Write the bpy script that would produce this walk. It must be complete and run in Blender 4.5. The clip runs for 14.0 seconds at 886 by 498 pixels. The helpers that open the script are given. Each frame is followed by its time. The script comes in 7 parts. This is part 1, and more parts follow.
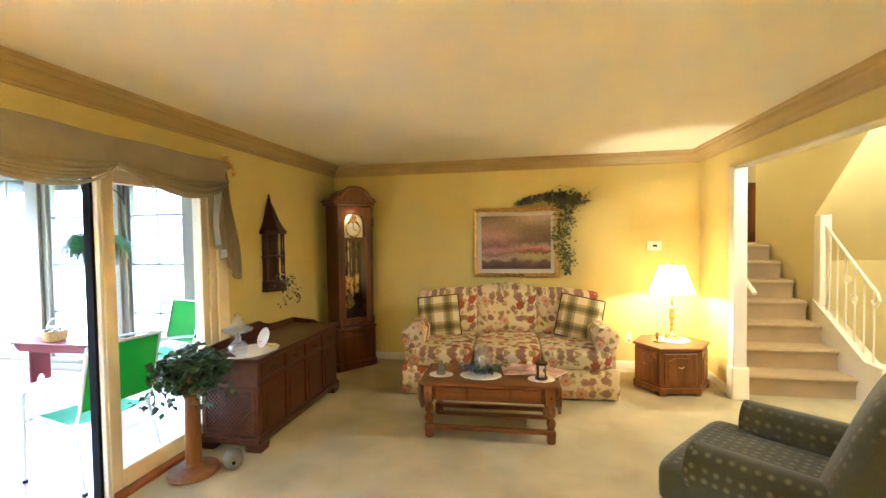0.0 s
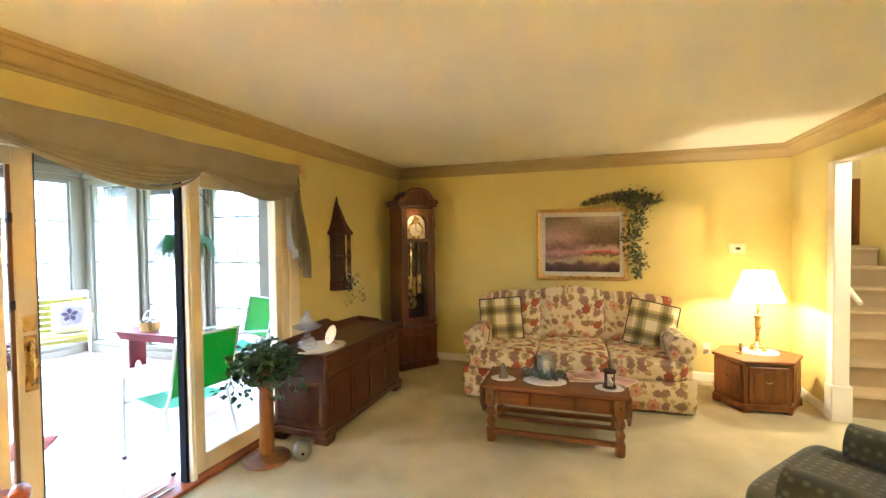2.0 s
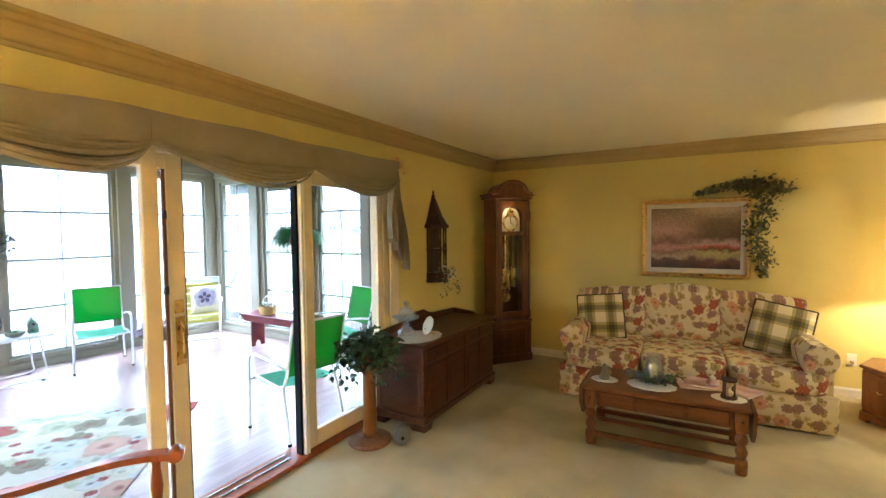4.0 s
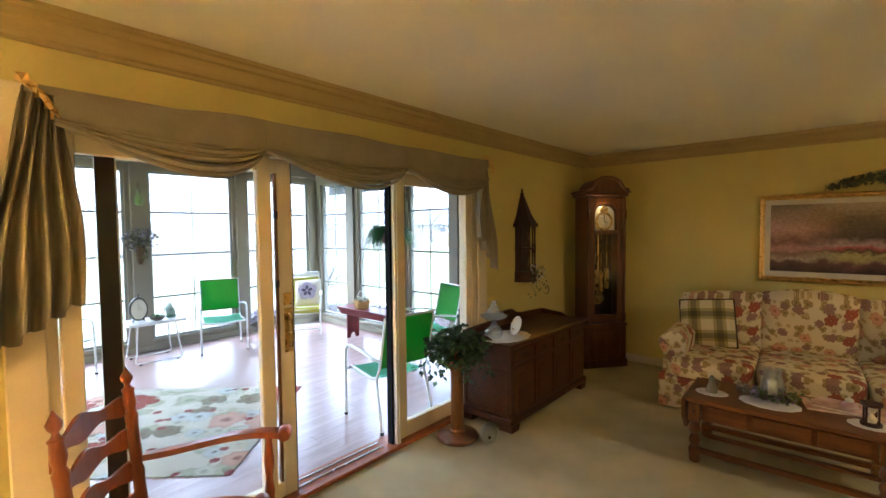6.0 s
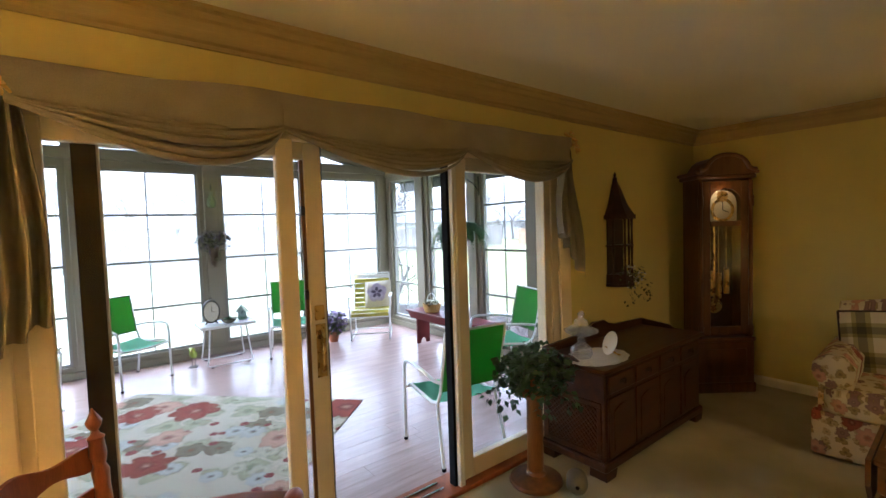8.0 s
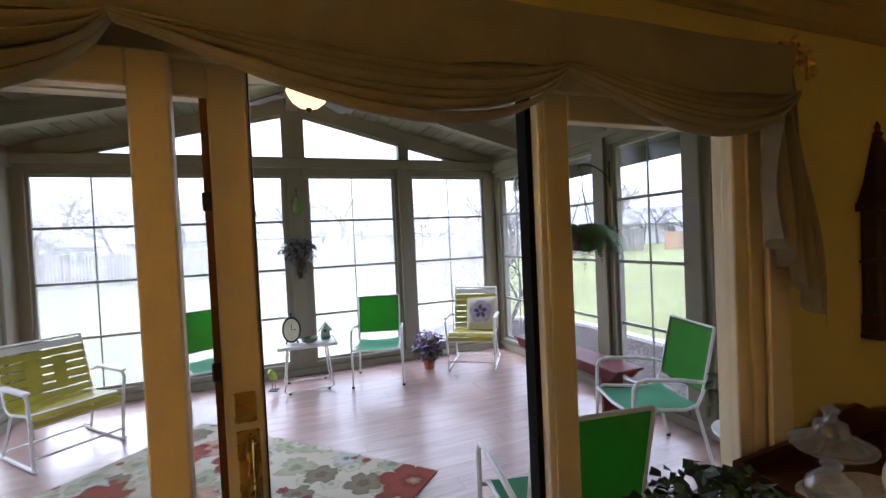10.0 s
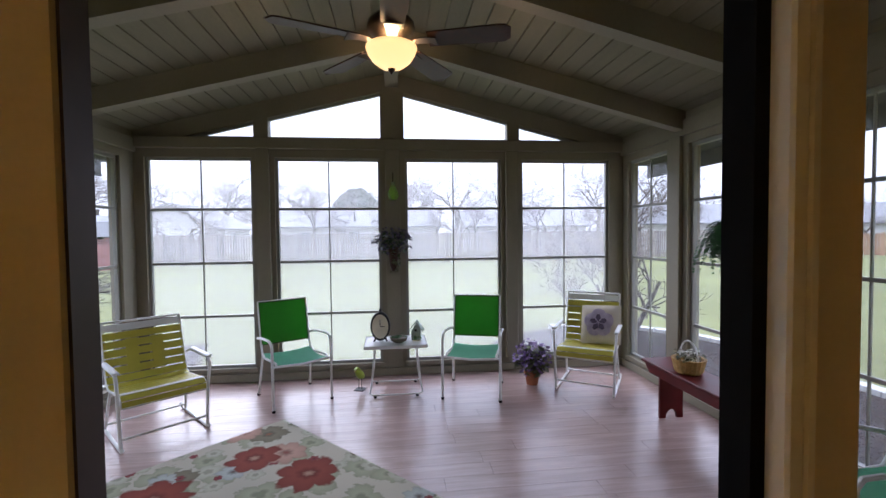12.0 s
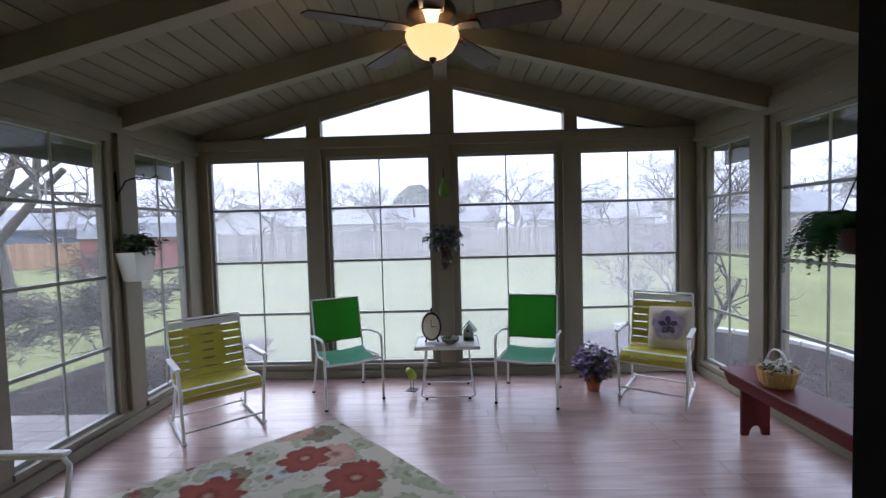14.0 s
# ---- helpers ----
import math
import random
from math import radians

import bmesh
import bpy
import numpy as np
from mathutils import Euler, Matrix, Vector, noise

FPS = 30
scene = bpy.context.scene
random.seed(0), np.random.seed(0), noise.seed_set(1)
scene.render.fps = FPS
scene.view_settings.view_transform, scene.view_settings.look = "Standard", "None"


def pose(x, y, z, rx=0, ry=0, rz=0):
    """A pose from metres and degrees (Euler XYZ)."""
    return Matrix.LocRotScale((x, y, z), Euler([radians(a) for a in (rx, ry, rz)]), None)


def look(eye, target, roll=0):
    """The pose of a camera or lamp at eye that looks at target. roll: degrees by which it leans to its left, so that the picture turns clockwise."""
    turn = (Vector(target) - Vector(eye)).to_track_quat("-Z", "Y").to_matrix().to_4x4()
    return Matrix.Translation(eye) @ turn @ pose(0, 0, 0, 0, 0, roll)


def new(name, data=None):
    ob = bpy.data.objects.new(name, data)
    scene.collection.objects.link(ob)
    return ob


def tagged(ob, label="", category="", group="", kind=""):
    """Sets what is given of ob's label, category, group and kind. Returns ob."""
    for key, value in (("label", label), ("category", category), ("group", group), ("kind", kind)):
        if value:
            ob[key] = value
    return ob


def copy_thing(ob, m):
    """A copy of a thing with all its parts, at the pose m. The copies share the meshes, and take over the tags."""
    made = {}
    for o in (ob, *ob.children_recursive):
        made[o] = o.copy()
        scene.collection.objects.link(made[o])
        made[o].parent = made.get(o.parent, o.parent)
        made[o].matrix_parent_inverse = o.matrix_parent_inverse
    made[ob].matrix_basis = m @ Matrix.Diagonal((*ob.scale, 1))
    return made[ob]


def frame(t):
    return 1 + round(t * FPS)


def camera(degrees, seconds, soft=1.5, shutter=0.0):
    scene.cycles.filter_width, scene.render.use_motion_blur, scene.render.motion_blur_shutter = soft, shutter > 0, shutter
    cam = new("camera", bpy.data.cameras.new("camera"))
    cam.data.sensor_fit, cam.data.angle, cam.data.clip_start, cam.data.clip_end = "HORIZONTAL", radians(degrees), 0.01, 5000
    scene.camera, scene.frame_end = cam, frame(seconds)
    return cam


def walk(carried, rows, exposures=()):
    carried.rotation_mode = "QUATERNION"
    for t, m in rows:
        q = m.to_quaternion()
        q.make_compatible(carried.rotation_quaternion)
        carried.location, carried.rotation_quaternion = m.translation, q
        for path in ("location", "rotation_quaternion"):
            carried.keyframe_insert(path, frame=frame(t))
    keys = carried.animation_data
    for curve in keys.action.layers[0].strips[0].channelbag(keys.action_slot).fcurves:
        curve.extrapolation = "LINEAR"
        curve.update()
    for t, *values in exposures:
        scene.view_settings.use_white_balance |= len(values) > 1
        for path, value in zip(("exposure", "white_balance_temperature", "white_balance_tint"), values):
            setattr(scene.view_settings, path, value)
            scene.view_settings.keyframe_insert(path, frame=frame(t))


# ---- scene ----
cam = camera(90.1, 14.0)
# seconds, x, y, z, pitch, roll, yaw
ROWS = [
    (0.0, -0.055, -0.101, 1.552, -1.75, 0.89, 10.96),
    (0.5, -0.056, -0.090, 1.547, -1.70, 0.85, 12.57),
    (1.0, -0.058, -0.086, 1.547, -1.60, 0.71, 14.20),
    (1.5, -0.067, -0.085, 1.550, -1.41, 0.68, 16.16),
    (2.0, -0.080, -0.080, 1.554, -1.51, 0.70, 18.76),
    (2.5, -0.093, -0.079, 1.559, -1.72, 0.78, 21.53),
    (3.0, -0.109, -0.076, 1.562, -1.95, 0.89, 24.39),
    (3.5, -0.129, -0.081, 1.567, -2.28, 0.72, 27.30),
    (6.0, -0.152, -0.098, 1.576, -2.57, 0.61, 41.46),
    (6.5, -0.191, -0.022, 1.572, -2.84, 0.39, 43.56),
    (7.0, -0.252, 0.049, 1.576, -3.01, 0.80, 45.86),
    (9.5, -1.141, 1.118, 1.547, -1.62, 2.74, 64.32),
    (10.0, -1.384, 1.284, 1.557, -1.36, 2.64, 68.78),
    (10.5, -1.604, 1.402, 1.542, -1.24, 2.15, 72.11),
    (11.0, -1.785, 1.484, 1.544, -1.41, 1.60, 75.91),
    (11.5, -1.930, 1.538, 1.550, -1.72, 1.03, 79.75),
    (12.0, -2.033, 1.575, 1.560, -2.00, 0.60, 83.51),
    (12.5, -2.099, 1.611, 1.572, -2.17, 0.59, 85.92),
    (13.0, -2.142, 1.629, 1.580, -2.20, 1.07, 88.06),
    (13.5, -2.171, 1.644, 1.579, -2.32, 1.51, 89.81),
    (14.0, -2.191, 1.667, 1.581, -2.52, 1.52, 91.22),
]
walk(cam, [(t, pose(x, y, z, 90 + pitch, roll, yaw)) for t, x, y, z, pitch, roll, yaw in ROWS],
     exposures=[(0.0, 4.25, 4700, 7), (1.5, 4.25, 4700, 7), (3.0, 4.0, 4700, 7), (3.7, 3.7, 4750, 5), (5.8, 3.0, 4950, 7), (7.2, 2.8, 5050, 9),
                (9.3, 1.83, 5450, 15), (10.5, 1.52, 5550, 18), (12.0, 0.9, 5600, 20), (14.0, 0.7, 5500, 19)])

# ---- world and light ----
world = bpy.data.worlds.new("overcast")
scene.world = world
world.use_nodes = True
wn, wl = world.node_tree.nodes, world.node_tree.links
sky = wn.new("ShaderNodeTexSky")
sky.sky_type, sky.sun_disc, sky.sun_elevation, sky.sun_rotation = "NISHITA", False, radians(32), radians(243)
cloud = wn.new("ShaderNodeMix")
cloud.data_type = "RGBA"
cloud.inputs["Factor"].default_value = 0.88
cloud.inputs["B"].default_value = (14.5, 15.0, 16.4, 1)
wl.new(sky.outputs["Color"], cloud.inputs["A"])
# an overcast dome: dimmer at the horizon than overhead
up, height, dome, shade = (wn.new("ShaderNode" + k) for k in ("TexCoord", "SeparateXYZ", "MapRange", "VectorMath"))
wl.new(up.outputs["Generated"], height.inputs["Vector"])
wl.new(height.outputs["Z"], dome.inputs["Value"])
dome.inputs["To Min"].default_value, dome.inputs["To Max"].default_value = 0.45, 1.75
shade.operation = "SCALE"
wl.new(cloud.outputs["Result"], shade.inputs[0])
wl.new(dome.outputs["Result"], shade.inputs["Scale"])
wl.new(shade.outputs["Vector"], wn["Background"].inputs["Color"])
wn["Background"].inputs["Strength"].default_value = 0.12
sun = new("sun", bpy.data.lights.new("sun", "SUN"))
sun.data.energy, sun.data.angle, sun.data.color = 1.0, radians(40), (1, 0.97, 0.93)
sun.matrix_world = look((-20, -10, 14), (0, 0, 0))


def point_lamp(name, x, y, z, watts, radius, colour):
    ob = new(name, bpy.data.lights.new(name, "POINT"))
    ob.data.energy, ob.data.shadow_soft_size, ob.data.color = watts, radius, colour
    ob.location = (x, y, z)
    return ob


WARM = (1.0, 0.62, 0.27)
point_lamp("table_lamp_bulb", 1.38, 4.78, 0.985, 4.1, 0.04, (1.0, 0.70, 0.37))
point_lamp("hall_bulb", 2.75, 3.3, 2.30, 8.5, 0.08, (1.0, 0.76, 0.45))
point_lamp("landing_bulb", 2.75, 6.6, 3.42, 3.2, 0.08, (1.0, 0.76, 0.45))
point_lamp("fan_bulb", -4.675, 1.583, 2.615, 12.0, 0.03, WARM)
point_lamp("clock_bulb", -2.045, 4.735, 1.80, 0.08, 0.01, WARM)
# added fill behind the viewpoint; its lamp is never in view
point_lamp("floor_lamp_bulb", -1.0, -1.5, 1.62, 30, 0.08, WARM)

# ---- materials ----
def mat(name, base, rough=0.6, metal=0.0, vary=0.12, scale=6.0, grain=0.0, grain_scale=120.0, bump=0.0, stretch=(1, 1, 1), tint=None, coat=0.0, spec=0.5, island=0.0, per_object=0.0):
    """A procedural surface: stains at one scale, grain at a finer one, both in colour and relief."""
    m = bpy.data.materials.new(name)
    m.use_nodes = True
    n, l = m.node_tree.nodes, m.node_tree.links
    bsdf = n["Principled BSDF"]
    bsdf.inputs["Roughness"].default_value = rough
    bsdf.inputs["Metallic"].default_value = metal
    bsdf.inputs["Coat Weight"].default_value = coat
    bsdf.inputs["Coat Roughness"].default_value = 0.18
    bsdf.inputs["Specular IOR Level"].default_value = spec
    co = n.new("ShaderNodeTexCoord")
    mp = n.new("ShaderNodeMapping")
    mp.inputs["Scale"].default_value = stretch
    l.new(co.outputs["Object"], mp.inputs["Vector"])
    big = n.new("ShaderNodeTexNoise")
    big.inputs["Scale"].default_value, big.inputs["Detail"].default_value = scale, 6
    fine = n.new("ShaderNodeTexNoise")
    fine.inputs["Scale"].default_value, fine.inputs["Detail"].default_value = grain_scale, 4
    l.new(mp.outputs["Vector"], big.inputs["Vector"])
    l.new(mp.outputs["Vector"], fine.inputs["Vector"])
    ramp = n.new("ShaderNodeValToRGB")
    dark = tuple(c * (1 - vary) for c in base)
    light = tint if tint else tuple(min(1, c * (1 + vary)) for c in base)
    ramp.color_ramp.elements[0].position, ramp.color_ramp.elements[1].position = 0.3, 0.72
    ramp.color_ramp.elements[0].color, ramp.color_ramp.elements[1].color = (*dark, 1), (*light, 1)
    l.new(big.outputs["Fac"], ramp.inputs["Fac"])
    out = ramp.outputs["Color"]
    if grain:
        mul = n.new("ShaderNodeMix")
        mul.data_type, mul.blend_type = "RGBA", "MULTIPLY"
        mul.inputs["Factor"].default_value = 1.0
        r2 = n.new("ShaderNodeMapRange")
        r2.inputs["From Min"].default_value, r2.inputs["From Max"].default_value = 0.3, 0.7
        r2.inputs["To Min"].default_value, r2.inputs["To Max"].default_value = 1 - grain, 1 + grain * 0.4
        l.new(fine.outputs["Fac"], r2.inputs["Value"])
        l.new(out, mul.inputs["A"])
        l.new(r2.outputs["Result"], mul.inputs["B"])
        out = mul.outputs["Result"]
    if island or per_object:
        info = n.new("ShaderNodeNewGeometry" if island else "ShaderNodeObjectInfo")
        hsv = n.new("ShaderNodeHueSaturation")
        r3 = n.new("ShaderNodeMapRange")
        amt = island or per_object
        r3.inputs["To Min"].default_value, r3.inputs["To Max"].default_value = 1 - amt, 1 + amt
        l.new(info.outputs["Random Per Island" if island else "Random"], r3.inputs["Value"])
        l.new(r3.outputs["Result"], hsv.inputs["Value"])
        l.new(out, hsv.inputs["Color"])
        out = hsv.outputs["Color"]
    l.new(out, bsdf.inputs["Base Color"])
    rr = n.new("ShaderNodeMapRange")
    rr.inputs["To Min"].default_value, rr.inputs["To Max"].default_value = max(0.02, rough - 0.08), min(1, rough + 0.08)
    l.new(big.outputs["Fac"], rr.inputs["Value"])
    l.new(rr.outputs["Result"], bsdf.inputs["Roughness"])
    if bump:
        b = n.new("ShaderNodeBump")
        b.inputs["Strength"].default_value, b.inputs["Distance"].default_value = 0.6, bump
        l.new(fine.outputs["Fac"], b.inputs["Height"])
        l.new(b.outputs["Normal"], bsdf.inputs["Normal"])
    return m


def glass(name, tint=(1, 1, 1), rough=0.0, clear=0.96, veil=0.0, shine=0.025):
    """Thin glazing: clear, with a gloss that grows at a slant; veil is a milky share, which in the porch panes stands
    in for outdoor haze.
    """
    m = bpy.data.materials.new(name)
    m.use_nodes = True
    n, l = m.node_tree.nodes, m.node_tree.links
    n.remove(n["Principled BSDF"])
    tr, gl, mix, lw, pw = (n.new("ShaderNode" + k) for k in ("BsdfTransparent", "BsdfGlossy", "MixShader", "LayerWeight", "Math"))
    tr.inputs["Color"].default_value = (*[c * clear for c in tint], 1)
    gl.inputs["Roughness"].default_value = rough
    pw.operation = "MULTIPLY_ADD"
    sq = n.new("ShaderNodeMath")
    sq.operation, sq.inputs[1].default_value = "POWER", 4.0
    l.new(lw.outputs["Facing"], sq.inputs[0])
    l.new(sq.outputs[0], pw.inputs[0])
    pw.inputs[1].default_value, pw.inputs[2].default_value = 0.28, shine
    l.new(pw.outputs[0], mix.inputs["Fac"])
    l.new(tr.outputs["BSDF"], mix.inputs[1])
    l.new(gl.outputs["BSDF"], mix.inputs[2])
    out = mix.outputs["Shader"]
    if veil:
        tl, m2, ns, mr = (n.new("ShaderNode" + k) for k in ("BsdfTranslucent", "MixShader", "TexNoise", "MapRange"))
        ns.inputs["Scale"].default_value = 1.7
        mr.inputs["To Min"].default_value, mr.inputs["To Max"].default_value = veil * 0.75, veil * 1.25
        l.new(ns.outputs["Fac"], mr.inputs["Value"])
        l.new(mr.outputs["Result"], m2.inputs["Fac"])
        l.new(out, m2.inputs[1])
        l.new(tl.outputs["BSDF"], m2.inputs[2])
        out = m2.outputs["Shader"]
    l.new(out, n["Material Output"].inputs["Surface"])
    return m


def glow(name, colour, strength, base=(0.8, 0.8, 0.75)):
    m = bpy.data.materials.new(name)
    m.use_nodes = True
    b = m.node_tree.nodes["Principled BSDF"]
    b.inputs["Base Color"].default_value = (*base, 1)
    b.inputs["Roughness"].default_value = 0.5
    b.inputs["Emission Color"].default_value = (*colour, 1)
    b.inputs["Emission Strength"].default_value = strength
    return m


def translucent(name, base, amount=0.5, vary=0.1):
    m = mat(name, base, 0.8, vary=vary, scale=9, grain=0.15, grain_scale=400, bump=0.0008)
    n, l = m.node_tree.nodes, m.node_tree.links
    t, mix = n.new("ShaderNodeBsdfTranslucent"), n.new("ShaderNodeMixShader")
    t.inputs["Color"].default_value = (*base, 1)
    mix.inputs["Fac"].default_value = amount
    l.new(n["Principled BSDF"].outputs["BSDF"], mix.inputs[1])
    l.new(t.outputs["BSDF"], mix.inputs[2])
    l.new(mix.outputs["Shader"], n["Material Output"].inputs["Surface"])
    return m


def rosettes(name, ground, layers, upright=False, rough=0.9, drift=(0, 0)):
    """Printed or woven flowers on a plain ground: each layer (petal, centre, spacing, reach, petals, share) strews rosettes of its own kind."""
    m = bpy.data.materials.new(name)
    m.use_nodes = True
    n, l = m.node_tree.nodes, m.node_tree.links
    bsdf = n["Principled BSDF"]
    bsdf.inputs["Roughness"].default_value = rough
    bsdf.inputs["Specular IOR Level"].default_value = 0.2

    def math_(op, a, b=0.0, c=0.0):
        k = n.new("ShaderNodeMath")
        k.operation = op
        for i, v in enumerate((a, b, c)):
            if isinstance(v, (int, float)):
                k.inputs[i].default_value = v
            else:
                l.new(v, k.inputs[i])
        return k.outputs[0]

    co, sep, flat = (n.new("ShaderNode" + k) for k in ("TexCoord", "SeparateXYZ", "CombineXYZ"))
    l.new(co.outputs["Object"], sep.inputs[0])
    l.new(sep.outputs["X"], flat.inputs["X"])
    l.new(math_("SUBTRACT", sep.outputs["Z"], sep.outputs["Y"]) if upright else sep.outputs["Y"], flat.inputs["Y"])
    wear = n.new("ShaderNodeTexNoise")
    wear.inputs["Scale"].default_value, wear.inputs["Detail"].default_value = 3.0, 5
    weave = n.new("ShaderNodeTexNoise")
    weave.inputs["Scale"].default_value = 260
    base = n.new("ShaderNodeMix")
    base.data_type = "RGBA"
    base.inputs["A"].default_value, base.inputs["B"].default_value = (*[c * 0.86 for c in ground], 1), (*[min(1, c * 1.1) for c in ground], 1)
    l.new(wear.outputs["Fac"], base.inputs["Factor"])
    colour = base.outputs["Result"]
    for i, (tone, centre, spacing, reach, petals, share) in enumerate(layers):
        move, v, dist, dsep, rnd = (n.new("ShaderNode" + k) for k in ("VectorMath", "TexVoronoi", "VectorMath", "SeparateXYZ", "SeparateColor"))
        move.inputs[1].default_value = (3.7 * i + 1.3 - drift[0], 1.9 * i + 0.4 - drift[1], 0)
        l.new(flat.outputs[0], move.inputs[0])
        v.voronoi_dimensions = "2D"
        v.inputs["Scale"].default_value, v.inputs["Randomness"].default_value = 1 / spacing, 0.75
        l.new(move.outputs[0], v.inputs["Vector"])
        dist.operation = "SUBTRACT"
        l.new(move.outputs[0], dist.inputs[0])
        l.new(v.outputs["Position"], dist.inputs[1])
        l.new(dist.outputs[0], dsep.inputs[0])
        l.new(v.outputs["Color"], rnd.inputs[0])
        turn = math_("MULTIPLY_ADD", rnd.outputs[0], 6.283, math_("ARCTAN2", dsep.outputs["Y"], dsep.outputs["X"]))
        edge = n.new("ShaderNodeTexNoise")
        edge.inputs["Scale"].default_value, edge.inputs["Detail"].default_value = 7 / spacing, 3
        l.new(move.outputs[0], edge.inputs["Vector"])
        lobe = math_("POWER", math_("ABSOLUTE", math_("COSINE", math_("MULTIPLY", turn, petals / 2))), 0.6)
        depth = 0.5 if petals < 5 else 0.3
        span = math_("MULTIPLY", math_("MULTIPLY_ADD", lobe, depth, 1 - depth), math_("MULTIPLY_ADD", edge.outputs["Fac"], 0.9, 0.55))
        size = math_("MULTIPLY", span, math_("MULTIPLY_ADD", rnd.outputs[2], reach * 0.4, reach * 0.75))
        rel = math_("DIVIDE", v.outputs["Distance"], size)
        inside = n.new("ShaderNodeMapRange")
        inside.inputs["From Min"].default_value, inside.inputs["From Max"].default_value = 1.05, 0.93
        l.new(rel, inside.inputs["Value"])
        mask = math_("MULTIPLY", inside.outputs["Result"], math_("LESS_THAN", rnd.outputs[1], share))
        ramp = n.new("ShaderNodeValToRGB")
        e = ramp.color_ramp.elements
        e[0].position, e[0].color = 0.06, (*centre, 1)
        e[1].position, e[1].color = 1.0, (*[c * 0.8 for c in tone], 1)
        for pos, k in ((0.24, 0.72), (0.45, 1.15), (0.85, 1.0)):
            x = e.new(pos)
            x.color = (*[min(1, c * k) for c in tone], 1)
        l.new(math_("MULTIPLY_ADD", edge.outputs["Fac"], 0.5, math_("SUBTRACT", rel, 0.25)), ramp.inputs["Fac"])
        mx = n.new("ShaderNodeMix")
        mx.data_type = "RGBA"
        l.new(mask, mx.inputs["Factor"])
        l.new(colour, mx.inputs["A"])
        l.new(ramp.outputs["Color"], mx.inputs["B"])
        colour = mx.outputs["Result"]
    l.new(colour, bsdf.inputs["Base Color"])
    b = n.new("ShaderNodeBump")
    b.inputs["Strength"].default_value, b.inputs["Distance"].default_value = 0.5, 0.001
    l.new(weave.outputs["Fac"], b.inputs["Height"])
    l.new(b.outputs["Normal"], bsdf.inputs["Normal"])
    return m


def plaid(name, ground, band_a, band_b, pitch):
    """Woven checks along the object's x and z."""
    m = bpy.data.materials.new(name)
    m.use_nodes = True
    n, l = m.node_tree.nodes, m.node_tree.links
    bsdf = n["Principled BSDF"]
    bsdf.inputs["Roughness"].default_value = 0.9
    co = n.new("ShaderNodeTexCoord")
    sep = n.new("ShaderNodeSeparateXYZ")
    l.new(co.outputs["Object"], sep.inputs[0])
    colour = n.new("ShaderNodeRGB")
    colour.outputs[0].default_value = (*ground, 1)
    out = colour.outputs[0]
    for axis in "XZ":
        d = n.new("ShaderNodeMath")
        d.operation = "MULTIPLY_ADD"
        d.inputs[1].default_value, d.inputs[2].default_value = 1 / pitch, 0.25
        l.new(sep.outputs[axis], d.inputs[0])
        f = n.new("ShaderNodeMath")
        f.operation = "FRACT"
        l.new(d.outputs[0], f.inputs[0])
        r = n.new("ShaderNodeValToRGB")
        r.color_ramp.interpolation = "CONSTANT"
        e = r.color_ramp.elements
        e[0].position, e[0].color = 0, (1, 1, 1, 1)
        e[1].position, e[1].color = 0.5, (*band_a, 1)
        for p, c in ((0.62, band_b), (0.86, band_a)):
            k = e.new(p)
            k.color = (*c, 1)
        l.new(f.outputs[0], r.inputs["Fac"])
        mul = n.new("ShaderNodeMix")
        mul.data_type, mul.blend_type = "RGBA", "MULTIPLY"
        mul.inputs["Factor"].default_value = 0.8
        l.new(out, mul.inputs["A"])
        l.new(r.outputs["Color"], mul.inputs["B"])
        out = mul.outputs["Result"]
    l.new(out, bsdf.inputs["Base Color"])
    return m


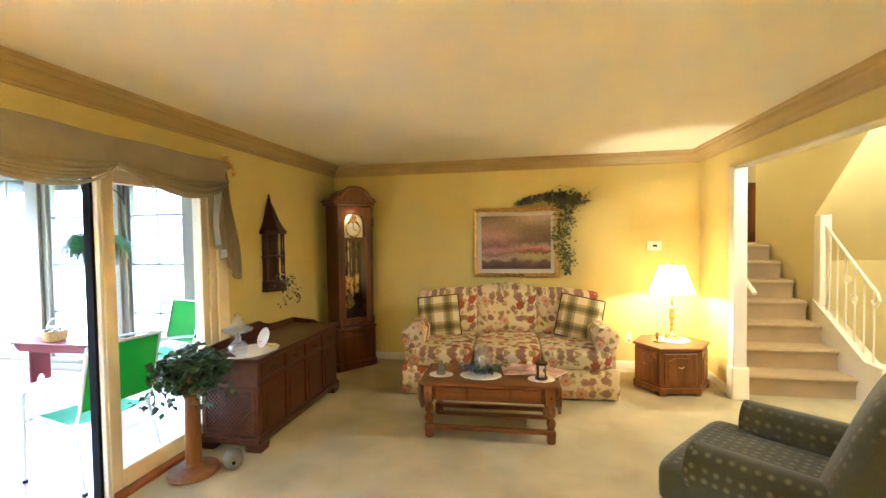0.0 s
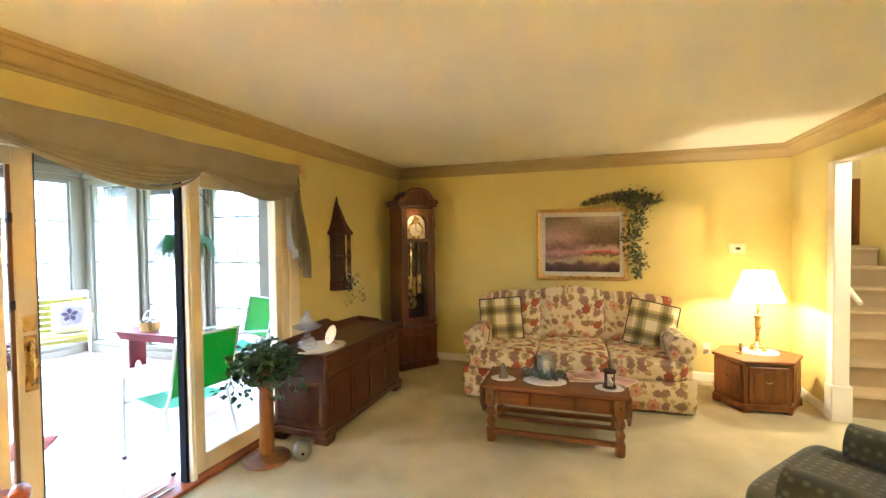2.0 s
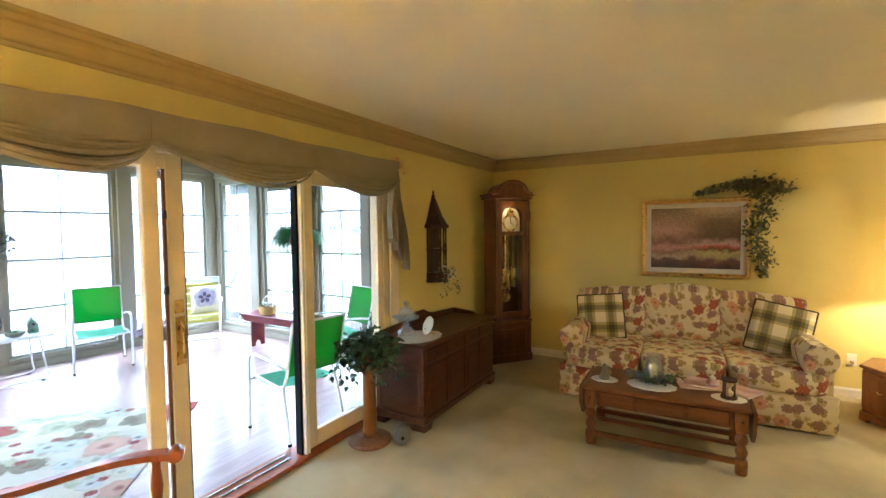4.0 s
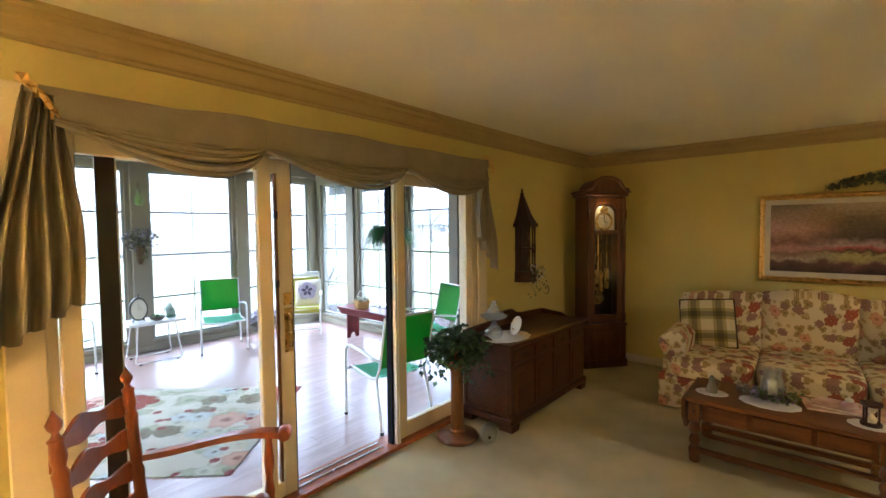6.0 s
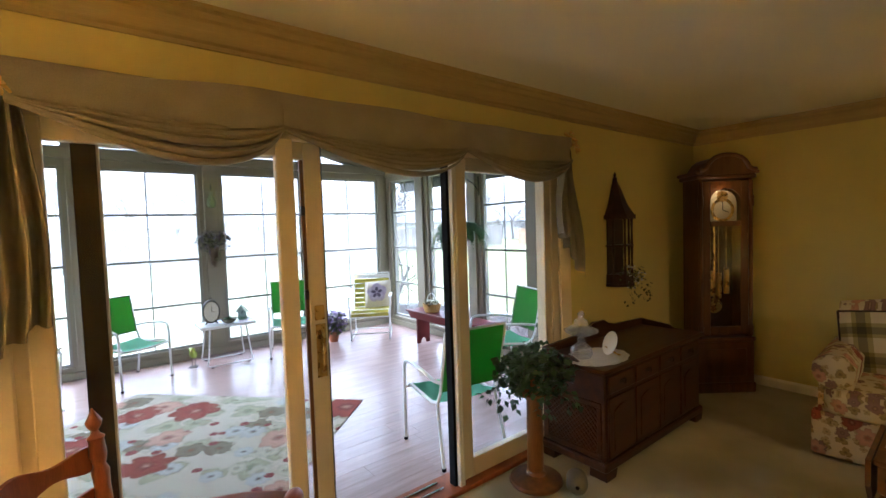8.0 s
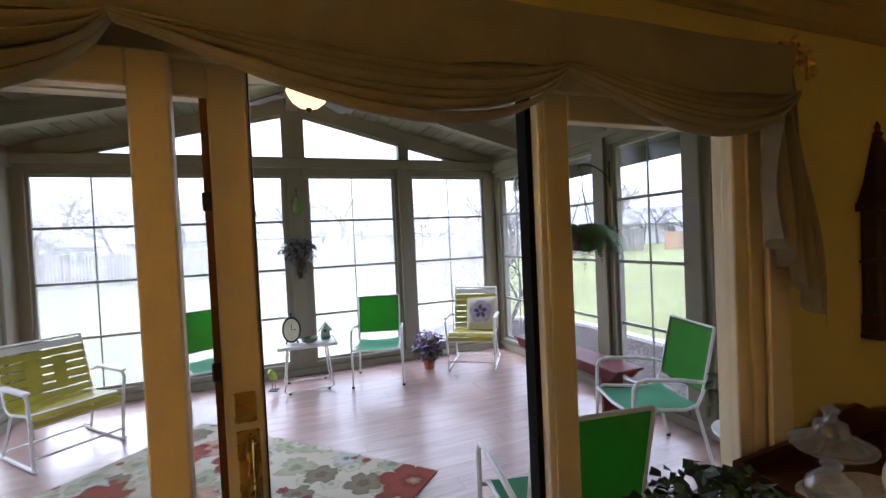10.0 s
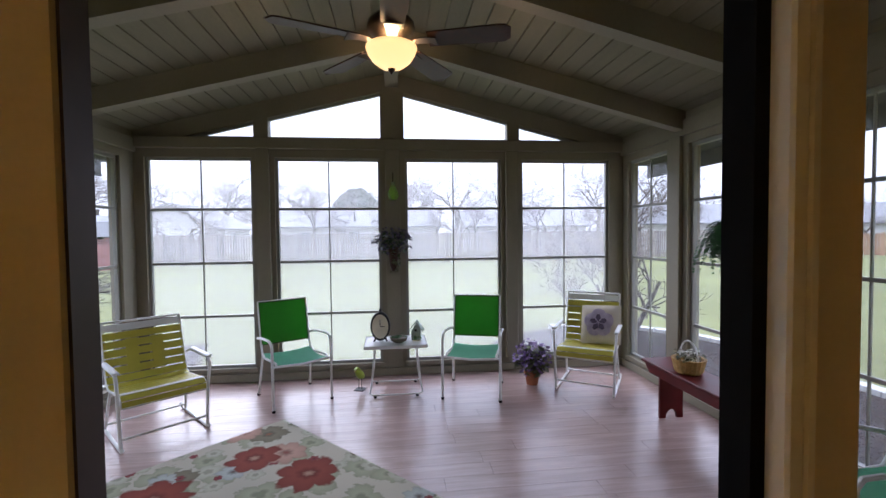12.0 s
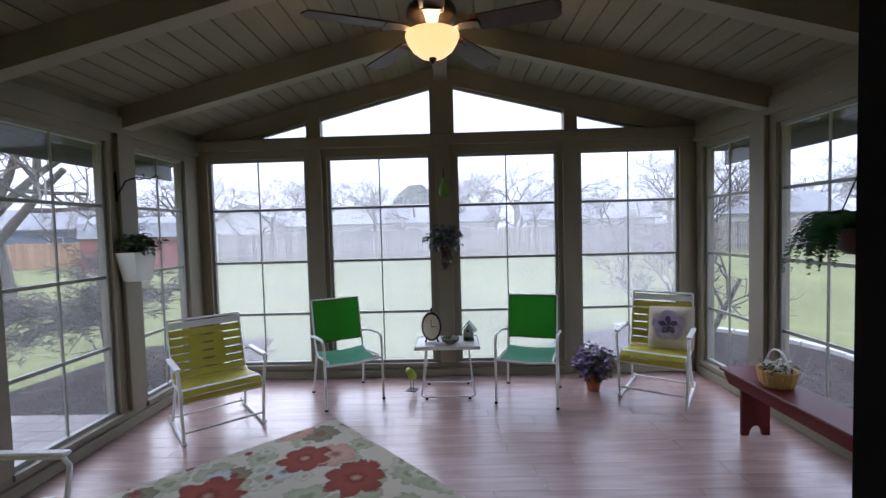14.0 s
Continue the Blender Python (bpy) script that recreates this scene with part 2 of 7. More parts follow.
M = {
    "wall": mat("yellow_wall_paint", (0.64, 0.53, 0.150), 0.75, vary=0.03, scale=2, grain=0.03, grain_scale=300, bump=0.0006),
    "wall_hall": mat("cream_hall_paint", (0.72, 0.62, 0.29), 0.75, vary=0.03, scale=2, grain=0.03, grain_scale=300, bump=0.0006),
    "ceiling": mat("ceiling_paint", (0.80, 0.75, 0.58), 0.9, vary=0.03, scale=1.5, grain=0.04, grain_scale=220, bump=0.001),
    "crown": mat("tan_glazed_moulding", (0.42, 0.31, 0.11), 0.5, vary=0.10, scale=5, grain=0.08, grain_scale=60, stretch=(0.3, 0.3, 6)),
    "white": mat("white_gloss_paint", (0.80, 0.75, 0.62), 0.4, vary=0.03, scale=4, grain=0.02),
    "door_cream": mat("cream_door_paint", (0.78, 0.66, 0.44), 0.45, vary=0.04, scale=5, grain=0.03),
    "carpet": mat("beige_carpet", (0.50, 0.435, 0.26), 0.97, vary=0.17, scale=2.3, grain=0.25, grain_scale=330, bump=0.006, spec=0.1),
    "stair_carpet": mat("tan_stair_carpet", (0.46, 0.35, 0.195), 0.97, vary=0.09, scale=3, grain=0.22, grain_scale=330, bump=0.006, spec=0.1),
    "oak": mat("honey_oak", (0.19, 0.070, 0.010), 0.36, vary=0.3, scale=3.5, grain=0.25, grain_scale=45, stretch=(7, 7, 0.6), bump=0.0006, spec=0.35),
    "oak_h": mat("honey_oak_lengthwise", (0.17, 0.058, 0.009), 0.40, vary=0.3, scale=3.5, grain=0.25, grain_scale=45, stretch=(0.6, 7, 7), bump=0.0006, spec=0.35),
    "oak_dark": mat("dark_honey_oak", (0.125, 0.043, 0.007), 0.36, vary=0.3, scale=3.5, grain=0.25, grain_scale=45, stretch=(7, 7, 0.6), bump=0.0006, spec=0.35),
    "cherry": mat("dark_cherry", (0.075, 0.024, 0.005), 0.36, vary=0.3, scale=3.5, grain=0.25, grain_scale=40, stretch=(6, 0.7, 6), bump=0.0005, spec=0.35),
    "walnut": mat("dark_walnut", (0.045, 0.014, 0.005), 0.45, vary=0.3, scale=4, grain=0.2, grain_scale=50, stretch=(6, 6, 0.7), spec=0.35),
    "redwood": mat("red_stained_maple", (0.30, 0.075, 0.014), 0.33, vary=0.25, scale=5, grain=0.15, grain_scale=50, stretch=(5, 5, 0.8), coat=0.2),
    "brass": mat("aged_brass", (0.55, 0.36, 0.11), 0.28, 1.0, vary=0.15, scale=20),
    "chrome": mat("steel", (0.6, 0.6, 0.6), 0.25, 1.0, vary=0.06, scale=20),
    "black": mat("black_rubber", (0.006, 0.006, 0.007), 0.9, vary=0.15, scale=20, spec=0.15),
    "bronze": mat("dark_bronze", (0.05, 0.032, 0.022), 0.4, 0.6, vary=0.2, scale=20),
    "iron": mat("black_iron", (0.02, 0.02, 0.02), 0.5, 0.7, vary=0.2, scale=30),
    "sage": mat("sage_grey_paint", (0.235, 0.210, 0.150), 0.6, vary=0.06, scale=3, grain=0.06, grain_scale=80, stretch=(1, 1, 0.5), bump=0.0005),
    "plank": mat("sage_ceiling_boards", (0.20, 0.18, 0.115), 0.7, vary=0.12, scale=2, grain=0.12, grain_scale=60, stretch=(0.4, 4, 4), island=0.05),
    "muntin": mat("grey_vinyl_muntin", (0.26, 0.26, 0.23), 0.5, vary=0.06, scale=10),
    "laminate": mat("walnut_laminate", (0.33, 0.205, 0.175), 0.34, vary=0.22, scale=2.5, grain=0.13, grain_scale=18, stretch=(8, 0.7, 1), tint=(0.45, 0.315, 0.28), per_object=0.06, coat=0.35),
    "valance": mat("taupe_drapery", (0.28, 0.24, 0.165), 0.8, vary=0.10, scale=7, grain=0.12, grain_scale=300, bump=0.0008),
    "gold": mat("gilt_metal", (0.75, 0.50, 0.16), 0.3, 1.0, vary=0.2, scale=30),
    "glass": glass("window_glass"),
    # the gable panes' milky veil replaces the mist over the garden
    "vinyl": glass("porch_vinyl_with_outdoor_haze", (0.98, 0.99, 0.99), 0.02, 0.97, 0.16),
    "vinyl_side": glass("clear_porch_vinyl", (0.98, 0.99, 0.99), 0.02, 0.97, 0.04),
    "jar": glass("clear_pressed_glass", (0.98, 1, 0.99), 0.04, 0.92, 0.14, 0.20),
    "green_glass": glass("green_glass", (0.70, 0.95, 0.25), 0.02, 0.95, 0.35),
    "sling": translucent("green_sling_mesh", (0.10, 0.36, 0.06), 0.62),
    "sling_seat": translucent("pale_green_sling_mesh", (0.16, 0.52, 0.31), 0.40),
    "tube": mat("white_powder_coat", (0.78, 0.79, 0.78), 0.35, vary=0.04, scale=9),
    "strap": mat("yellow_vinyl_strap", (0.48, 0.43, 0.045), 0.4, vary=0.08, scale=8),
    "strap_white": mat("white_vinyl_strap", (0.75, 0.76, 0.72), 0.4, vary=0.05, scale=8),
    "red_paint": mat("barn_red_paint", (0.095, 0.008, 0.007), 0.45, vary=0.15, scale=6, grain=0.1, spec=0.25),
    "terracotta": mat("terracotta", (0.36, 0.12, 0.05), 0.8, vary=0.12, scale=12, grain=0.1),
    "leaf": mat("ivy_leaf", (0.040, 0.080, 0.020), 0.5, vary=0.35, scale=14, island=0.35),
    "leaf_dull": mat("silk_ivy_leaf", (0.10, 0.11, 0.045), 0.6, vary=0.3, scale=14, island=0.35),
    "fern": mat("fern_leaf", (0.040, 0.14, 0.035), 0.55, vary=0.3, scale=14, island=0.3),
    "purple": mat("lavender_petal", (0.20, 0.13, 0.30), 0.6, vary=0.3, scale=20, island=0.35),
    "white_petal": mat("white_petal", (0.70, 0.70, 0.62), 0.6, vary=0.15, scale=20, island=0.2),
    "wax": mat("candle_wax", (0.80, 0.74, 0.58), 0.5, vary=0.04, scale=9),
    "lace": mat("white_lace", (0.80, 0.76, 0.68), 0.9, vary=0.05, scale=20, grain=0.25, grain_scale=160, bump=0.001),
    "stoneware": mat("grey_stoneware", (0.15, 0.135, 0.085), 0.6, vary=0.2, scale=9, grain=0.1),
    "plastic": mat("ivory_plastic", (0.78, 0.74, 0.62), 0.4, vary=0.03, scale=9),
    "screen": mat("dark_display", (0.05, 0.06, 0.05), 0.2, vary=0.1, scale=20),
    "wicker": mat("honey_wicker", (0.48, 0.30, 0.09), 0.6, vary=0.25, scale=30, grain=0.3, grain_scale=120, bump=0.003),
    "dial": mat("ivory_dial", (0.72, 0.66, 0.50), 0.5, vary=0.08, scale=12),
    "sofa": rosettes("rose_chintz", (0.67, 0.555, 0.31), [
        ((0.32, 0.23, 0.09), (0.20, 0.15, 0.06), 0.085, 0.40, 3, 0.60), ((0.46, 0.34, 0.15), (0.30, 0.22, 0.09), 0.06, 0.36, 4, 0.45),
        ((0.26, 0.15, 0.11), (0.38, 0.24, 0.15), 0.11, 0.36, 7, 0.45), ((0.54, 0.28, 0.16), (0.38, 0.13, 0.08), 0.15, 0.36, 7, 0.42),
        ((0.28, 0.080, 0.045), (0.46, 0.20, 0.11), 0.19, 0.27, 7, 0.42)], upright=True),
    "armchair": mat("dark_green_jacquard", (0.052, 0.050, 0.024), 0.9, vary=0.25, scale=3, grain=0.3, grain_scale=260, bump=0.002, spec=0.2),
    "rug": rosettes("flowered_rug", (0.47, 0.435, 0.345), [
        ((0.30, 0.31, 0.21), (0.22, 0.24, 0.15), 0.30, 0.46, 3, 0.75), ((0.39, 0.38, 0.29), (0.30, 0.30, 0.21), 0.20, 0.42, 5, 0.50),
        ((0.17, 0.15, 0.10), (0.24, 0.11, 0.06), 0.36, 0.38, 5, 0.50), ((0.36, 0.38, 0.35), (0.12, 0.09, 0.08), 0.30, 0.32, 8, 0.36),
        ((0.20, 0.05, 0.05), (0.10, 0.03, 0.03), 0.17, 0.22, 6, 0.32), ((0.40, 0.25, 0.19), (0.22, 0.08, 0.06), 0.58, 0.25, 7, 0.40),
        ((0.20, 0.046, 0.030), (0.36, 0.22, 0.15), 0.85, 0.25, 7, 0.62)], drift=(0.519, 0.267)),
    "plaid": plaid("plaid_weave", (0.70, 0.60, 0.34), (0.50, 0.46, 0.22), (0.16, 0.15, 0.075), 0.20),
    "linen": mat("linen", (0.62, 0.56, 0.44), 0.9, vary=0.06, scale=9, grain=0.15, grain_scale=300),
    "shade": translucent("lamp_shade_fabric", (0.80, 0.70, 0.50), 0.32),
    "bowl": glow("lit_alabaster_glass", (1.0, 0.60, 0.20), 0.75),
    "grass": mat("winter_lawn", (0.135, 0.145, 0.055), 0.95, vary=0.22, scale=0.25, grain=0.25, grain_scale=14, spec=0.1),
    "mulch": mat("dark_mulch", (0.030, 0.022, 0.019), 0.98, vary=0.55, scale=5, grain=0.75, grain_scale=26, bump=0.03, spec=0.03),
    "brick_paver": mat("grey_paver", (0.22, 0.195, 0.18), 0.85, vary=0.12, scale=8, grain=0.15, grain_scale=80, per_object=0.15),
    "edging": mat("concrete_edging", (0.42, 0.42, 0.40), 0.9, vary=0.12, scale=5, grain=0.1),
    "bark": mat("grey_bark", (0.085, 0.070, 0.058), 0.9, vary=0.3, scale=8, grain=0.3, grain_scale=50, bump=0.006),
    # paler than the bark, so distant crowns look faded by haze
    "twig": mat("winter_twigs", (0.17, 0.145, 0.13), 0.9, vary=0.2, scale=8),
    "fence": mat("weathered_cedar", (0.19, 0.165, 0.14), 0.9, vary=0.3, scale=3, grain=0.2, grain_scale=20, stretch=(6, 6, 0.6), island=0.4),
    "fence_tan": mat("new_cedar", (0.34, 0.21, 0.12), 0.9, vary=0.2, scale=3, grain=0.2, grain_scale=20, stretch=(6, 6, 0.6), island=0.15),
    "siding_blue": mat("blue_siding", (0.11, 0.15, 0.22), 0.7, vary=0.08, scale=2, grain=0.06),
    "siding_white": mat("white_siding", (0.55, 0.54, 0.52), 0.7, vary=0.05, scale=2, grain=0.05),
    "shed_red": mat("faded_red_boards", (0.24, 0.10, 0.085), 0.85, vary=0.15, scale=2, grain=0.1),
    "roof": mat("grey_shingles", (0.22, 0.22, 0.225), 0.9, vary=0.15, scale=3, grain=0.25, grain_scale=14),
    "pane_dark": mat("far_window_glass", (0.10, 0.12, 0.14), 0.15, vary=0.1, scale=3),
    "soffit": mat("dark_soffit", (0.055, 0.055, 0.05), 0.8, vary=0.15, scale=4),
    "evergreen": mat("evergreen", (0.035, 0.055, 0.030), 0.9, vary=0.3, scale=6, island=0.3),
}


# ---- builders ----
class Bm:
    """Collects shaped pieces into one mesh."""
    def __init__(self):
        self.v, self.f = [], []

    def add(self, verts, faces, m=None):
        k = len(self.v)
        self.v += [tuple(m @ Vector(p)) if m else tuple(p) for p in verts]
        self.f += [tuple(k + i for i in f) for f in faces]
        return self

    def box(self, x0, x1, y0, y1, z0, z1, c=0.0, m=None):
        """A box; c cuts its edges."""
        if c <= 0:
            v = [(x, y, z) for z in (z0, z1) for y in (y0, y1) for x in (x0, x1)]
            return self.add(v, [(0, 2, 3, 1), (4, 5, 7, 6), (0, 1, 5, 4), (2, 6, 7, 3), (0, 4, 6, 2), (1, 3, 7, 5)], m)
        c = min(c, (x1 - x0) * 0.45, (y1 - y0) * 0.45, (z1 - z0) * 0.45)
        ring = lambda i, z: [(x0 + i + c, y0 + i, z), (x1 - i - c, y0 + i, z), (x1 - i, y0 + i + c, z), (x1 - i, y1 - i - c, z),
                             (x1 - i - c, y1 - i, z), (x0 + i + c, y1 - i, z), (x0 + i, y1 - i - c, z), (x0 + i, y0 + i + c, z)]
        rows = [ring(c * 0.7, z0), ring(0, z0 + c), ring(0, z1 - c), ring(c * 0.7, z1)]
        return self.loft(rows, m=m)

    def loft(self, rows, closed=True, caps=True, m=None):
        n = len(rows[0])
        f = []
        for a in range(len(rows) - 1):
            for i in range(n if closed else n - 1):
                j = (i + 1) % n
                f.append((a * n + i, a * n + j, (a + 1) * n + j, (a + 1) * n + i))
        if caps and closed:
            f.append(tuple(reversed(range(n))))
            f.append(tuple(range((len(rows) - 1) * n, len(rows) * n)))
        return self.add([p for r in rows for p in r], f, m)

    def lathe(self, prof, at=(0, 0, 0), n=20, m=None, caps=True):
        """Turned shape: (radius, height) pairs round the vertical."""
        rows = [[(at[0] + r * math.cos(2 * math.pi * i / n), at[1] + r * math.sin(2 * math.pi * i / n), at[2] + z) for i in range(n)] for r, z in prof]
        return self.loft(rows, caps=caps, m=m)

    def tube(self, pts, r, n=8, m=None, closed=False):
        """A round bar along points; r is one radius or one for each point."""
        pts = [Vector(p) for p in pts]
        rad = r if isinstance(r, (list, tuple)) else [r] * len(pts)
        rows, up = [], None
        for i, p in enumerate(pts):
            a, b = pts[max(i - 1, 0)], pts[min(i + 1, len(pts) - 1)]
            d = (b - a).normalized()
            if up is None:
                up = d.orthogonal().normalized()
            up = (up - d * up.dot(d)).normalized() if (up - d * up.dot(d)).length > 1e-6 else d.orthogonal().normalized()
            s = d.cross(up)
            rows.append([tuple(p + rad[i] * (math.cos(2 * math.pi * k / n) * up + math.sin(2 * math.pi * k / n) * s)) for k in range(n)])
        return self.loft(rows, m=m)

    def prism(self, poly, axis, a, b):
        """A flat outline pushed from a to b along an axis; the outline lists the other two coordinates in order."""
        put = {"x": lambda p, t: (t, p[0], p[1]), "y": lambda p, t: (p[0], t, p[1]), "z": lambda p, t: (p[0], p[1], t)}[axis]
        return self.loft([[put(p, a) for p in poly], [put(p, b) for p in poly]])

    def grid(self, fn, nu, nv, thick=0.0, m=None):
        """A sheet fn(u, v), with u and v from 0 to 1; thick gives it a back."""
        pts = [[Vector(fn(i / nu, j / nv)) for i in range(nu + 1)] for j in range(nv + 1)]
        v = [p for row in pts for p in row]
        w = nu + 1
        f = [(j * w + i, j * w + i + 1, (j + 1) * w + i + 1, (j + 1) * w + i) for j in range(nv) for i in range(nu)]
        if thick:
            nor = [Vector() for _ in v]
            for q in f:
                k = (v[q[1]] - v[q[0]]).cross(v[q[3]] - v[q[0]])
                for i in q:
                    nor[i] += k
            back = [p - thick * k.normalized() if k.length else p for p, k in zip(v, nor)]
            k = len(v)
            edge = [i for i in range(w)] + [j * w + nu for j in range(1, nv + 1)] + [nv * w + i for i in range(nu - 1, -1, -1)] + [j * w for j in range(nv - 1, 0, -1)]
            g = f + [tuple(k + i for i in reversed(q)) for q in f]
            g += [(edge[i], k + edge[i], k + edge[(i + 1) % len(edge)], edge[(i + 1) % len(edge)]) for i in range(len(edge))]
            v, f = v + back, g
        return self.add(v, f, m)

    def cushion(self, w, d, h, puff=0.35, m=None, nu=10, nv=8):
        """A stuffed pad w by d, h thick, soft at its edges, standing on z = 0."""
        top = lambda u, v: (1 - abs(2 * u - 1) ** 4) ** 0.5 * (1 - abs(2 * v - 1) ** 4) ** 0.5
        for s in (1, -1):
            self.grid(lambda u, v: ((u - 0.5) * w, (v - 0.5) * d if s > 0 else (0.5 - v) * d,
                                    h / 2 + s * h / 2 * ((1 - puff) * min(1, 3 * top(u, v)) + puff * top(u, v))), nu, nv, m=m)
        return self

    def puff(self, w, d, h, k=5.0, m=None, n=14):
        """A stuffed block w by d by h round its centre, with full faces and round edges; a larger k is squarer."""
        f = lambda c: math.copysign(abs(c) ** (2 / k), c)
        rows = []
        for j in range(1, 2 * n):
            b = -math.pi / 2 + math.pi * j / (2 * n)
            rows.append([(w / 2 * f(math.cos(b)) * f(math.cos(a)), d / 2 * f(math.cos(b)) * f(math.sin(a)), h / 2 * f(math.sin(b)))
                         for a in (2 * math.pi * i / (4 * n) for i in range(4 * n))])
        return self.loft(rows, m=m)

    def mesh(self, name, material, smooth=False):
        me = bpy.data.meshes.new(name)
        me.from_pydata(self.v, [], self.f)
        me.materials.append(material)
        if smooth:
            b = bmesh.new()
            b.from_mesh(me)
            bmesh.ops.remove_doubles(b, verts=b.verts, dist=0.0004)
            b.to_mesh(me)
            b.free()
            me.polygons.foreach_set("use_smooth", [True] * len(me.polygons))
            me.set_sharp_from_angle(angle=radians(42))
        me.update()
        return me


def part(name, bm, material, parent=None, label="", smooth=False, at=None):
    ob = new(name, bm.mesh(name, M[material], smooth))
    if parent:
        ob.parent = parent
    if at is not None:
        ob.matrix_basis = at
    return tagged(ob, label)


def thing(name, x, y, z, rz, label, category, group=""):
    ob = new(name)
    ob.empty_display_size = 0.1
    ob.matrix_basis = pose(x, y, z, 0, 0, rz)
    return tagged(ob, label, category, group)


def setting(name, bm, material, label, category, smooth=False):
    return tagged(part(name, bm, material, smooth=smooth), label, category, kind="structure")


def holed(bm, a0, a1, z0, z1, holes, put):
    """A wall from a0 to a1 and z0 to z1 with openings (a, b, low, high), made of blocks that butt."""
    cuts = sorted({a0, a1, *[h[0] for h in holes], *[h[1] for h in holes]})
    for a, b in zip(cuts, cuts[1:]):
        gaps = sorted((h[2], h[3]) for h in holes if h[0] <= a + 1e-6 and h[1] >= b - 1e-6)
        z = z0
        for lo, hi in gaps:
            if lo > z + 1e-6:
                put(bm, a, b, z, lo)
            z = hi
        if z1 > z + 1e-6:
            put(bm, a, b, z, z1)
    return bm


# ---- the living room ----
DW, DO = -2.50, -2.66            # door wall, inside and outside faces
BW, RW, NW = 5.23, 1.80, -2.60   # back wall, stair opening wall, wall behind the camera
CEIL = 2.44
floor = setting("floor", Bm().box(DO + 0.06, 5.0, NW, 9.0, -0.12, 0.0), "carpet", "cream beige cut pile carpet over the living room", "floor")
setting("ceiling", Bm().box(DO, 4.4, NW, BW + 0.15, CEIL, CEIL + 0.15), "ceiling", "flat cream painted plaster ceiling", "ceiling")
wall_x = lambda bm, a, b, lo, hi: bm.box(DO, DW, a, b, lo, hi)
setting("wall_west", holed(Bm(), NW, BW, 0, CEIL, [(0.14, 3.02, 0.0, 2.06)], wall_x), "wall", "yellow painted wall round the sliding glass door", "wall")
setting("wall_north", Bm().box(DO, RW + 0.1, BW, BW + 0.15, 0, CEIL), "wall", "yellow painted wall behind the flowered sofa", "wall")
setting("wall_south", Bm().box(DO, 4.4, NW - 0.15, NW, 0, CEIL), "wall", "plain yellow painted wall", "wall")
setting("wall_east", Bm().box(RW, RW + 0.07, 4.47, BW, 0, CEIL).box(RW, RW + 0.10, 1.0, 4.47, 2.14, CEIL).box(RW, RW + 0.10, NW, 1.0, 0, CEIL),
        "wall", "yellow painted wall with a wide opening to the stairs", "wall")
PROF = [(d * 1.1, h * 1.24) for d, h in [(0, -0.105), (0.010, -0.105), (0.014, -0.092), (0.026, -0.085), (0.050, -0.050), (0.058, -0.040), (0.074, -0.034), (0.080, -0.018), (0.098, -0.012), (0.105, 0), (0, 0)]]
crown = Bm()
crown.loft([[(DW + d, y, CEIL + h) for d, h in PROF] for y in (NW, BW)])
crown.loft([[(x, BW - d, CEIL + h) for d, h in PROF] for x in (DW, RW)])
crown.loft([[(RW - d, y, CEIL + h) for d, h in PROF] for y in (NW, BW)])
crown.loft([[(x, NW + d, CEIL + h) for d, h in PROF] for x in (DW, RW)])
setting("crown_moulding", crown, "crown", "tan glazed crown moulding along the ceiling", "moulding")
base = Bm()
BASE = [(0, 0), (0.016, 0), (0.016, 0.065), (0.008, 0.085), (0, 0.085)]
base.loft([[(DW + d, y, h) for d, h in BASE] for y in (3.13, BW)])
base.loft([[(DW + d, y, h) for d, h in BASE] for y in (NW, 0.03)])
base.loft([[(x, BW - d, h) for d, h in BASE] for x in (DW + 0.016, RW - 0.016)])
base.loft([[(RW - d, y, h) for d, h in BASE] for y in (4.50, BW)])
setting("baseboard", base, "white", "low cream painted baseboard", "baseboard")

# end of the wall at the stairs, cased as a white post
setting("trim_stair_opening", Bm().box(RW - 0.035, RW + 0.11, 4.345, 4.468, 0, 0.30, 0.008).box(RW - 0.022, RW + 0.092, 4.36, 4.468, 0.30, 2.138, 0.006)
        .box(RW - 0.012, RW + 0.112, 1.02, 4.36, 2.128, 2.138), "white", "white painted post and casing at the stair opening", "trim")

# ---- the stairs ----
SX0, SX1, RISE, RUN, SY = RW + 0.095, 2.85, 0.198, 0.249, 4.51
stairs = thing("staircase", 0, 0, 0, 0, "carpeted staircase of seven steps climbing to a landing", "staircase")
for k in range(7):
    y = SY + RUN * k
    st = Bm().prism([(y - 0.02, RISE * (k + 1)), (y - 0.03, RISE * (k + 1) - 0.02), (y - 0.015, RISE * (k + 1) - 0.05), (y, RISE * (k + 1) - 0.07), (y, RISE * k),
                     (y + RUN, RISE * k), (y + RUN, RISE * (k + 1))], "x", SX0, SX1)
    part("step", st, "stair_carpet", stairs, smooth=True)
part("landing", Bm().box(SX0, 4.4, SY + 7 * RUN, 9.0, RISE * 7 - 0.2, RISE * 7 - 0.004), "stair_carpet", stairs)
wallst = Bm().prism([(5.16, 0.0), (6.42, 0.0), (6.42, 3.6), (4.36, 3.6), (4.36, 2.50), (5.20, 1.69), (5.16, 1.69)], "x", SX1 + 0.035, SX1 + 0.12)
setting("wall_stair_side", wallst, "wall_hall", "tan painted wall beside the stairs with a sloping edge", "wall")
setting("wall_stair_left", Bm().box(RW + 0.07, SX0, 4.47, 9.0, 0, 3.6), "wall_hall", "tan painted wall along the stairs", "wall")
setting("wall_landing", Bm().box(RW, 4.4, 8.0, 8.15, 0, 3.6), "wall_hall", "cream wall at the landing", "wall")
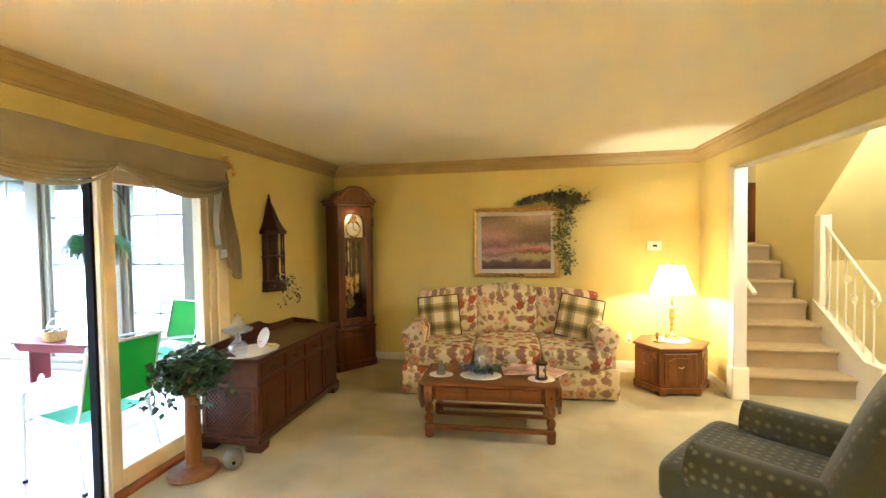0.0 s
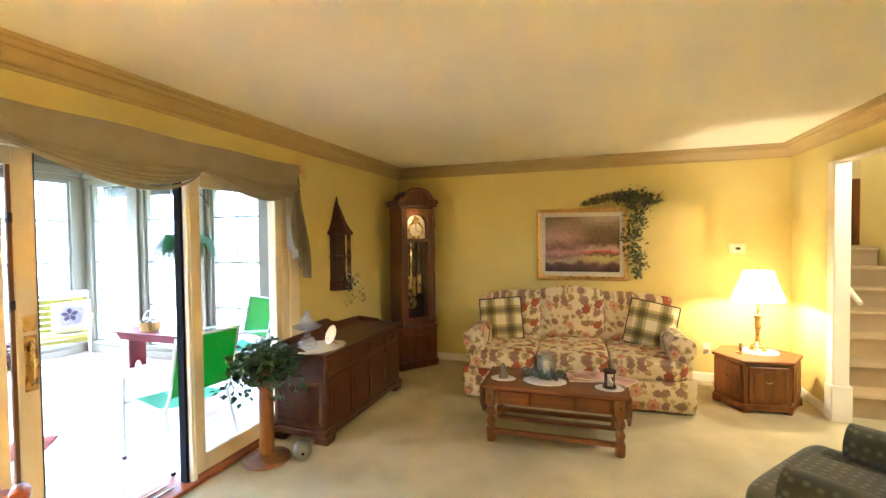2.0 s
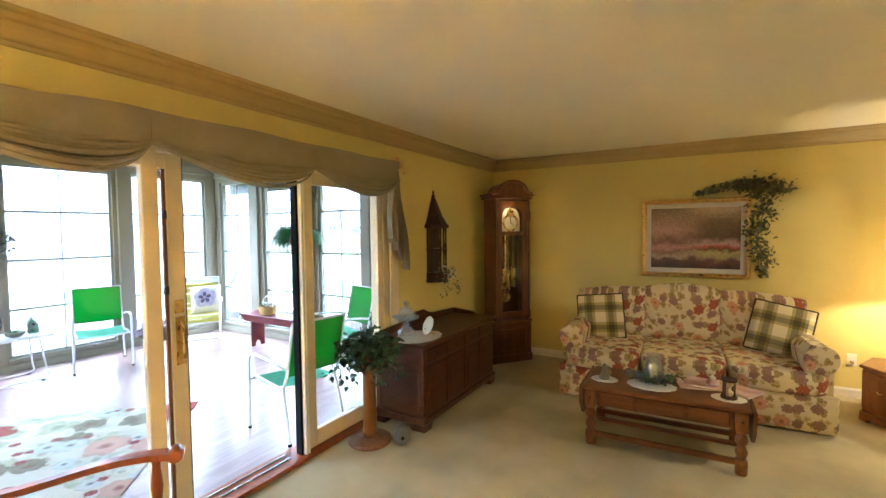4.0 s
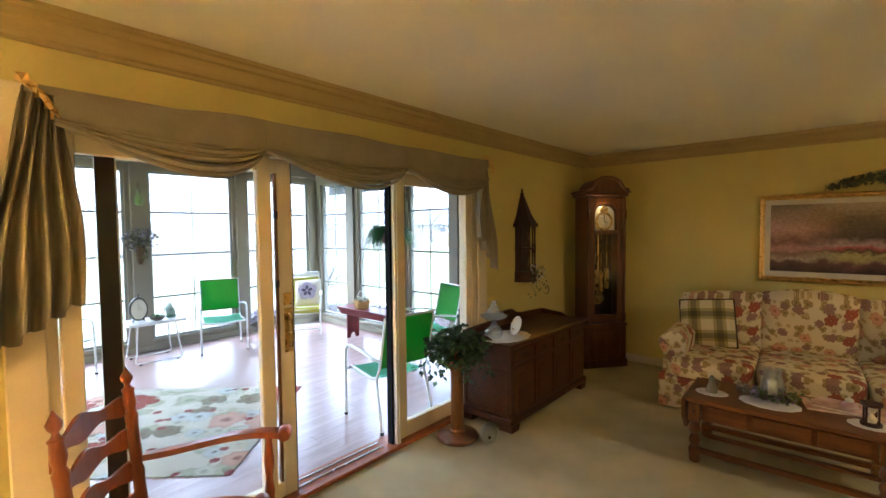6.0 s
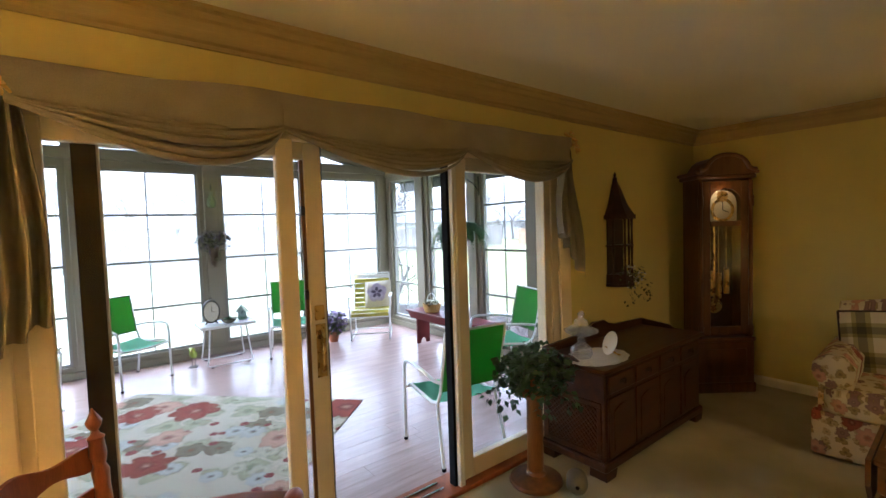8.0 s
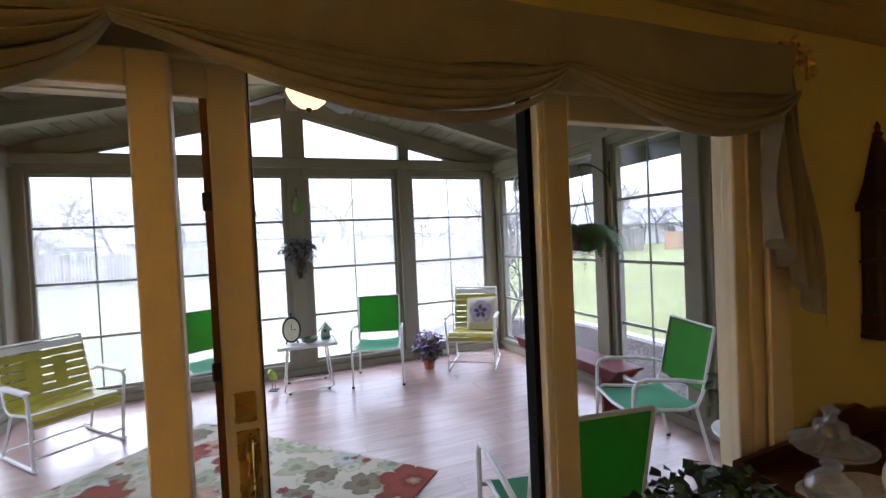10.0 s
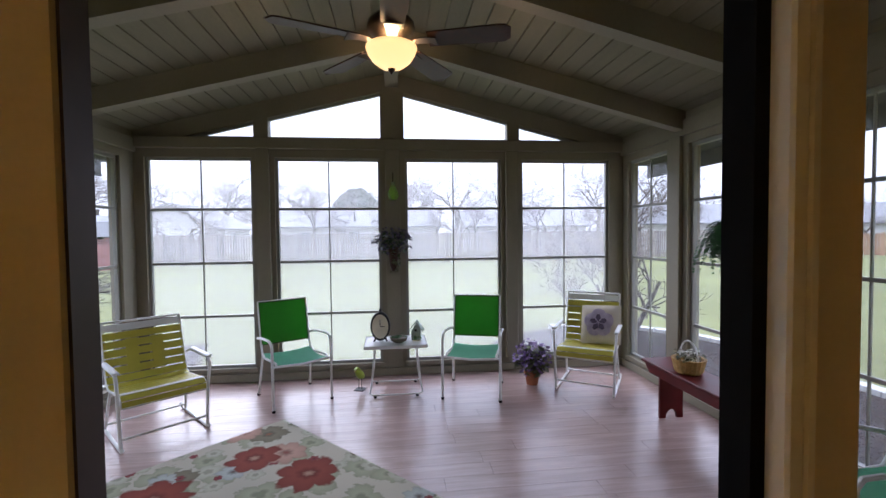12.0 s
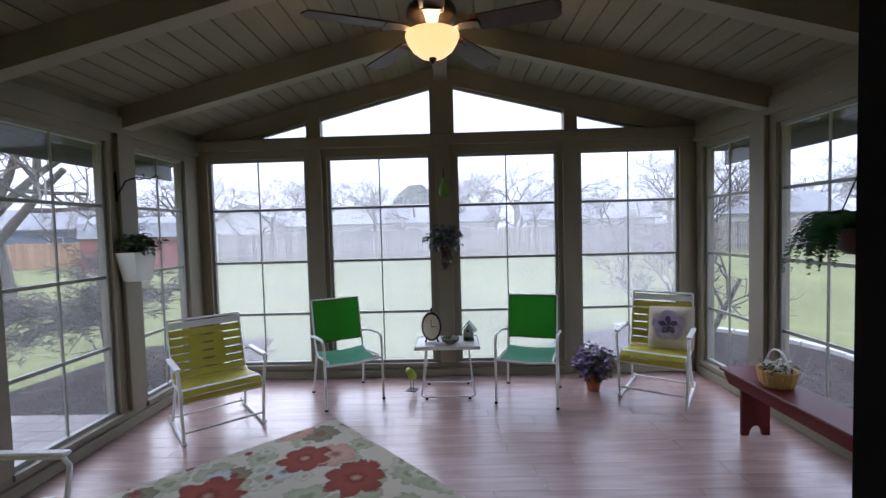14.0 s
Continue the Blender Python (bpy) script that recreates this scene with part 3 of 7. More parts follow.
setting("wall_hall_east", Bm().box(4.3, 4.45, NW, 9.0, 0, 3.6), "wall_hall", "cream painted hall wall", "wall")
# out of view; closes the gap that let sky light leak in
setting("wall_over_stairs", Bm().box(RW, 4.45, BW + 0.05, BW + 0.15, CEIL + 0.15, 3.6), "wall_hall", "unseen cream wall added above the stair opening against sky light", "wall")
setting("ceiling_hall", Bm().box(RW, 4.45, BW + 0.15, 9.0, 3.6, 3.7), "ceiling", "cream painted ceiling over the stairs", "ceiling")
setting("soffit_upper_flight", Bm().prism([(5.7, 1.20), (4.30, 2.56), (4.30, 2.66), (5.8, 1.20)], "x", SX1 + 0.12, 4.3), "wall_hall", "sloping plaster soffit under the upper stair flight", "soffit")
setting("wall_under_flight", Bm().box(SX1 + 0.12, 4.3, 5.7, 5.8, 0, 1.2), "wall_hall", "cream wall below the upper stair flight", "wall")
rail = thing("stair_railing", 0, 0, 0, 0, "white painted iron stair railing with a scrolled panel on a stringer", "railing")
slope = RISE / RUN
part("stringer", Bm().prism([(4.22, 0.0), (5.16, 0.0), (5.16, 0.83), (4.42, 0.37), (4.22, 0.37)], "x", SX1 + 0.004, SX1 + 0.12), "white", rail, "white boxed stringer")
part("newel_post", Bm().box(SX1 + 0.01, SX1 + 0.115, 5.05, 5.158, 0.77, 1.70, 0.006), "white", rail)
rb = Bm().tube([(SX1 + 0.06, 5.06, 1.60), (SX1 + 0.06, 4.45, 1.06), (SX1 + 0.06, 4.37, 1.00), (SX1 + 0.06, 4.34, 0.93), (SX1 + 0.06, 4.38, 0.87), (SX1 + 0.06, 4.42, 0.92)], 0.013)
part("handrail", rb, "white", rail, smooth=True)
for i in range(6):
    y = 4.40 + 0.118 * i
    part("baluster", Bm().tube([(SX1 + 0.06, y, 0.36 + max(0, y - 4.42) * 0.62), (SX1 + 0.06, y, 1.02 + (y - 4.40) * 0.885)], 0.008, 6), "white", rail)
for s in (1, -1):
    sc = []
    for i in range(25):
        a = i / 24 * math.pi * 3
        r = 0.058 * (1 - i / 30)
        sc.append((SX1 + 0.06, 4.695 + s * (0.048 - r * math.cos(a)), 0.98 + s * 0.085 + r * math.sin(a)))
    part("scroll", Bm().tube(sc, 0.005, 5), "white", rail)
hand = thing("wall_handrail", 0, 0, 0, 0, "short white handrail on the stair wall", "handrail")
part("rail", Bm().tube([(SX0 + 0.06, 4.36, 0.98), (SX0 + 0.06, 4.60, 1.12), (SX0 + 0.06, 6.1, 2.30)], 0.02), "white", hand, smooth=True)
part("bracket", Bm().tube([(SX0 + 0.06, 4.8, 1.27), (SX0, 4.8, 1.24)], 0.008, 6), "brass", hand)
hutch = thing("hutch", 3.30, 7.74, RISE * 7 - 0.004, 0, "brown wooden hutch on the upper landing", "cabinet")
part("case", Bm().box(-0.45, 0.45, -0.2, 0.2, 0, 0.88, 0.01).box(-0.48, 0.48, -0.22, 0.22, 0.88, 0.91, 0.006), "oak", hutch)
for s in (-0.3, 0.0, 0.3):
    part("door", Bm().box(s - 0.13, s + 0.13, -0.22, -0.203, 0.08, 0.82, 0.006).box(s - 0.09, s + 0.09, -0.228, -0.216, 0.14, 0.76, 0.006), "oak", hutch)

# ---- the sliding door and its valance ----
door = tagged(new("door_1"), "cream three panel sliding glass door with its middle panel slid open", "sliding door", kind="structure")
part("frame", Bm().box(-2.65, -2.505, 0.14, 0.20, 0.0, 2.06, 0.004).box(-2.65, -2.505, 2.94, 3.02, 0.0, 2.06, 0.004)
     .box(-2.65, -2.505, 0.20, 2.94, 1.985, 2.06, 0.004), "door_cream", door)
part("casing", Bm().box(-2.499, -2.478, 0.035, 0.16, 0.0, 2.15, 0.006).box(-2.499, -2.478, 3.0, 3.125, 0.0, 2.15, 0.006).box(-2.499, -2.478, 0.16, 3.0, 2.04, 2.15, 0.006), "door_cream", door)
part("threshold", Bm().box(-2.66, -2.45, 0.10, 3.06, -0.004, 0.026, 0.008), "redwood", door, "stained oak threshold")
part("track", Bm().box(-2.545, -2.535, 1.25, 1.93, 0.026, 0.034).box(-2.61, -2.60, 1.25, 1.93, 0.026, 0.034), "chrome", door)


def door_panel(y0, y1, x0, x1, left, right, low, material="door_cream"):
    p = part("panel", Bm().box(x0, x1, y0, y0 + left, 0.03, 1.98, 0.005).box(x0, x1, y1 - right, y1, 0.03, 1.98, 0.005)
             .box(x0, x1, y0 + left, y1 - right, 0.03, low, 0.004).box(x0, x1, y0 + left, y1 - right, 1.90, 1.98, 0.004), material, door)
    xm = (x0 + x1) / 2
    g = part("glass", Bm().box(xm - 0.003, xm + 0.003, y0 + left, y1 - right, low, 1.90), "glass", p)
    g.visible_shadow = False
    return p


door_panel(0.20, 1.10, -2.503, -2.46, 0.07, 0.078, 0.12)
sliding = door_panel(0.345, 1.248, -2.56, -2.515, 0.075, 0.085, 0.12)
# shade on the stile's end face, put in as a dark strip
part("edge_strip", Bm().box(-2.559, -2.516, 1.2485, 1.252, 0.03, 1.98), "bronze", sliding, "stile edge coloured dark for its shade")
part("glazing_bead", Bm().box(-2.535, -2.520, 1.147, 1.163, 0.12, 1.90), "oak", sliding, "brown glazing bead")
for z in (1.665, 1.275):
    part("stop", Bm().box(-2.530, -2.508, 1.143, 1.162, z - 0.022, z + 0.022, 0.003), "bronze", sliding, "small dark stop block")
# dark facing that paints in the shadow on the far stile
part("back_stile", Bm().box(-2.514, -2.506, 0.340, 0.410, 0.13, 1.95), "bronze", sliding)
pull = part("handle_plate", Bm().box(-2.5145, -2.508, 1.186, 1.236, 0.875, 1.13, 0.003).box(-2.5145, -2.506, 1.184, 1.232, 1.15, 1.22, 0.003), "brass", sliding, "dull brass handle plate")
part("handle_grip", Bm().tube([(-2.508, 1.214, 0.90), (-2.484, 1.214, 0.915), (-2.480, 1.214, 1.0), (-2.484, 1.214, 1.09), (-2.508, 1.214, 1.105)], 0.008), "brass", pull, smooth=True)
door_panel(2.036, 2.94, -2.56, -2.512, 0.115, 0.07, 0.145)
part("mullion", Bm().box(-2.565, -2.475, 2.012, 2.0355, 0.026, 1.985, 0.004).box(-2.5115, -2.475, 2.0355, 2.05, 0.026, 1.985, 0.003), "white", door)
part("weatherstrip", Bm().box(-2.556, -2.505, 1.993, 2.012, 0.026, 1.985), "black", door, "black rubber weatherstrip")
part("latch_keeper", Bm().box(-2.514, -2.506, 2.018, 2.034, 0.96, 1.06, 0.002), "brass", door)

KNOTS = [0.20, 1.03, 2.04, 2.99]
valance = thing("valance", 0, 0, 0, 0, "taupe fabric swag valance gathered over the sliding door", "valance")
for a, b in zip(KNOTS, KNOTS[1:]):
    crest = lambda y: 2.148 - 0.06 * max(0.0, (0.95 - y) / 0.75) ** 1.4 + 0.004 * math.sin(9 * y)
    def panel(u, v, a=a, b=b):
        y, arch = a + (b - a) * u, 4 * u * (1 - u)
        low = 1.988 - 0.022 * arch + 0.006 * math.sin(8 * u + a)
        pinch = math.exp(-((u / 0.07) ** 2)) + math.exp(-(((1 - u) / 0.07) ** 2))
        x = -2.362 + 0.007 * math.sin(y * 5 + v * 4) + 0.006 * v * math.sin(u * 21 + 3 * v + a) - 0.016 * pinch * v + 0.010 * v ** 6
        return (x, y, crest(y) + (low - crest(y)) * v)
    part("panel", Bm().grid(panel, 48, 14, 0.004), "valance", valance, smooth=True)
    def lining(u, v, a=a, b=b):
        w = u ** 1.5
        arch = (4 * w * (1 - w)) ** 0.75
        return (-2.392 + 0.006 * math.sin(u * 17 + v * 5), a + (b - a) * u, 2.0 - (0.006 + 0.118 * arch) * v)
    part("lining", Bm().grid(lining, 36, 8, 0.003), "valance", valance, "taupe lining in the hollow of a swag", smooth=True)
    rv0 = random.Random(int(a * 100))
    for k in range(7):
        deep, sag, ph = 0.140 - 0.017 * k + rv0.uniform(-0.004, 0.004), 0.72 + 0.08 * rv0.random(), rv0.uniform(0, 6)
        lean = rv0.uniform(-0.22, 0.22)
        rows = []
        for i in range(33):
            t = i / 32
            w = t ** 1.5
            arch = (4 * w * (1 - w)) ** sag * (1 + lean * (t - 0.5))
            c = Vector((-2.366 + 0.012 * math.sin(3.1 * t + ph) * arch + 0.013 * (k % 2), a + (b - a) * t, 1.990 + 0.0025 * k - deep * arch))
            ra, rb = 0.006 + 0.012 * arch, 0.004 + 0.0062 * arch
            rows.append([(c.x + ra * math.cos(w), c.y, c.z + rb * math.sin(w) + 0.4 * ra * math.cos(w)) for w in (2 * math.pi * j / 10 for j in range(10))])
        part("fold", Bm().loft(rows), "valance", valance, smooth=True)
part("top_board", Bm().box(-2.478, -2.395, 0.12, 3.05, 2.10, 2.135, 0.004), "valance", valance)


def tail(y_top, w_top, y_low, w_low, z_top, z_in, z_out, flip, pleats):
    """A gathered cascade: narrow at its tie, opening downwards into deep pleats with a slanting hem."""
    def fn(u, v):
        k = u if flip else 1 - u
        step = math.floor(k * pleats) / pleats
        low = z_in + (z_out - z_in) * (0.45 * k + 0.55 * step) + 0.012 * math.sin(u * 31)
        y = (y_top + (y_low - y_top) * v) + (u - 0.5) * (w_top + (w_low - w_top) * v ** 0.75)
        wave = math.sin(u * 2 * math.pi * pleats + 0.9 * v + 0.8 * math.sin(u * 6 + 1))
        fold = math.copysign(abs(wave) ** 0.6, wave)
        return (-2.415 + (0.012 + 0.026 * v ** 0.5) * fold + 0.010 * math.sin(u * 9 + v * 7), y + 0.010 * math.sin(v * 6 + u * 4) + 0.006 * math.cos(u * 2 * math.pi * pleats), z_top + (low - z_top) * v)
    return Bm().grid(fn, 110, 30, 0.004)


part("tail", tail(0.165, 0.11, 0.10, 0.34, 2.10, 1.30, 1.08, False, 5), "valance", valance, smooth=True)
part("tail", tail(2.995, 0.07, 3.03, 0.25, 2.11, 1.50, 1.18, True, 4), "valance", valance, smooth=True)
random.seed(5)
for y, z, s in ((0.165, 2.09, 1.0), (3.03, 2.13, 0.75)):
    tie = Bm()
    leaves = []
    for i in range(16):
        t = i / 15
        leaves.append(Bm())
        leaves[-1].add([(0, -0.018, 0), (0.012, 0, 0.014), (0, 0.018, 0), (0.004, 0, -0.016)], [(0, 1, 2), (0, 2, 3)],
                pose(-2.36 + 0.02 * math.sin(i * 2), y - 0.05 + 0.09 * t, z + 0.06 - 0.13 * t, random.uniform(-60, 60), random.uniform(-60, 60), random.uniform(0, 360)) @ Matrix.Scale(1.1 * s, 4))
    tie.tube([(-2.40, y - 0.06, z + 0.06), (-2.35, y, z), (-2.38, y + 0.05, z - 0.07)], 0.012 * s, 6)
    hold = part("holdback", tie, "gold", valance, "gilt leaf holdback")
    for bm in leaves:
        part("leaf", bm, "gold", hold)

# ---- the sunroom ----
GX, SR, SL, RIDGE = -6.92, 4.24, -1.06, 1.583
roof_z = lambda y: 3.31 - 0.25 * abs(y - RIDGE)
GW = [(-0.955, 0.112), (0.337, 1.45), (1.716, 2.793), (3.024, 4.073)]
SWN = [(-6.805, -6.09), (-5.78, -4.895), (-4.64, -3.89), (-3.66, -2.92)]
SWS = [(-6.70, -5.985), (-5.675, -4.79), (-4.535, -3.785), (-3.555, -2.815)]
LOW, HIGH = 0.145, 2.385
ground_z = -0.32
gable = holed(Bm(), SL - 0.12, SR + 0.12, -0.3, 2.47, [(a, b, LOW, HIGH) for a, b in GW], lambda bm, a, b, lo, hi: bm.box(GX - 0.12, GX, a, b, lo, hi))
gable.box(GX - 0.12, GX + 0.05, SL, SR, 2.472, 2.585, 0.006)
for a, b in ((0.13, 0.28), (1.455, 1.71), (2.868, 3.005)):
    gable.box(GX - 0.12, GX - 0.004, a, b, 2.585, roof_z((a + b) / 2) - 0.1)
for s in (-1, 1):
    far = RIDGE + s * 2.65
    gable.prism([(RIDGE, 3.31), (far, roof_z(far)), (far, roof_z(far) - 0.18), (RIDGE, 3.13)], "x", GX - 0.12, GX - 0.001)
post_faces = []
for (_, a), (b, _) in zip(GW, GW[1:]):
    c, h = (a + b) / 2, (b - a) * 0.30
    post_faces.append(Bm().box(GX + 0.001, GX + 0.045, c - h, c + h, 0.15, 2.47, 0.005))
gable_wall = setting("wall_gable", gable, "sage", "sage grey framed gable wall of the sunroom", "wall")
for bm in post_faces:
    part("post", bm, "sage", gable_wall)
for name, y0, y1, sgn, SW in (("wall_sunroom_north", SR, SR + 0.12, 1, SWN), ("wall_sunroom_south", SL - 0.12, SL, -1, SWS)):
    side = holed(Bm(), GX, DO, -0.3, 2.72, [(a, b, LOW, HIGH - 0.03) for a, b in SW], lambda bm, a, b, lo, hi: bm.box(a, b, y0, y1, lo, hi))
    face = y0 if sgn > 0 else y1
    side.box(GX, DO, min(face, face - sgn * 0.035), max(face, face - sgn * 0.035), 2.43, 2.57, 0.004)
    post_faces = []
    for (_, a), (b, _) in zip(SW, SW[1:]):
        c, h = (a + b) / 2, (b - a) * 0.28
        e0, e1 = sorted((face - sgn * 0.001, face - sgn * 0.04))
        post_faces.append(Bm().box(c - h, c + h, e0, e1, 0.15, 2.43, 0.005))
    side_wall = setting(name, side, "sage", "sage grey framed side wall of windows", "wall")
    for bm in post_faces:
        part("post", bm, "sage", side_wall)
trimb = Bm().box(GX, GX + 0.03, SL + 0.03, SR - 0.03, 0.004, 0.085, 0.004)
trimb.box(GX + 0.03, DO - 0.01, SR - 0.03, SR, 0.004, 0.085, 0.004).box(GX + 0.03, DO - 0.01, SL, SL + 0.03, 0.004, 0.085, 0.004)
for a, b in GW:
    trimb.box(GX, GX + 0.022, a - 0.02, b + 0.02, 0.105, 0.148, 0.004)
for a, b in SWN:
    trimb.box(a - 0.02, b + 0.02, SR - 0.022, SR, 0.105, 0.148, 0.004)
for a, b in SWS:
    trimb.box(a - 0.02, b + 0.02, SL, SL + 0.022, 0.105, 0.148, 0.004)
setting("trim_sunroom", trimb, "sage", "sage grey base trim and sills", "trim")
outer = Bm().box(DO - 0.03, DO, SL, 0.10, 0.0, 2.10).box(DO - 0.03, DO, 3.06, SR, 0.0, 2.10)
for s in (-1, 1):
    outer.prism([(RIDGE, 2.10), (RIDGE + s * 2.64, 2.10), (RIDGE + s * 2.64, roof_z(RIDGE + 2.64)), (RIDGE, 3.31)], "x", DO - 0.03, DO)
setting("wall_house_outside", outer, "sage", "sage grey house wall on the sunroom side", "wall")



def porch_window(number, a, b, face, along):
    """A tall four-pane window with slim bars; along is the axis it runs on, face the inner wall face (with the sign of outwards)."""
    plane, out = face
    high = HIGH if along == "y" else HIGH - 0.03
    def bx(bm, p, q, d0, d1, lo, hi):
        e0, e1 = sorted((plane + out * d0, plane + out * d1))
        return bm.box(p, q, e0, e1, lo, hi) if along == "x" else bm.box(e0, e1, p, q, lo, hi)
    w = tagged(new("window_%d" % number), "tall porch window of four clear panes in grey bars", "window", kind="structure")
    fr = Bm()
    for p, q, lo, hi in ((a, a + 0.028, LOW, high), (b - 0.028, b, LOW, high), (a + 0.028, b - 0.028, LOW, LOW + 0.03), (a + 0.028, b - 0.028, high - 0.03, high)):
        bx(fr, p, q, 0.035, 0.075, lo, hi)
    part("window_frame", fr, "muntin", w)
    zs = [LOW + 0.03, 0.70, 1.27, 1.84, high - 0.03]
    for z in zs[1:-1]:
        part("crossbar", bx(Bm(), a + 0.028, b - 0.028, 0.045, 0.070, z - 0.013, z + 0.013), "muntin", w)
    mid = (a + b) / 2
    part("upright_bar", bx(Bm(), mid - 0.006, mid + 0.006, 0.050, 0.064, LOW + 0.03, high - 0.03), "muntin", w)
    for lo, hi in zip(zs, zs[1:]):
        g = part("pane", bx(Bm(), a + 0.028, b - 0.028, 0.0655, 0.0675, lo + 0.01, hi - 0.01), "vinyl" if along == "y" else "vinyl_side", w)
        g.visible_shadow = False


num = 1
for a, b in GW:
    porch_window(num, a, b, (GX, -1), "y")
    num += 1
for (a, b), (c, d) in zip(SWN, SWS):
    porch_window(num, a, b, (SR, 1), "x")
    porch_window(num + 1, c, d, (SL, -1), "x")
    num += 2
for a, b in ((0.28, 1.455), (1.71, 2.868), (-0.57, 0.13), (3.005, 3.73)):
    top = lambda y: roof_z(y) - 0.18
    w = tagged(new("window_%d" % num), "sloping gable window pane under the roof", "window", kind="structure")
    g = part("pane", Bm().prism([(a, 2.586), (b, 2.586), (b, max(2.59, top(b))), (a, max(2.59, top(a)))], "x", GX - 0.06, GX - 0.056), "vinyl", w)
    g.visible_shadow = False
    e = [(a, top(a)), (b, top(b)), (b, top(b) - 0.028), (a, top(a) - 0.028)]
    part("window_frame", Bm().prism(e, "x", GX - 0.075, GX - 0.035).box(GX - 0.075, GX - 0.035, a, b, 2.585, 2.61), "muntin", w)
    num += 1

boards = Bm()
W = 0.142
for s in (-1, 1):
    for i in range(20):
        d0, d1 = i * W + 0.005, (i + 1) * W - 0.005
        if d0 > 2.72:
            break
        y0, y1 = RIDGE + s * d0, RIDGE + s * min(d1, 2.75)
        poly = [(y0, roof_z(y0)), (y1, roof_z(y1)), (y1, roof_z(y1) + 0.03), (y0, roof_z(y0) + 0.03)]
        boards.prism(poly, "x", GX - 0.5, DO)
    far = RIDGE + s * 3.05
    boards.prism([(RIDGE, 3.328), (far, roof_z(far) + 0.018), (far, roof_z(far) + 0.15), (RIDGE, 3.47)], "x", GX - 0.55, DO)
setting("ceiling_sunroom", boards, "plank", "sloping ceiling of sage painted tongue and groove boards", "ceiling")
for x in (-5.865, -4.695, -3.705):
    bm = Bm()
    for s in (-1, 1):
        far = RIDGE + s * 2.65
        bm.prism([(RIDGE, 3.31), (far, roof_z(far)), (far, roof_z(far) - 0.175), (RIDGE, 3.135)], "x", x - 0.055, x + 0.055)
    setting("rafter_beam", bm, "sage", "sage painted rafter beam across the sunroom", "beam")
setting("ridge_beam", Bm().box(GX, DO, RIDGE - 0.07, RIDGE + 0.07, 3.15, 3.31, 0.004), "sage", "sage painted ridge beam", "beam")
for s, y in ((1, SR + 0.12), (-1, SL - 0.12)):
    far = y + s * 0.50
    e0, e1 = sorted((y, far))
    setting("eave_soffit", Bm().box(GX - 0.5, DO, e0, e1, 2.40, 2.43).box(GX - 0.5, DO, far - 0.02 if s > 0 else far, far if s > 0 else far + 0.02, 2.24, 2.45), "soffit", "dark eave soffit", "soffit")

# ---- outdoors ----
setting("ground", Bm().grid(lambda u, v: (-600 + 1200 * u, -600 + 1200 * v, ground_z), 8, 8), "grass", "dull green winter lawn", "ground")
bed = []
for i in range(40):
    a = i / 40 * 2 * math.pi
    bed.append((-8.2 + 2.0 * math.cos(a), 4.9 + 2.0 * math.sin(a)))
setting("mulch_bed_north", Bm().prism(bed, "z", ground_z - 0.05, ground_z + 0.03), "mulch", "dark mulch bed beside the sunroom", "ground")
setting("mulch_bed_near", Bm().box(-8.2, -2.7, SR + 0.14, 6.88, ground_z - 0.05, ground_z + 0.028), "mulch", "dark mulch strip along the sunroom", "ground")
setting("mulch_bed_south", Bm().prism([(-10.0, -1.6), (-9.6, -3.6), (-7.3, -3.9), (-6.68, -3.4), (-6.68, -1.10), (-7.6, -1.1)], "z", ground_z - 0.05, ground_z + 0.03), "mulch", "dark mulch bed round the weeping tree", "ground")
setting("mulch_bed_west", Bm().box(-7.7, -6.9, -1.1, 4.6, ground_z - 0.05, ground_z + 0.026), "mulch", "dark mulch strip under the gable windows", "ground")
M["chip"] = mat("bark_chip", (0.050, 0.036, 0.030), 0.95, vary=0.4, scale=30, island=0.55, spec=0.05)
rc = random.Random(19)
for name, x0, x1, y0, y1 in (("bark_chips_north", -8.15, -2.75, SR + 0.18, 6.85), ("bark_chips_south", -9.2, -6.72, -3.4, -1.2), ("bark_chips_west", -7.65, -7.1, -1.0, 4.5)):
    chips = Bm()
    for _ in range(int(900 * (x1 - x0) * (y1 - y0) ** 0.5)):
        w = rc.uniform(0.012, 0.034)
        chips.add([(-w, -w * 0.4, 0), (w, -w * 0.3, 0), (w * 0.7, w * 0.45, 0), (-w * 0.6, w * 0.4, 0.002), (0, 0, 0.012)], [(0, 1, 4), (1, 2, 4), (2, 3, 4), (3, 0, 4)],
                  pose(rc.uniform(x0, x1), rc.uniform(y0, y1), ground_z + 0.034, rc.uniform(-30, 30), rc.uniform(-30, 30), rc.uniform(0, 360)))
    tagged(part(name, chips, "chip"), "dark bark chips strewn over the mulch bed", "bark chips", kind="stuff")
edge = thing("bed_edging", 0, 0, ground_z, 0, "pale concrete edging round the mulch bed", "edging")
for i in range(11):
    a, b = (i + 0.05) / 40 * 2 * math.pi + 1.571, (i + 0.95) / 40 * 2 * math.pi + 1.571
    q = [(-8.2 + r * math.cos(t), 4.9 + r * math.sin(t)) for r, t in ((2.0, a), (2.0, b), (2.16, b), (2.16, a))]
    part("edging_block", Bm().prism(q, "z", -0.02, 0.09), "edging", edge)
for i in range(17):
    part("edging_block", Bm().box(-8.19 + 0.32 * i, -8.19 + 0.32 * i + 0.31, 6.90, 7.06, -0.02, 0.09, 0.01), "edging", edge)
patio = thing("paver_path", -5.84, -2.1, ground_z, 0, "grey paver patio outside the sunroom", "pavement")
pv = Bm().box(-0.097, 0.097, -0.197, 0.197, 0, 0.035, 0.006).mesh("paver", M["brick_paver"])
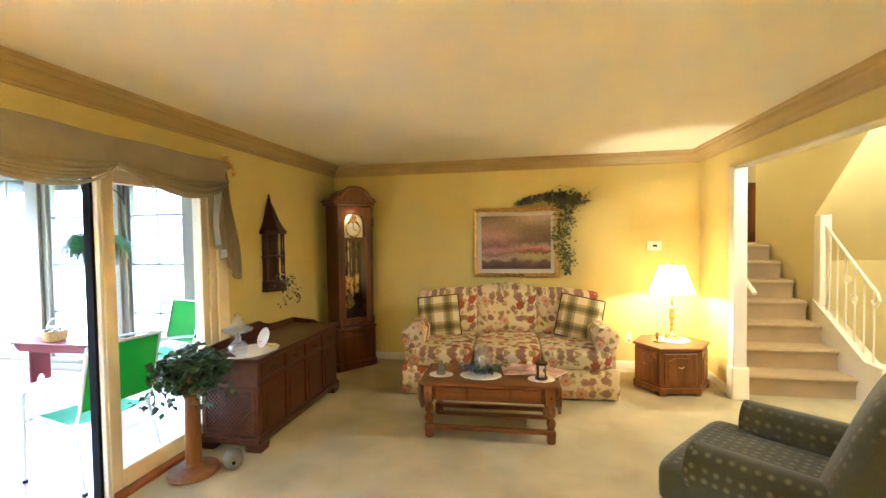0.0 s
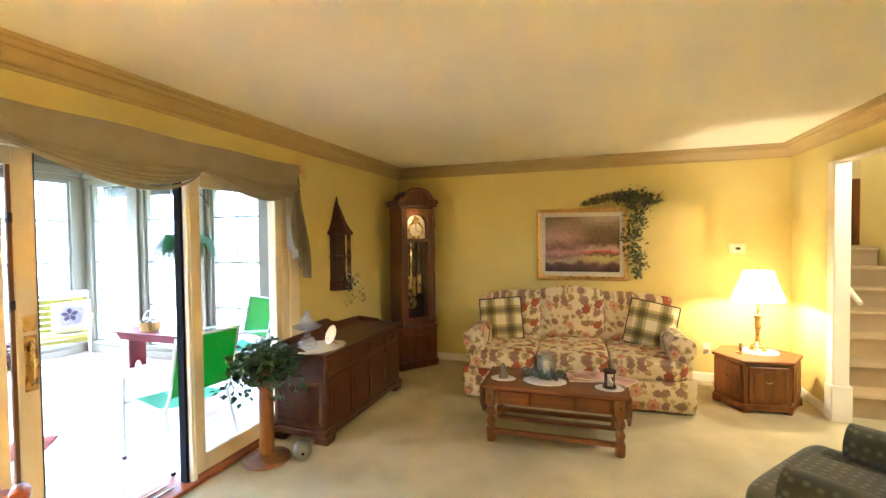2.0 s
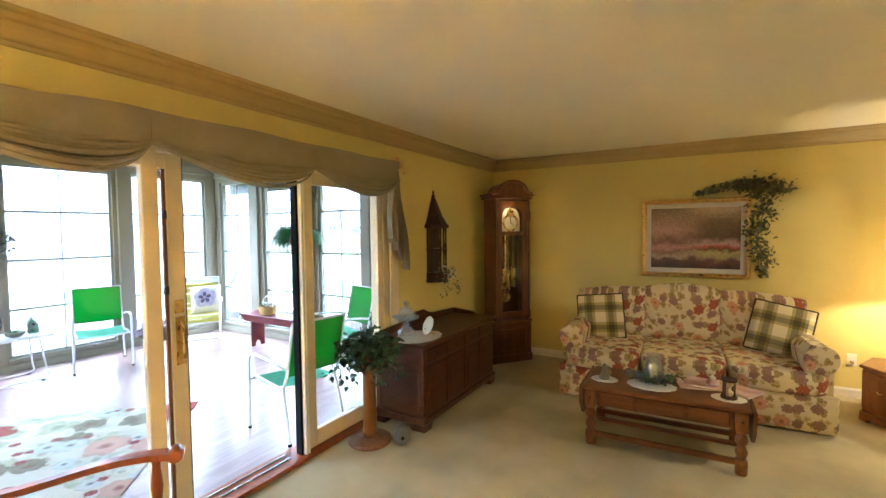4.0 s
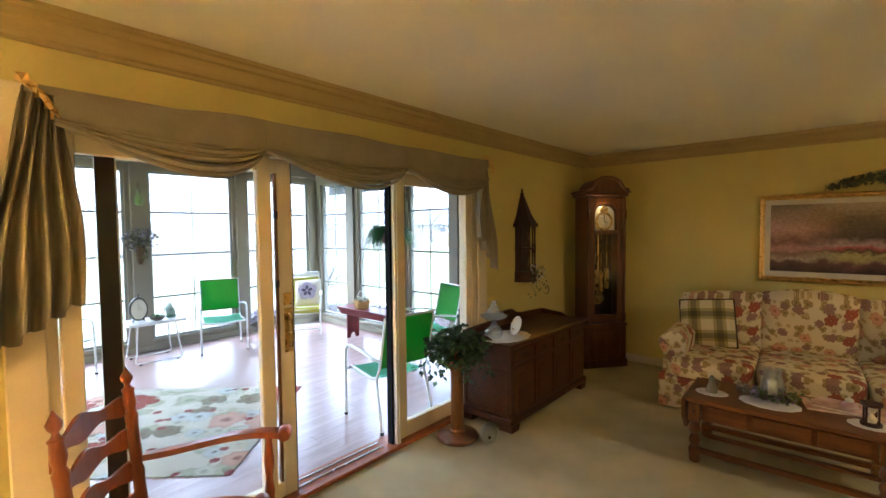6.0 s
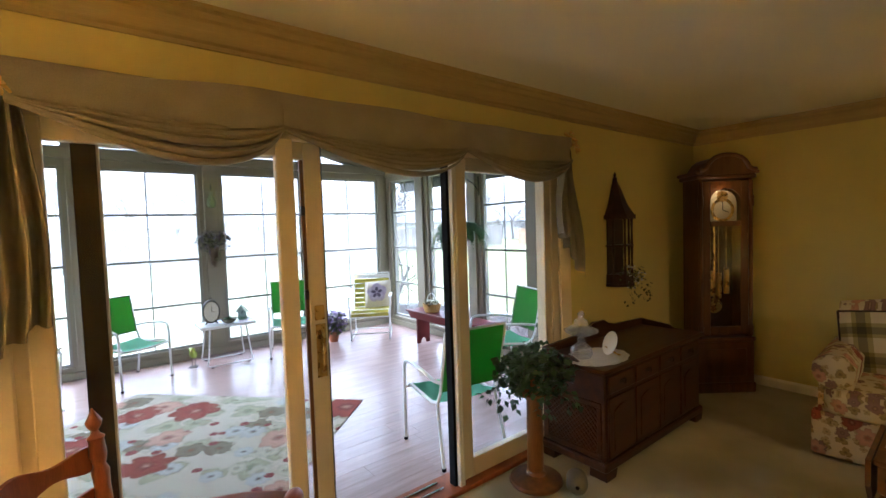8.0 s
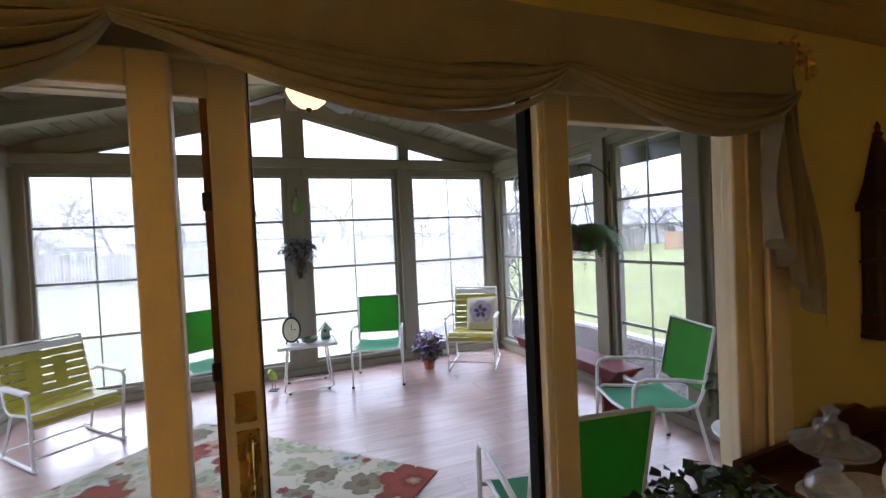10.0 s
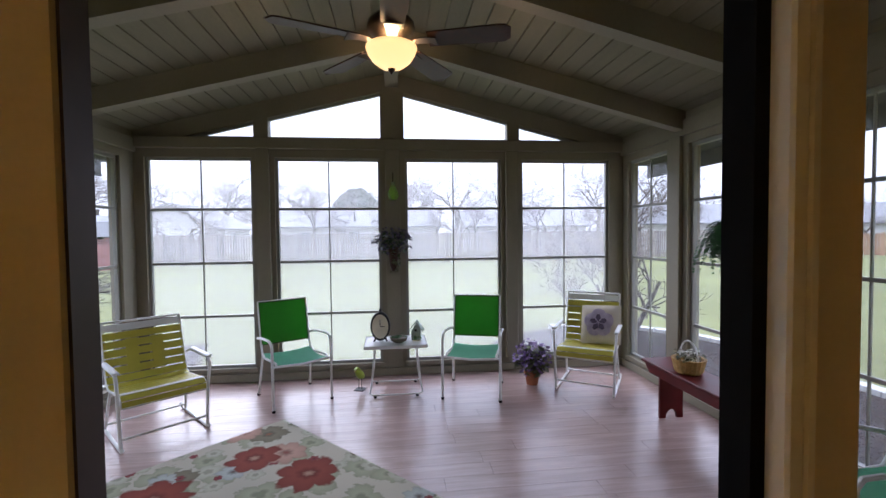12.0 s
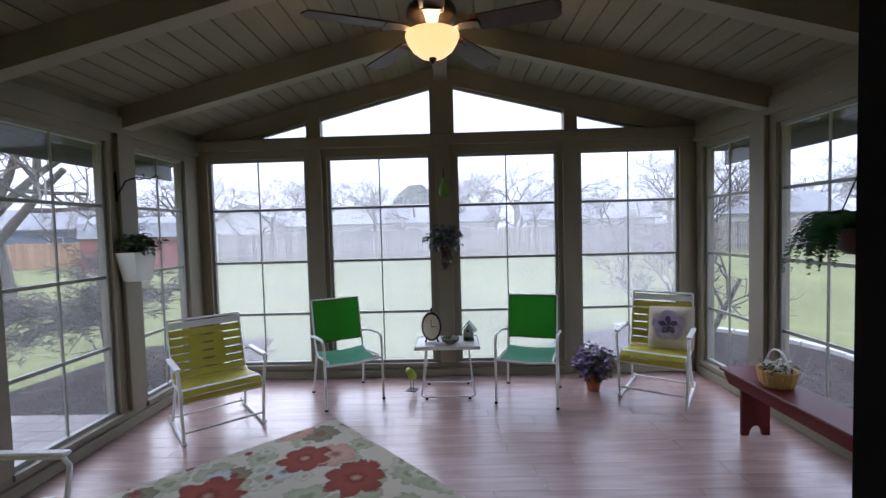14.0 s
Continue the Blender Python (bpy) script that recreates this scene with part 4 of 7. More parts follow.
for i in range(16):
    for j in range(5):
        o = new("paver", pv)
        o.parent = patio
        o.location = (-0.8 + 0.2 * i, -1.0 + 0.4 * j + (0.2 if i % 2 else 0), 0)


def fence(name, p, q, h, material, label, picket=0.14, gap=0.012):
    p, q = Vector((*p, ground_z)), Vector((*q, ground_z))
    f = thing(name, *p, 0, label, "fence")
    d = (q - p)
    ln = d.length
    m = Matrix.Rotation(math.atan2(d.y, d.x), 4, "Z")
    pick = Bm()
    x = 0.0
    while x < ln:
        top = h + random.uniform(-0.02, 0.02)
        pick.prism([(x, 0.05), (x + picket - gap, 0.05), (x + picket - gap, top - 0.04), (x + picket * 0.5, top), (x, top - 0.04)], "y", -0.01, 0.01)
        x += picket
    ob = part("pickets", pick, material, f, at=m)
    tagged(ob, kind="stuff")
    for z in (0.35, h - 0.35):
        part("fence_rail", Bm().box(0, ln, 0.012, 0.05, z - 0.045, z + 0.045), material, f, at=m)
    for i in range(int(ln / 2.4) + 1):
        part("post", Bm().box(i * 2.4 - 0.05, i * 2.4 + 0.05, 0.012, 0.11, 0, h + 0.08, 0.01), material, f, at=m)


random.seed(11)
fence("picket_fence", (-31.5, -14), (-31.5, 32), 1.95, "fence", "weathered grey wooden fence across the far lawn", 0.16, 0.035)
fence("cedar_fence", (-29, -36), (-31.4, -14.2), 1.7, "fence_tan", "tan wooden fence beyond the lawn")
fence("garden_fence", (-31, 34), (-14, 47), 1.6, "fence_tan", "orange tan cedar fence beyond the lawn")


def house(x, y, rz, w, d, h, rise, wall, label, windows):
    o = thing("house", x, y, ground_z, rz, label, "house")
    part("wall", Bm().box(-w / 2, w / 2, -d / 2, d / 2, 0, h), wall, o)
    part("gable", Bm().prism([(-d / 2, h), (d / 2, h), (0, h + rise - 0.06)], "x", -w / 2 + 0.05, w / 2 - 0.05), wall, o)
    part("roof", Bm().prism([(-d / 2 - 0.5, h - 0.12), (0, h + rise), (d / 2 + 0.5, h - 0.12), (d / 2 + 0.5, h + 0.02), (0, h + rise + 0.16), (-d / 2 - 0.5, h + 0.02)], "x", -w / 2 - 0.4, w / 2 + 0.4), "roof", o)
    for i in range(windows):
        wx = -w / 2 + w * (i + 0.7) / (windows + 0.4)
        for s in (-1, 1):
            wi = part("window", Bm().box(wx - 0.55, wx + 0.55, s * d / 2 - 0.05, s * d / 2 + 0.05, 0.95, 2.15, 0.02), "siding_white", o)
            part("pane", Bm().box(wx - 0.46, wx - 0.02, s * d / 2 - 0.07, s * d / 2 + 0.07, 1.03, 2.07).box(wx + 0.02, wx + 0.46, s * d / 2 - 0.07, s * d / 2 + 0.07, 1.03, 2.07), "pane_dark", wi)


house(-46, -41, 131, 18, 8, 2.9, 1.9, "siding_blue", "single storey blue house with white windows", 4)
house(-50, -19, 172, 7, 9, 2.6, 2.3, "siding_white", "small white house with its gable to the lawn", 1)
house(-47, -2, 92, 15, 8, 2.6, 1.8, "siding_white", "low white house behind the fence", 3)
house(-52, 16, 88, 13, 8, 2.6, 1.9, "siding_white", "low white house with a grey roof", 3)
house(-44, 30, 80, 9, 7, 2.6, 1.8, "siding_white", "small pale house among bare trees", 2)
house(-30, 58, 35, 15, 8, 2.7, 2.0, "siding_blue", "grey blue ranch house beyond the cedar fence", 4)
house(-47, 52, 50, 13, 8, 2.6, 2.1, "siding_white", "pale house with a gabled roof", 3)
shed = thing("shed", -28.8, -17.1, ground_z, 127, "faded red garden shed with a barn roof", "shed")
part("wall", Bm().box(-3.0, 3.0, -1.5, 1.5, 0, 2.0), "shed_red", shed)
part("roof", Bm().prism([(-1.7, 1.9), (-1.2, 2.75), (0, 3.15), (1.2, 2.75), (1.7, 1.9), (1.6, 1.85), (0, 1.95), (-1.6, 1.85)], "x", -3.1, 3.1), "roof", shed)
part("door", Bm().box(-3.04, -2.99, -0.6, 0.6, 0.05, 1.9, 0.02), "siding_white", shed)


def bare_tree(name, x, y, height, spread, seed, label, droop=0.0, levels=5, trunk=0.02, lean=(0, 0), split=3, thin=1.0):
    """A leafless tree: a tapering trunk that forks into limbs, branches and twigs."""
    rng = random.Random(seed)
    o = thing(name, x, y, ground_z, 0, label, "tree")
    wood, twigs = Bm(), Bm()
    def grow(p, d, length, r, level):
        pts, rad = [p], [r]
        n = 4 if level < 3 else 3
        for i in range(n):
            d = (d + Vector((rng.uniform(-1, 1), rng.uniform(-1, 1), rng.uniform(-0.6, 0.6))) * 0.22 + Vector((0, 0, -droop * level * 0.14 if level > 1 else 0))).normalized()
            p = p + d * length / n
            pts.append(p)
            rad.append(r * (1 - 0.42 * (i + 1) / n))
        (wood if level < 3 else twigs).tube(pts, rad, 7 if level < 2 else (5 if level < 3 else 3))
        if level >= levels:
            return
        for k in range(split + (1 if level in (1, 2) else 0)):
            t = rng.uniform(0.35, 1.0) if level else rng.uniform(0.45, 1.0)
            i = min(int(t * n), n - 1)
            q = pts[i].lerp(pts[i + 1], t * n - i)
            a = rng.uniform(0, 2 * math.pi)
            side = d.orthogonal().normalized()
            side.rotate(Matrix.Rotation(a, 3, d))
            nd = (d * rng.uniform(0.35, 0.9) + side * spread + Vector((0, 0, 0.12))).normalized()
            grow(q, nd, length * rng.uniform(0.55, 0.8), max(rad[i] * 0.62, 0.004 * thin), level + 1)
    grow(Vector((0, 0, -0.05)), Vector((lean[0], lean[1], 1)).normalized(), height * 0.36, height * trunk, 0)
    part("trunk", wood, "bark", o, smooth=True)
    tagged(part("crown", twigs, "twig", o), kind="stuff")
    return o


def umbrella_tree(x, y, label):
    """A low grafted tree: a leaning trunk, wandering limbs that spread level and a crown of crooked twigs."""
    rng = random.Random(41)
    o = thing("weeping_tree", x, y, ground_z, 0, label, "tree")
    wood, twigs = Bm(), Bm()
    wood.tube([(0, 0, -0.05), (-0.03, 0.02, 0.35), (0.02, 0.03, 0.65), (0.05, 0.02, 0.86), (0.10, 0.0, 1.02)], [0.085, 0.068, 0.058, 0.052, 0.040], 9)
    def stray(p, d, length, r, n, droop, level):
        pts = [p]
        for i in range(n):
            d = (d + Vector((rng.uniform(-1, 1), rng.uniform(-1, 1), rng.uniform(-0.7, 0.7) - droop * i / n)) * 0.42).normalized()
            pts.append(pts[-1] + d * length / n)
        (wood if level == 0 else twigs).tube(pts, [r * (1 - 0.7 * i / n) for i in range(n + 1)], 6 if level == 0 else 3)
        if level < 3:
            for i in range(1, n + 1):
                for _ in range((4, 3, 2)[level]):
                    q = Vector((d.x + rng.uniform(-1, 1), d.y + rng.uniform(-1, 1), rng.uniform(-0.45, 0.75))).normalized()
                    stray(pts[i], q, length * rng.uniform(0.28, 0.48), max(0.0038, r * 0.42), 4 if level < 1 else 3, droop * 0.7, level + 1)
    for k in range(9):
        t = 2 * math.pi * k / 9 + rng.uniform(-0.25, 0.25)
        stray(Vector((0.05, 0.01, rng.uniform(0.82, 1.0))), Vector((math.cos(t), math.sin(t), rng.uniform(0.1, 0.5))).normalized(), rng.uniform(0.85, 1.15), 0.022, 5, 0.25, 0)
    part("trunk", wood, "bark", o, smooth=True)
    tagged(part("crown", twigs, "bark", o), kind="stuff")
    return o


umbrella_tree(-7.50, -2.63, "low umbrella shaped ornamental tree with bare crooked twigs")
bare_tree("garden_shrub", -9.45, 5.75, 3.3, 0.8, 8, "bare branching shrub in the mulch bed", levels=5, trunk=0.016, lean=(0.2, 0.3))
bare_tree("garden_shrub", -8.9, 5.0, 3.0, 0.6, 21, "bare upright shrub with thin twigs beside the window", levels=5, trunk=0.012, split=4)
bare_tree("lawn_tree", -12.5, -9.0, 9.5, 0.9, 4, "large bare tree leaning over the lawn", levels=5, trunk=0.026, lean=(0.15, 0.1))
bare_tree("lawn_tree", -15.5, 27.5, 12, 0.85, 14, "large bare tree at the side of the lawn", levels=5, trunk=0.024)
bare_tree("lawn_tree", -6.5, 23, 11, 0.8, 15, "bare tree beyond the side windows", levels=5, trunk=0.022)
ri = random.Random(77)
far_src = [bare_tree("far_tree", -58, -10, 15, 0.8, 31, "bare tree behind the houses", levels=5, trunk=0.018, split=3, thin=4),
           bare_tree("far_tree", -40, 24, 12, 0.75, 32, "bare tree behind the fence", levels=5, trunk=0.018, split=3, thin=3),
           bare_tree("far_tree", -62, 10, 16, 0.9, 33, "spreading bare tree behind the houses", levels=5, trunk=0.018, split=3, thin=4)]
for i in range(26):
    t = i / 25
    copy_thing(far_src[i % 3], pose(-66 + 26 * max(0, t - 0.5) + ri.uniform(-5, 5), -40 + 100 * t + ri.uniform(-3, 3), ground_z, 0, 0, ri.uniform(0, 360)))
for i in range(34):
    t = i / 33
    copy_thing(far_src[(i * 2 + 1) % 3], pose(-37 - ri.uniform(0, 9), -34 + 84 * t + ri.uniform(-1.5, 1.5), ground_z, 0, 0, ri.uniform(0, 360)) @ Matrix.Scale(ri.uniform(0.42, 0.72), 4))
ever = thing("evergreen_tree", -60, -3, ground_z, 0, "dark rounded evergreen behind the houses", "tree")
ev = Bm()
for i in range(2200):
    a, h = ri.uniform(0, 2 * math.pi), ri.random()
    r = 3.2 * (math.sin(math.pi * (0.12 + 0.84 * h)) ** 0.7) * ri.uniform(0.55, 1.05)
    ev.add([(-0.3, 0, 0), (0.3, 0.1, 0.1), (0, 0.1, 0.45)], [(0, 1, 2)], pose(r * math.cos(a), r * math.sin(a), 1.2 + 6.3 * h, ri.uniform(-60, 60), ri.uniform(-60, 60), ri.uniform(0, 360)))
tagged(part("crown", ev, "evergreen", ever), kind="stuff")
part("trunk", Bm().tube([(0, 0, 0), (0, 0, 4)], [0.22, 0.08]), "bark", ever)

# ---- foliage ----
def leaf(bm, p, size, rng, droop=0.3, width=0.6):
    """One creased leaf at p."""
    m = Matrix.Translation(p) @ Euler((rng.uniform(-1, 1) * 0.9 - droop, rng.uniform(-0.8, 0.8), rng.uniform(0, 6.283))).to_matrix().to_4x4() @ Matrix.Scale(size, 4)
    w = width * 0.5
    bm.add([(0, 0, 0), (w, 0.45, 0.08), (0, 1, -0.06), (-w, 0.45, 0.08), (0, 0.5, 0)], [(0, 1, 4), (1, 2, 4), (2, 3, 4), (3, 0, 4)], m)


def stuff_part(*args, **kw):
    return tagged(part(*args, **kw), kind="stuff")


def bush(rng, n, size, rx, ry, rz, hollow=0.45, width=0.6):
    bm = Bm()
    for _ in range(n):
        d = Vector((rng.gauss(0, 1), rng.gauss(0, 1), rng.gauss(0, 1))).normalized() * rng.uniform(hollow, 1.0)
        leaf(bm, (d.x * rx, d.y * ry, d.z * rz), size * rng.uniform(0.6, 1.2), rng, width=width)
    return bm


# ---- sofa ----
sofa = thing("sofa", -0.29, 4.55, 0, 3, "three seat camelback sofa in rose flowered chintz with rolled arms", "sofa")
part("base", Bm().box(-0.80, 0.80, -0.40, 0.40, 0.06, 0.30, 0.02), "sofa", sofa, smooth=True)
part("skirt", Bm().box(-1.02, 1.02, -0.475, -0.44, 0.015, 0.30, 0.012).box(-1.02, -0.985, -0.44, 0.42, 0.015, 0.30, 0.012).box(0.985, 1.02, -0.44, 0.42, 0.015, 0.30, 0.012), "sofa", sofa, "flowered skirt to the floor", smooth=True)
for i in range(3):
    x = -0.65 + 0.65 * i
    part("seat_cushion", Bm().puff(0.655, 0.82, 0.185, 7), "sofa", sofa, smooth=True, at=pose(x, -0.09, 0.385, 2, 0, 0))
    h = 0.50 if i == 1 else 0.44
    def back(u, v, i=i, h=h):
        bow = math.sin(math.pi * u) * (0.045 if i == 1 else 0.02)
        side = (0.05 * u if i == 0 else (0.05 * (1 - u) if i == 2 else 0.0))
        puff = 0.085 * (math.sin(math.pi * min(1, max(0, u))) * math.sin(math.pi * v)) ** 0.45
        return ((u - 0.5) * 0.66, 0.02 - puff, v * (h + bow + side))
    bm = Bm().grid(back, 14, 12)
    bm.grid(lambda u, v: (back(1 - u, v)[0], 0.14, back(1 - u, v)[2]), 14, 12)
    bm.loft([[(back(k / 14, 1)[0], 0.02, back(k / 14, 1)[2]) for k in range(15)], [(back(k / 14, 1)[0], 0.08, back(k / 14, 1)[2] + 0.028) for k in range(15)],
             [(back(k / 14, 1)[0], 0.14, back(k / 14, 1)[2]) for k in range(15)]], closed=False)
    part("back_cushion", bm, "sofa", sofa, smooth=True, at=pose(x, 0.20, 0.46, -9, 0, 0))
part("back_frame", Bm().prism([(-0.99, 0.10), (0.99, 0.10), (0.99, 0.80), (0.5, 0.86), (0, 0.93), (-0.5, 0.86), (-0.99, 0.80)], "y", 0.36, 0.46), "sofa", sofa, smooth=True)
for s in (-1, 1):
    prof = [(s * 0.99, 0.04), (s * 0.82, 0.04), (s * 0.82, 0.46)] + [(s * 0.915 + 0.115 * math.cos(radians(a)), 0.565 + 0.105 * math.sin(radians(a))) for a in ((205, 160, 115, 70, 25, -20, -50) if s > 0 else (-25, 20, 65, 110, 155, 200, 230))] + [(s * 0.99, 0.46)]
    if s < 0:
        prof = [(-0.99, 0.04), (-0.82, 0.04), (-0.82, 0.46)] + [(-0.915 + 0.115 * math.cos(radians(a)), 0.565 + 0.105 * math.sin(radians(a))) for a in (-25, 20, 65, 110, 155, 200, 230)] + [(-0.99, 0.46)]
    part("arm", Bm().prism(prof, "y", -0.44, 0.42), "sofa", sofa, smooth=True)
    part("arm_front", Bm().lathe([(0.02, -0.012), (0.095, -0.010), (0.108, 0.0), (0.108, 0.02)], n=24), "sofa", sofa, smooth=True, at=pose(s * 0.915, -0.435, 0.565, 90))
for x, rz, ry in ((-0.70, 6, -5), (0.70, -10, 11)):
    m = pose(-0.29, 4.55, 0, 0, 0, 3) @ pose(x, 0.02, 0.465, -17, ry, rz)
    pl = Bm()
    pl.cushion(0.44, 0.44, 0.15, 0.75)
    ob = part("throw_pillow", pl, "plaid", smooth=True)
    ob.data.transform(Matrix.Rotation(radians(90), 4, "X") @ Matrix.Translation((0, 0.22, -0.075)))
    ob.matrix_basis = m
    tagged(ob, "square plaid throw pillow in green and cream on the sofa", "pillow", "sofa pillows")
    fr = Bm()
    for a, b in (((-0.22, 0.0), (0.22, 0.0)), ((0.22, 0.0), (0.22, 0.44)), ((0.22, 0.44), (-0.22, 0.44)), ((-0.22, 0.44), (-0.22, 0.0))):
        fr.tube([(a[0], 0, a[1]), (b[0], 0, b[1])], 0.008, 6)
    part("cord_edge", fr, "bronze", ob, "dark corded edge")

# ---- coffee table ----
ct = thing("coffee_table", -0.37, 3.42, 0, 1.5, "brown oak drop leaf coffee table with turned legs", "coffee table")
part("tabletop", Bm().box(-0.51, 0.51, -0.25, 0.28, 0.405, 0.43, 0.007), "oak_h", ct)
for s in (-1, 1):
    part("drop_leaf", Bm().prism([(-0.25, 0.425), (0.28, 0.425), (0.28, 0.30), (0.19, 0.20), (-0.16, 0.20), (-0.25, 0.30)], "x", s * 0.525 - 0.010, s * 0.525 + 0.010), "oak_h", ct)
part("apron", Bm().box(-0.42, 0.42, -0.205, -0.185, 0.285, 0.405).box(-0.42, 0.42, 0.215, 0.235, 0.285, 0.405).box(-0.45, -0.43, -0.185, 0.215, 0.285, 0.405).box(0.43, 0.45, -0.185, 0.215, 0.285, 0.405), "oak_h", ct)
for x0, x1 in ((-0.395, -0.165), (-0.145, 0.145), (0.165, 0.395)):
    part("drawer_front", Bm().box(x0, x1, -0.220, -0.205, 0.298, 0.392, 0.006), "oak_h", ct)
LEG = [(0.030, 0), (0.036, 0.012), (0.036, 0.075), (0.026, 0.085), (0.020, 0.10), (0.034, 0.135), (0.036, 0.155), (0.024, 0.18), (0.020, 0.19), (0.033, 0.205), (0.038, 0.225), (0.030, 0.25), (0.022, 0.265), (0.034, 0.28)]
for x in (-0.46, 0.46):
    for y in (-0.21, 0.235):
        lg = part("leg", Bm().lathe(LEG, (x, y, 0), 14).box(x - 0.034, x + 0.034, y - 0.034, y + 0.034, 0.278, 0.405, 0.004).box(x - 0.032, x + 0.032, y - 0.032, y + 0.032, 0.055, 0.10, 0.004), "oak", ct, smooth=True)
        part("peg", Bm().box(x - 0.008, x + 0.008, y - 0.038, y - 0.032, 0.34, 0.356), "walnut", lg)
part("stretcher", Bm().box(-0.44, 0.44, -0.225, -0.19, 0.06, 0.095, 0.006), "oak_h", ct)
part("stretcher", Bm().box(-0.44, 0.44, 0.215, 0.25, 0.06, 0.095, 0.006), "oak_h", ct)
part("low_shelf_rail", Bm().box(-0.44, 0.44, 0.0, 0.05, 0.085, 0.105, 0.004), "oak_h", ct)


def doily(x, y, z, r, label, ry=1.0, rz=0):
    bm = Bm()
    n = 48
    rows = []
    for k in (1.0, 0.96, 0.4, 0.02):
        rows.append([(k * r * (1 + (0.05 * abs(math.sin(6 * math.pi * i / n * 2)) if k > 0.9 else 0)) * math.cos(2 * math.pi * i / n), k * r * ry * (1 + (0.05 * abs(math.sin(12 * math.pi * i / n)) if k > 0.9 else 0)) * math.sin(2 * math.pi * i / n), 0.004 if k < 1 else 0.001) for i in range(n)])
    ob = part("doily", bm.loft(rows), "lace")
    ob.matrix_basis = pose(x, y, z, 0, 0, rz)
    return tagged(ob, label, "doily")


TZ = 0.431
doily(-0.76, 3.37, TZ, 0.095, "small round white lace doily on the coffee table", 0.8)
doily(-0.44, 3.39, TZ, 0.16, "round white lace doily under the candle ring", 0.75)
doily(0.03, 3.36, TZ, 0.10, "small round white lace doily under the hourglass", 0.8)
fig = thing("figurine", -0.76, 3.37, TZ + 0.004, 20, "small pale ceramic bell shaped figurine", "figurine")
part("body", Bm().lathe([(0.036, 0), (0.038, 0.01), (0.025, 0.05), (0.017, 0.075), (0.020, 0.085), (0.018, 0.10), (0.008, 0.112), (0.002, 0.118)], n=14), "stoneware", fig, smooth=True)
part("handle", Bm().tube([(0.016, 0, 0.07), (0.04, 0, 0.075), (0.045, 0, 0.05), (0.028, 0, 0.03)], 0.005, 6), "stoneware", fig)
hur = thing("hurricane_candle", -0.43, 3.44, TZ + 0.004, 0, "clear glass hurricane with a white pillar candle", "candle")
part("glass_chimney", Bm().lathe([(0.048, 0.0), (0.055, 0.03), (0.066, 0.09), (0.060, 0.13), (0.047, 0.165), (0.045, 0.20), (0.052, 0.215), (0.050, 0.215), (0.043, 0.20), (0.058, 0.13), (0.064, 0.09), (0.052, 0.03), (0.045, 0.004)], n=24, caps=False), "jar", hur, smooth=True)
part("candle", Bm().lathe([(0.026, 0.004), (0.027, 0.13), (0.024, 0.137), (0.003, 0.134), (0.002, 0.15)], n=16), "wax", hur, smooth=True)
ring = thing("candle_ring", -0.43, 3.44, TZ + 0.03, 0, "wreath of green leaves and pink flowers round the candle", "wreath")
rr = random.Random(9)
for nm, mt, n, sz in (("leaves", "leaf", 150, 0.045), ("blossoms", "purple", 90, 0.024)):
    bm = Bm()
    for _ in range(n):
        a = rr.uniform(0, 6.283)
        r = 0.10 + rr.gauss(0, 0.022)
        leaf(bm, (r * math.cos(a), 0.8 * r * math.sin(a), 0.01 + abs(rr.gauss(0, 0.018))), sz * rr.uniform(0.7, 1.2), rr)
    stuff_part(nm, bm, mt, ring)
jar1 = thing("votive_glass", -0.60, 3.50, TZ, 0, "small clear faceted votive glass", "glass")
part("cup", Bm().lathe([(0.022, 0), (0.035, 0.012), (0.038, 0.05), (0.030, 0.065), (0.028, 0.062), (0.034, 0.05), (0.030, 0.014), (0.004, 0.008)], n=10), "jar", jar1)
hg = thing("hourglass", 0.03, 3.36, TZ + 0.004, 10, "dark wooden hourglass with pale sand", "hourglass")
part("base", Bm().lathe([(0.048, 0), (0.050, 0.012), (0.044, 0.018)], n=18), "walnut", hg)
part("cap", Bm().lathe([(0.044, 0.112), (0.050, 0.118), (0.048, 0.13)], n=18), "walnut", hg)
part("bulb", Bm().lathe([(0.022, 0.018), (0.026, 0.04), (0.005, 0.065), (0.026, 0.09), (0.022, 0.112)], n=14), "wax", hg, smooth=True)
for k in range(4):
    a = radians(45 + 90 * k)
    part("post", Bm().tube([(0.038 * math.cos(a), 0.038 * math.sin(a), 0.015), (0.038 * math.cos(a), 0.038 * math.sin(a), 0.115)], 0.005, 6), "walnut", hg)
M["pink_cover"] = mat("pink_paper", (0.55, 0.22, 0.17), 0.5, vary=0.3, scale=9, tint=(0.75, 0.55, 0.46))
for k, (x, y, rz, w) in enumerate(((-0.13, 3.55, 12, 0.30), (-0.09, 3.56, -6, 0.27), (0.10, 3.54, -32, 0.22))):
    mg = thing("magazine", x, y, TZ + 0.0125 * (k if k < 2 else 0), rz, "pink covered magazine lying on the coffee table", "magazine", "magazines")
    part("cover", Bm().box(-w / 2, w / 2, -0.10, 0.10, 0.010, 0.012).box(-w / 2, w / 2, -0.10, 0.10, 0, 0.002), "pink_cover", mg)
    part("pages", Bm().box(-w / 2 + 0.003, w / 2 - 0.003, -0.097, 0.097, 0.0021, 0.0099), "wax", mg)
shell = thing("shell_ornament", -0.06, 3.50, TZ + 0.025, 30, "small pink and white ornament on the magazines", "ornament")
part("body", Bm().lathe([(0.03, 0), (0.045, 0.02), (0.03, 0.045), (0.006, 0.055)], n=10), "pink_cover", shell, smooth=True)
